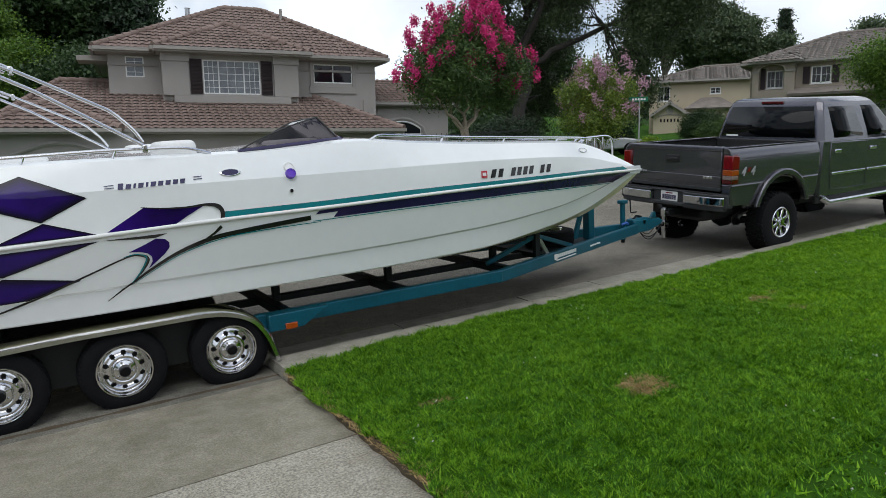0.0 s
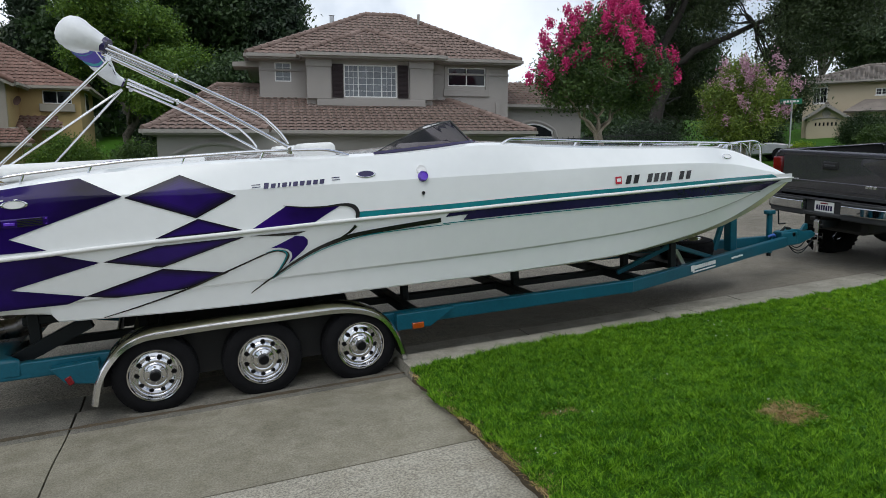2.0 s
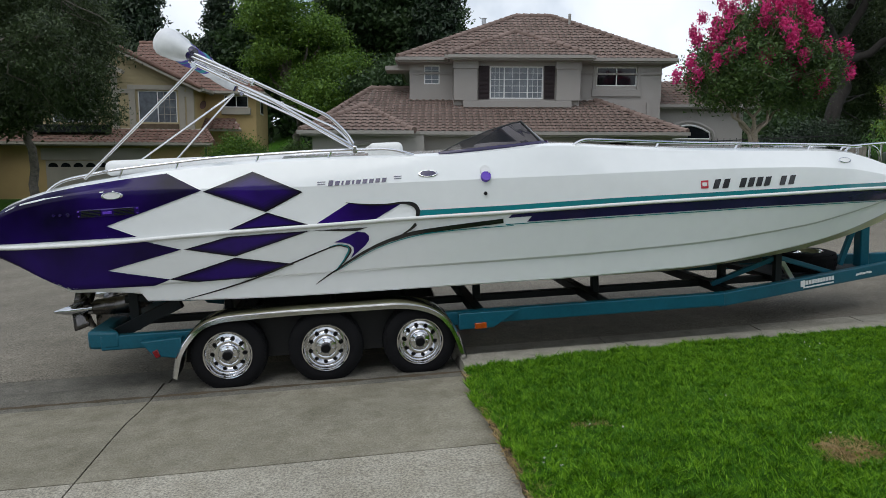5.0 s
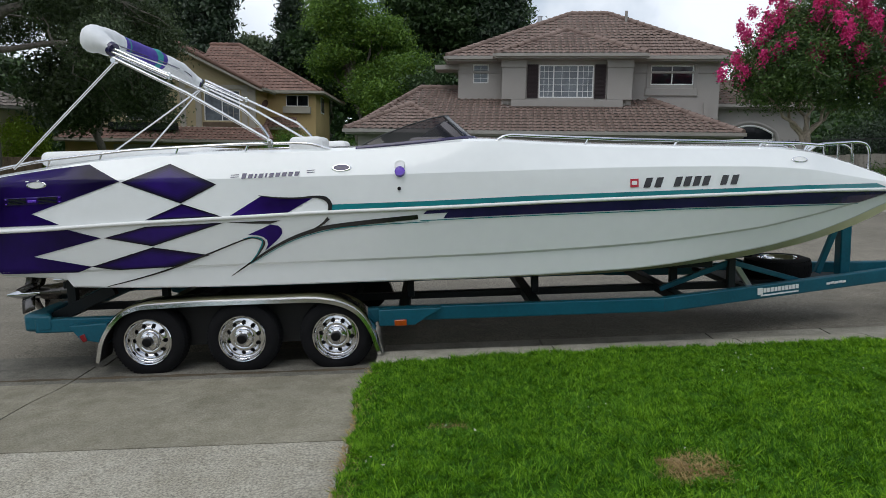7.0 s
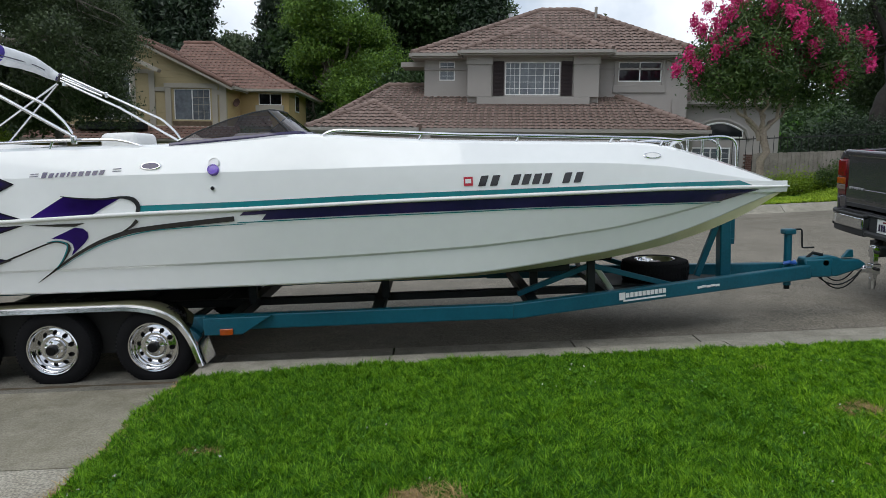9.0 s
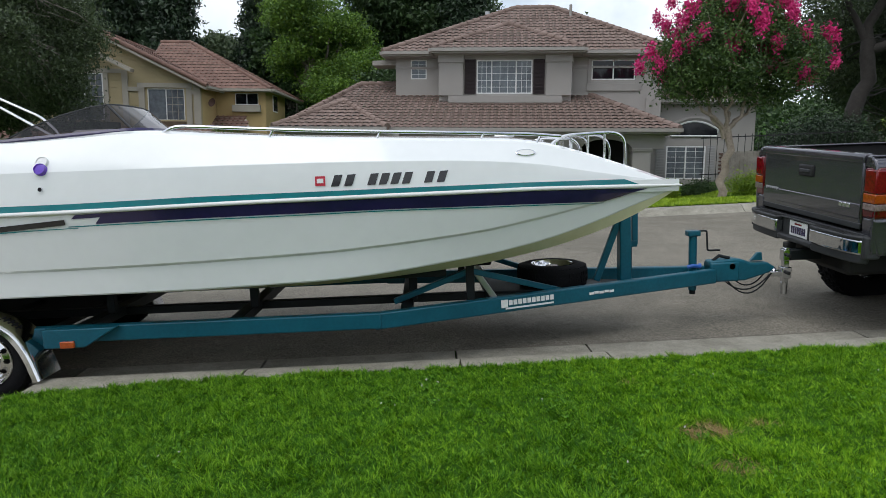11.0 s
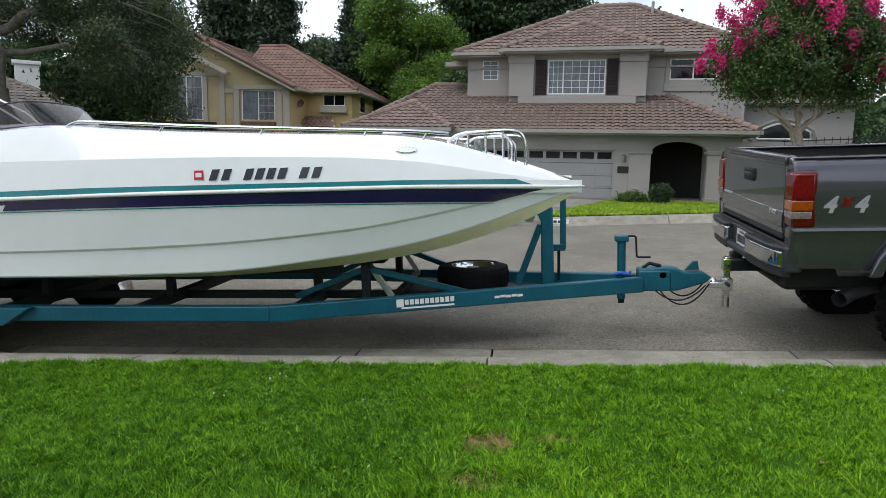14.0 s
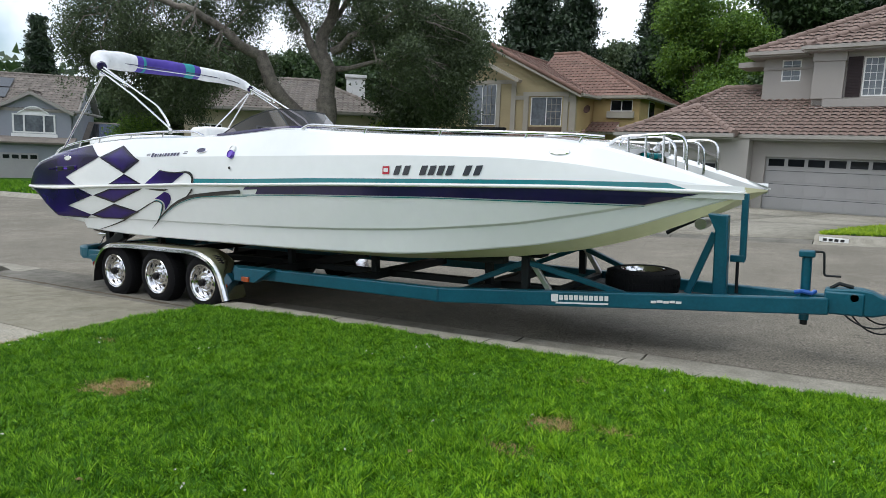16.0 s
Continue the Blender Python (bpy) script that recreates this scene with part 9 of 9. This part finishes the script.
conifer("tall dark conifer behind the houses", 1.5, 70, 0.3, 27, 5.0, 72)
conifer("tall dark conifer behind the ochre house", -17.6, 64, 0.5, 19, 4.0, 73)
conifer("tall dark conifer behind the ochre house", -23.0, 66, 0.5, 21, 4.6, 74)
conifer("tall dark conifer behind the ochre house", -11.3, 70, 0.5, 18.5, 3.2, 75)
conifer("tall slender conifer by the blue-grey house", -71.6, 42.4, -1.0, 16.0, 2.6, 76)
big_tree("broadleaf_tree", "dark tree up the street", 71.5, 61, 5.3, 18.5, 6.2, L_FAR, 81, 700, 80, 0.36, gap=0.08)
big_tree("broadleaf_tree", "dark tree up the street", 75.8, 56.8, 5.3, 16.0, 5.0, L_FAR, 82, 620, 80, 0.35, gap=0.08)
big_tree("broadleaf_tree", "dark tree up the street", 80.6, 53.0, 5.3, 11.0, 3.4, L_FAR, 83, 420, 70, 0.32, gap=0.1)
conifer("slender conifer up the street", 93.0, 58.3, 5.2, 15.5, 2.3, 77)
big_tree("broadleaf_tree", "dark tree behind the taupe house", 81.4, 40.2, 5.0, 11.0, 3.0, L_FAR, 84, 340, 70, 0.28)
big_tree("broadleaf_tree", "dark tree behind the side wing of the house", 21.0, 42.0, 0.9, 6.2, 3.4, L_DARK, 85, 520, 76, 0.20)
big_tree("broadleaf_tree", "dark tree behind the fence", 30.0, 38.0, 1.6, 10.0, 4.6, L_DARK, 78, 1100, 80, 0.21, gap=0.06)
big_tree("broadleaf_tree", "dark tree behind the fence", 34.0, 44.0, 1.8, 10.5, 4.4, L_DARK, 94, 760, 76, 0.24, gap=0.03)
big_tree("broadleaf_tree", "small tree beside the taupe house", 37.8, 16.8, 2.2, 5.2, 2.4, L_MAPLE, 86, 420, 60, 0.13)
big_tree("broadleaf_tree", "dark tree beyond the ochre house", -27.3, 44.5, 0.0, 10.5, 4.6, L_DARK, 87, 560, 48, 0.38)
big_tree("broadleaf_tree", "dark tree behind the oak", -34, 38, -0.4, 10.3, 5.0, L_DARK, 88, 560, 48, 0.40, gap=0.1)
big_tree("broadleaf_tree", "dark tree behind the oak", -31, 31, -0.4, 9, 4.2, L_OAK, 80, 520, 48, 0.34, gap=0.1)
big_tree("broadleaf_tree", "dark tree behind the oak", -13.4, 33.0, 0.0, 11.0, 2.9, L_OAK, 89, 560, 60, 0.20)
big_tree("broadleaf_tree", "dark tree behind the pale house", -31, 41.5, -0.2, 10.3, 4.4, L_DARK, 91, 560, 48, 0.38, gap=0.08)
big_tree("broadleaf_tree", "dark tree beside the blue-grey house", -55.5, 39.5, -0.8, 8.6, 3.8, L_DARK, 92, 620, 60, 0.36, gap=0.06)
big_tree("broadleaf_tree", "haze-paled green tree on the far hillside", -15.0, 80.0, 0.4, 16.0, 5.6, L_FAR, 93, 700, 70, 0.42, gap=0.05)
big_tree("broadleaf_tree", "wispy tree behind the main roof", 14.6, 52, 0.4, 12.8, 2.0, L_OAK, 90, 90, 34, 0.30, gap=0.4)


def shrub(label, x, y, z, rx, ry, rz, leaf, seed, n=120, per=40, size=0.07, name="shrub"):
    t = thing(name, pose(x, y, z), label, "shrub")
    b = Build()
    rng = random.Random(seed)
    for i in range(7):
        b.tube([(0.05 * rx * rng.uniform(-1, 1), 0, 0), (rng.uniform(-0.6, 0.6) * rx, rng.uniform(-0.6, 0.6) * ry, rz * 1.2)], [0.025, 0.008], 5)
    part("stems", b, M_BARK, t, smooth=70)
    pts = cloud_points([(0, 0, rz, rx, ry, rz)], n, seed, shell=0.7)
    soup("foliage", leaves(pts, per, 0.09 * max(rx, rz) + 0.03, size, seed, slim=0.6), 3, leaf, t)
    return t


shrub("clipped green hedge beside the garage", 10.45, 26.3, 0.25, 0.6, 0.4, 0.22, L_SHRUB, 101)
shrub("dark green shrub in the porch", 11.45, 26.2, 0.25, 0.45, 0.4, 0.42, L_DARK, 102)
shrub("yellow-green shrub beside the porch column", 14.55, 26.6, 0.25, 0.42, 0.4, 0.40, L_LIME, 103)
shrub("dark clipped hedge under the window", 16.2, 27.6, 0.25, 0.9, 0.5, 0.36, L_DARK, 104)
shrub("dark clipped hedge under the window", 18.0, 27.3, 0.25, 0.7, 0.5, 0.36, L_DARK, 105)
shrub("rounded shrub in front of the wooden fence", 18.3, 23.4, 0.75, 1.0, 0.7, 0.55, L_SHRUB, 106, 160)
shrub("green hedge between the two houses", -4.3, 33.0, 0.0, 1.8, 1.2, 1.5, L_MAPLE, 107, 420, 60, 0.09, "hedge")
shrub("green hedge between the two houses", -1.6, 33.6, 0.0, 1.5, 1.1, 1.35, L_SHRUB, 108, 340, 60, 0.09, "hedge")
shrub("rounded bush by the blue-grey house", -21.5, 20.2, -0.75, 1.35, 1.3, 2.05, L_MAPLE, 110, 420, 50, 0.10)
shrub("lime green bush beyond the street", -18.2, 34.6, 0.0, 1.4, 1.2, 2.0, L_LIME, 111, 420, 60, 0.10)
shrub("dark shrubs up the street", 30.6, 29.2, 1.8, 1.2, 1.0, 0.9, L_DARK, 112, 240, 56, 0.085)
shrub("dark shrubs up the street", 36.0, 27.3, 2.1, 1.6, 1.4, 1.05, L_DARK, 113, 300, 60, 0.09)
shrub("dark shrubs up the street", 33.2, 24.0, 2.0, 1.4, 1.2, 0.8, L_SHRUB, 114, 240, 60, 0.08)
shrub("lime bush by the street sign", 28.5, 24.8, 1.75, 0.7, 0.6, 0.4, L_LIME, 115, 100)
shrub("tall ornamental grass along the fence", 17.0, 23.6, 0.7, 1.8, 0.35, 0.3, L_LIME, 116, 160, 60, 0.065)
shrub("dark shrubs behind the fence", 20.5, 26.5, 0.9, 2.6, 1.2, 1.3, L_PINE, 117, 460, 70, 0.085)

# trees round the house behind the camera, unseen, added to block low sky light
pts = cloud_points([(x_, -46 + 5 * math.sin(x_ * 0.3), 2.5 + zs(x_) + 1.5 * math.sin(x_ * 0.17), 5, 4, 3.5) for x_ in range(-75, 90, 7)], 1500, 137, shell=0.75)
tagged(soup("hedgerow", leaves(pts, 22, 0.8, 0.7, 138, slim=0.7), 3, L_DARK), "unseen dark line of trees added behind the camera", "woods", kind="stuff")

# wooded hill in the distance
pts = cloud_points([(x_, 150 + 25 * math.sin(x_ * 0.07), 10 + 3.0 * math.sin(x_ * 0.05 + 1), 13, 12, 5.5) for x_ in range(-150, 160, 14)] + [(x_, 60 - 0.5 * (x_ + 112), 6.0 + 1.5 * math.sin(x_ * 0.3), 9, 9, 5.0) for x_ in range(-130, -84, 8)], 3000, 131, shell=0.8)
ob = soup("distant_woods", leaves(pts, 14, 1.6, 1.5, 132, slim=0.8), 3, L_DARK)
tagged(ob, "wooded hillside in the distance", "woods", kind="stuff")
pts = cloud_points([(x_, 62 + 6 * math.sin(x_ * 0.3), 3.4 + 0.8 * math.sin(x_ * 0.17), 5, 4, 3.6) for x_ in list(range(-75, -22, 6)) + list(range(26, 90, 6))], 2000, 133, shell=0.75)
ob = soup("hedgerow", leaves(pts, 22, 0.7, 0.5, 134, slim=0.7), 3, L_DARK)
tagged(ob, "dark line of trees behind the gardens", "woods", kind="stuff")

# ---- fence, street sign, parked car, bins ----
fence = thing("wooden_fence", Matrix(), "weathered grey wooden board fence, stepped up the slope", "fence")
fx0, fy0, fx1, fy1 = 15.6, 24.35, 20.4, 23.3
ln = math.hypot(fx1 - fx0, fy1 - fy0)
yawf = math.degrees(math.atan2(fy1 - fy0, fx1 - fx0))
rng_ = random.Random(8)
i, s_ = 0, 0.0
while s_ < ln:
    x_, y_ = fx0 + (fx1 - fx0) * s_ / ln, fy0 + (fy1 - fy0) * s_ / ln
    z0 = 0.72 + 0.045 * s_
    top_ = z0 + 1.42 + (0.0 if s_ < 3.6 else 0.06 * (s_ - 3.6)) + rng_.uniform(-0.01, 0.01)
    part("board", Build().box(0, 0.135, -0.012, 0.012, z0, top_, pose(x_, y_, 0, 0, 0, yawf)), M_FENCE, fence, smooth=0)
    s_ += 0.145
for h_ in (0.35, 1.2):
    part("rail", Build().bar((fx0, fy0 + 0.04, 0.72 + h_), (fx1, fy1 + 0.04, 0.72 + h_ + 0.045 * ln), 0.04, 0.09), M_FENCE, fence)
side_fence = thing("wooden_fence", Matrix(), "dark brown wooden board fence beside the ochre house", "fence")
for k in range(32):
    x_ = -21.2 + 0.15 * k
    part("board", Build().box(x_, x_ + 0.138, 33.19, 33.215, -0.6, 1.66 + rng_.uniform(-0.015, 0.015)), M_FENCEB, side_fence, smooth=0)
for h_ in (0.1, 1.35):
    part("rail", Build().bar((-21.2, 33.24, h_), (-16.4, 33.24, h_), 0.04, 0.09), M_FENCEB, side_fence)
iron = thing("iron_fence", Matrix(), "black iron fence behind the wooden fence", "fence")
for k in range(22):
    x_ = 15.4 + k * 0.24
    y_ = 25.6 - 0.18 * k * 0.24
    z0 = 1.0 + 0.05 * (x_ - 15.4)
    part("picket", Build().tube([(x_, y_, z0), (x_, y_, z0 + 1.75)], 0.012, 5), M_IRON, iron, smooth=0)
for h_ in (0.3, 1.65):
    part("rail", Build().bar((15.3, 25.62, 1.0 + h_), (20.6, 24.66, 1.26 + h_), 0.03, 0.04), M_IRON, iron)

sgx, sgy = 23.4, 20.85
sign = thing("street_sign", pose(sgx, sgy, gz(sgx, sgy)), "green street name sign on a grey pole", "sign")
part("pole", Build().tube([(0, 0, 0), (0, 0, 2.75)], 0.035, 10), M_GALV, sign, "grey steel pole")
bl = part("sign_blade", Build().box(-0.45, 0.35, -0.008, 0.008, 2.62, 2.82, pose(0, 0, 0, 0, 0, -42)), M_SIGNG, sign, "green street sign blade")
for k in range(5):
    part("lettering_bar", Build().box(-0.32 + 0.12 * k, -0.23 + 0.12 * k, -0.012, -0.008, 2.68, 2.76, pose(0, 0, 0, 0, 0, -42)), M_WHITEP, bl, smooth=0)
part("sign_blade", Build().box(-0.3, 0.5, -0.008, 0.008, 2.83, 2.98, pose(0, 0, 0, 0, 0, 48)), M_SIGNG, sign)

car = thing("parked_car", pose(27.2, 27.0, 1.6, 0, -3, -35), "silver sedan parked up the street", "car")
part("body", Build().prism([(-2.2, 0.3), (-2.2, 0.8), (-1.3, 0.92), (1.2, 0.9), (2.1, 0.72), (2.25, 0.3)], -0.85, 0.85), M_GALV, car, "silver car body", bevel=0.08, segs=3)
part("cabin", Build().prism([(-1.5, 0.9), (-0.9, 1.38), (0.3, 1.4), (1.1, 0.9)], -0.7, 0.7), M_TINT, car, "dark glass cabin", bevel=0.06, segs=3)
for x_ in (-1.35, 1.4):
    for y_ in (-0.8, 0.8):
        part("wheel", Build().lathe([(0.0, -0.1), (0.2, -0.1), (0.31, -0.08), (0.31, 0.08), (0.2, 0.1), (0.0, 0.1)], 20, pose(x_, y_, 0.31)), M_RUBBER, car)

# ---- grass on the near lawn ----
def ragged(tri, seed):
    """Trims a run of blades along kerb and drive unevenly."""
    rng = np.random.default_rng(seed)
    return tri[(tri[:, 0, 1] < 4.99 + 0.2 * np.clip((tri[:, 0, 0] - 1.85) / 1.7, 0, 1) + 0.07 * field(tri[:, 0, 0], tri[:, 0, 1], 0.13, 3) + 0.02 * rng.random(len(tri))) & (tri[:, 0, 0] > 1.91 + 0.12 * field(tri[:, 0, 1], tri[:, 0, 0], 0.15, 4))]


near_ = ragged(blades(1.9, 10.5, 1.5, 5.42, 28000, 11, znear, 0.028, 0.0052, lean=1.15, bare=PATCHES, clump=0.04), 5)
up_ = ragged(blades(10.5, 15.5, 1.5, 5.42, 12000, 15, znear, 0.029, 0.0055, lean=1.25, bare=PATCHES), 6)
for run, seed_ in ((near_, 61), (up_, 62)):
    # brighter blades take over with x: the lawn's changing light put into colour
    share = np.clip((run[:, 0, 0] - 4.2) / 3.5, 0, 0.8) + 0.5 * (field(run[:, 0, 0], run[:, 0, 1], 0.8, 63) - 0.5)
    brighter = np.random.default_rng(seed_).random(len(run)) < share
    soup("grass_blades", run[~brighter], 3, L_GRASS, lawn)["kind"] = "stuff"
    soup("grass_blades", run[brighter], 3, L_GRASSY, lawn)["kind"] = "stuff"
soup("grass_tufts", ragged(blades(2.0, 13.0, 1.5, 5.40, 420, 16, znear, 0.040, 0.0045, lean=1.1, bare=PATCHES, clump=0.2), 7), 3, L_GRASS, lawn)["kind"] = "stuff"
soup("grass_blades", blades(1.95, 17.0, -3.5, 1.5, 1700, 12, znear, 0.035, 0.013, lean=1.2), 3, L_GRASS, lawn)["kind"] = "stuff"
soup("grass_blades", blades(1.95, 26, -9, -3.5, 500, 14, znear, 0.045, 0.02, lean=1.2), 3, L_GRASS, lawn)["kind"] = "stuff"
soup("grass_blades", blades(17.0, 26, -3.5, 1.5, 600, 17, znear, 0.045, 0.02, lean=1.2), 3, L_GRASS, lawn)["kind"] = "stuff"
soup("grass_blades", ragged(blades(15.5, 26, 1.5, 5.4, 3000, 13, znear, 0.04, 0.009, lean=1.2), 8), 3, L_GRASS, lawn)["kind"] = "stuff"
# broad clover leaves and their small pale flowers
rng = np.random.default_rng(19)
cxy = rng.uniform((2.1, 0.6), (12.0, 5.2), (34000, 2))
cxy = cxy[field(cxy[:, 0], cxy[:, 1], 0.45, 9) > 0.66]
cp = np.column_stack([cxy, np.array([znear(x_, y_) for x_, y_ in cxy]) + 0.022 + 0.02 * rng.random(len(cxy))])
soup("clover", leaves(cp, 1, 0.004, 0.017, 20, slim=0.9, flat=0.0), 3, L_CLOVER, lawn)["kind"] = "stuff"
fp = cp[rng.choice(len(cp), 70, replace=False)] + (0, 0, 0.012)
soup("clover_flowers", leaves(fp, 7, 0.003, 0.008, 23, slim=0.8), 3, L_PETAL, lawn)["kind"] = "stuff"
straw = []
for i_, (cx, cy, rx, ry, k_) in enumerate(PATCHES[:6]):
    t_ = blades(cx - rx * 1.3, cx + rx * 1.3, cy - ry * 1.3, cy + ry * 1.3, 34000 * k_, 50 + i_, znear, 0.024, 0.0032, lean=2.0, clump=0.05)
    d_ = ((t_[:, 0, 0] - cx) / rx) ** 2 + ((t_[:, 0, 1] - cy) / ry) ** 2
    straw.append(t_[d_ * (0.5 + 1.2 * field(t_[:, 0, 0], t_[:, 0, 1], 0.07, 77)) < 1.15])
straw.append(blades(1.95, 2.10, 1.5, 5.0, 9000, 58, znear, 0.014, 0.0030, lean=2.6, clump=0.08))
soup("dry_grass", np.concatenate(straw), 3, L_STRAW, lawn)["kind"] = "stuff"
for i_, k_ in ((0, 1.0), (1, 0.8), (2, 0.6), (3, 0.6)):
    cx, cy, rx, ry, _ = PATCHES[i_]
    edge_ = lambda a: k_ * (0.85 + 0.16 * math.sin(3 * a + i_) + 0.1 * math.sin(7 * a + 1) + 0.07 * math.sin(13 * a))
    b = Build().sheet(lambda r, a: (cx + edge_(a) * rx * r * math.cos(a), cy + edge_(a) * ry * r * math.sin(a), znear(cx, cy) + 0.003 + 0.006 * (1 - r) * (1 + 0.7 * math.sin(5 * a) * math.sin(9 * r + a))), [0.02, 0.25, 0.5, 0.75, 1.0], steps(0, 2 * math.pi, 0.2))
    part("bare_soil", b, M_DEAD, lawn, "bare patch of dead straw and soil", smooth=60)
leaf_b = Build()
leaf_b.add([(0, 0, 0.03), (0.02, 0.013, 0.036), (0.048, 0.0, 0.028), (0.02, -0.015, 0.034)], [(0, 1, 2, 3)])
for x_, y_, a_ in ((5.0, 1.95, 20), (6.1, 3.0, 100), (7.4, 2.6, 200), (8.1, 3.6, 60)):
    lf = thing("fallen_leaf", pose(x_, y_, znear(x_, y_), 0, 0, a_), "small dry brown leaf lying in the grass", "leaf", group="fallen leaves")
    part("blade", leaf_b, M_DEAD, lf)
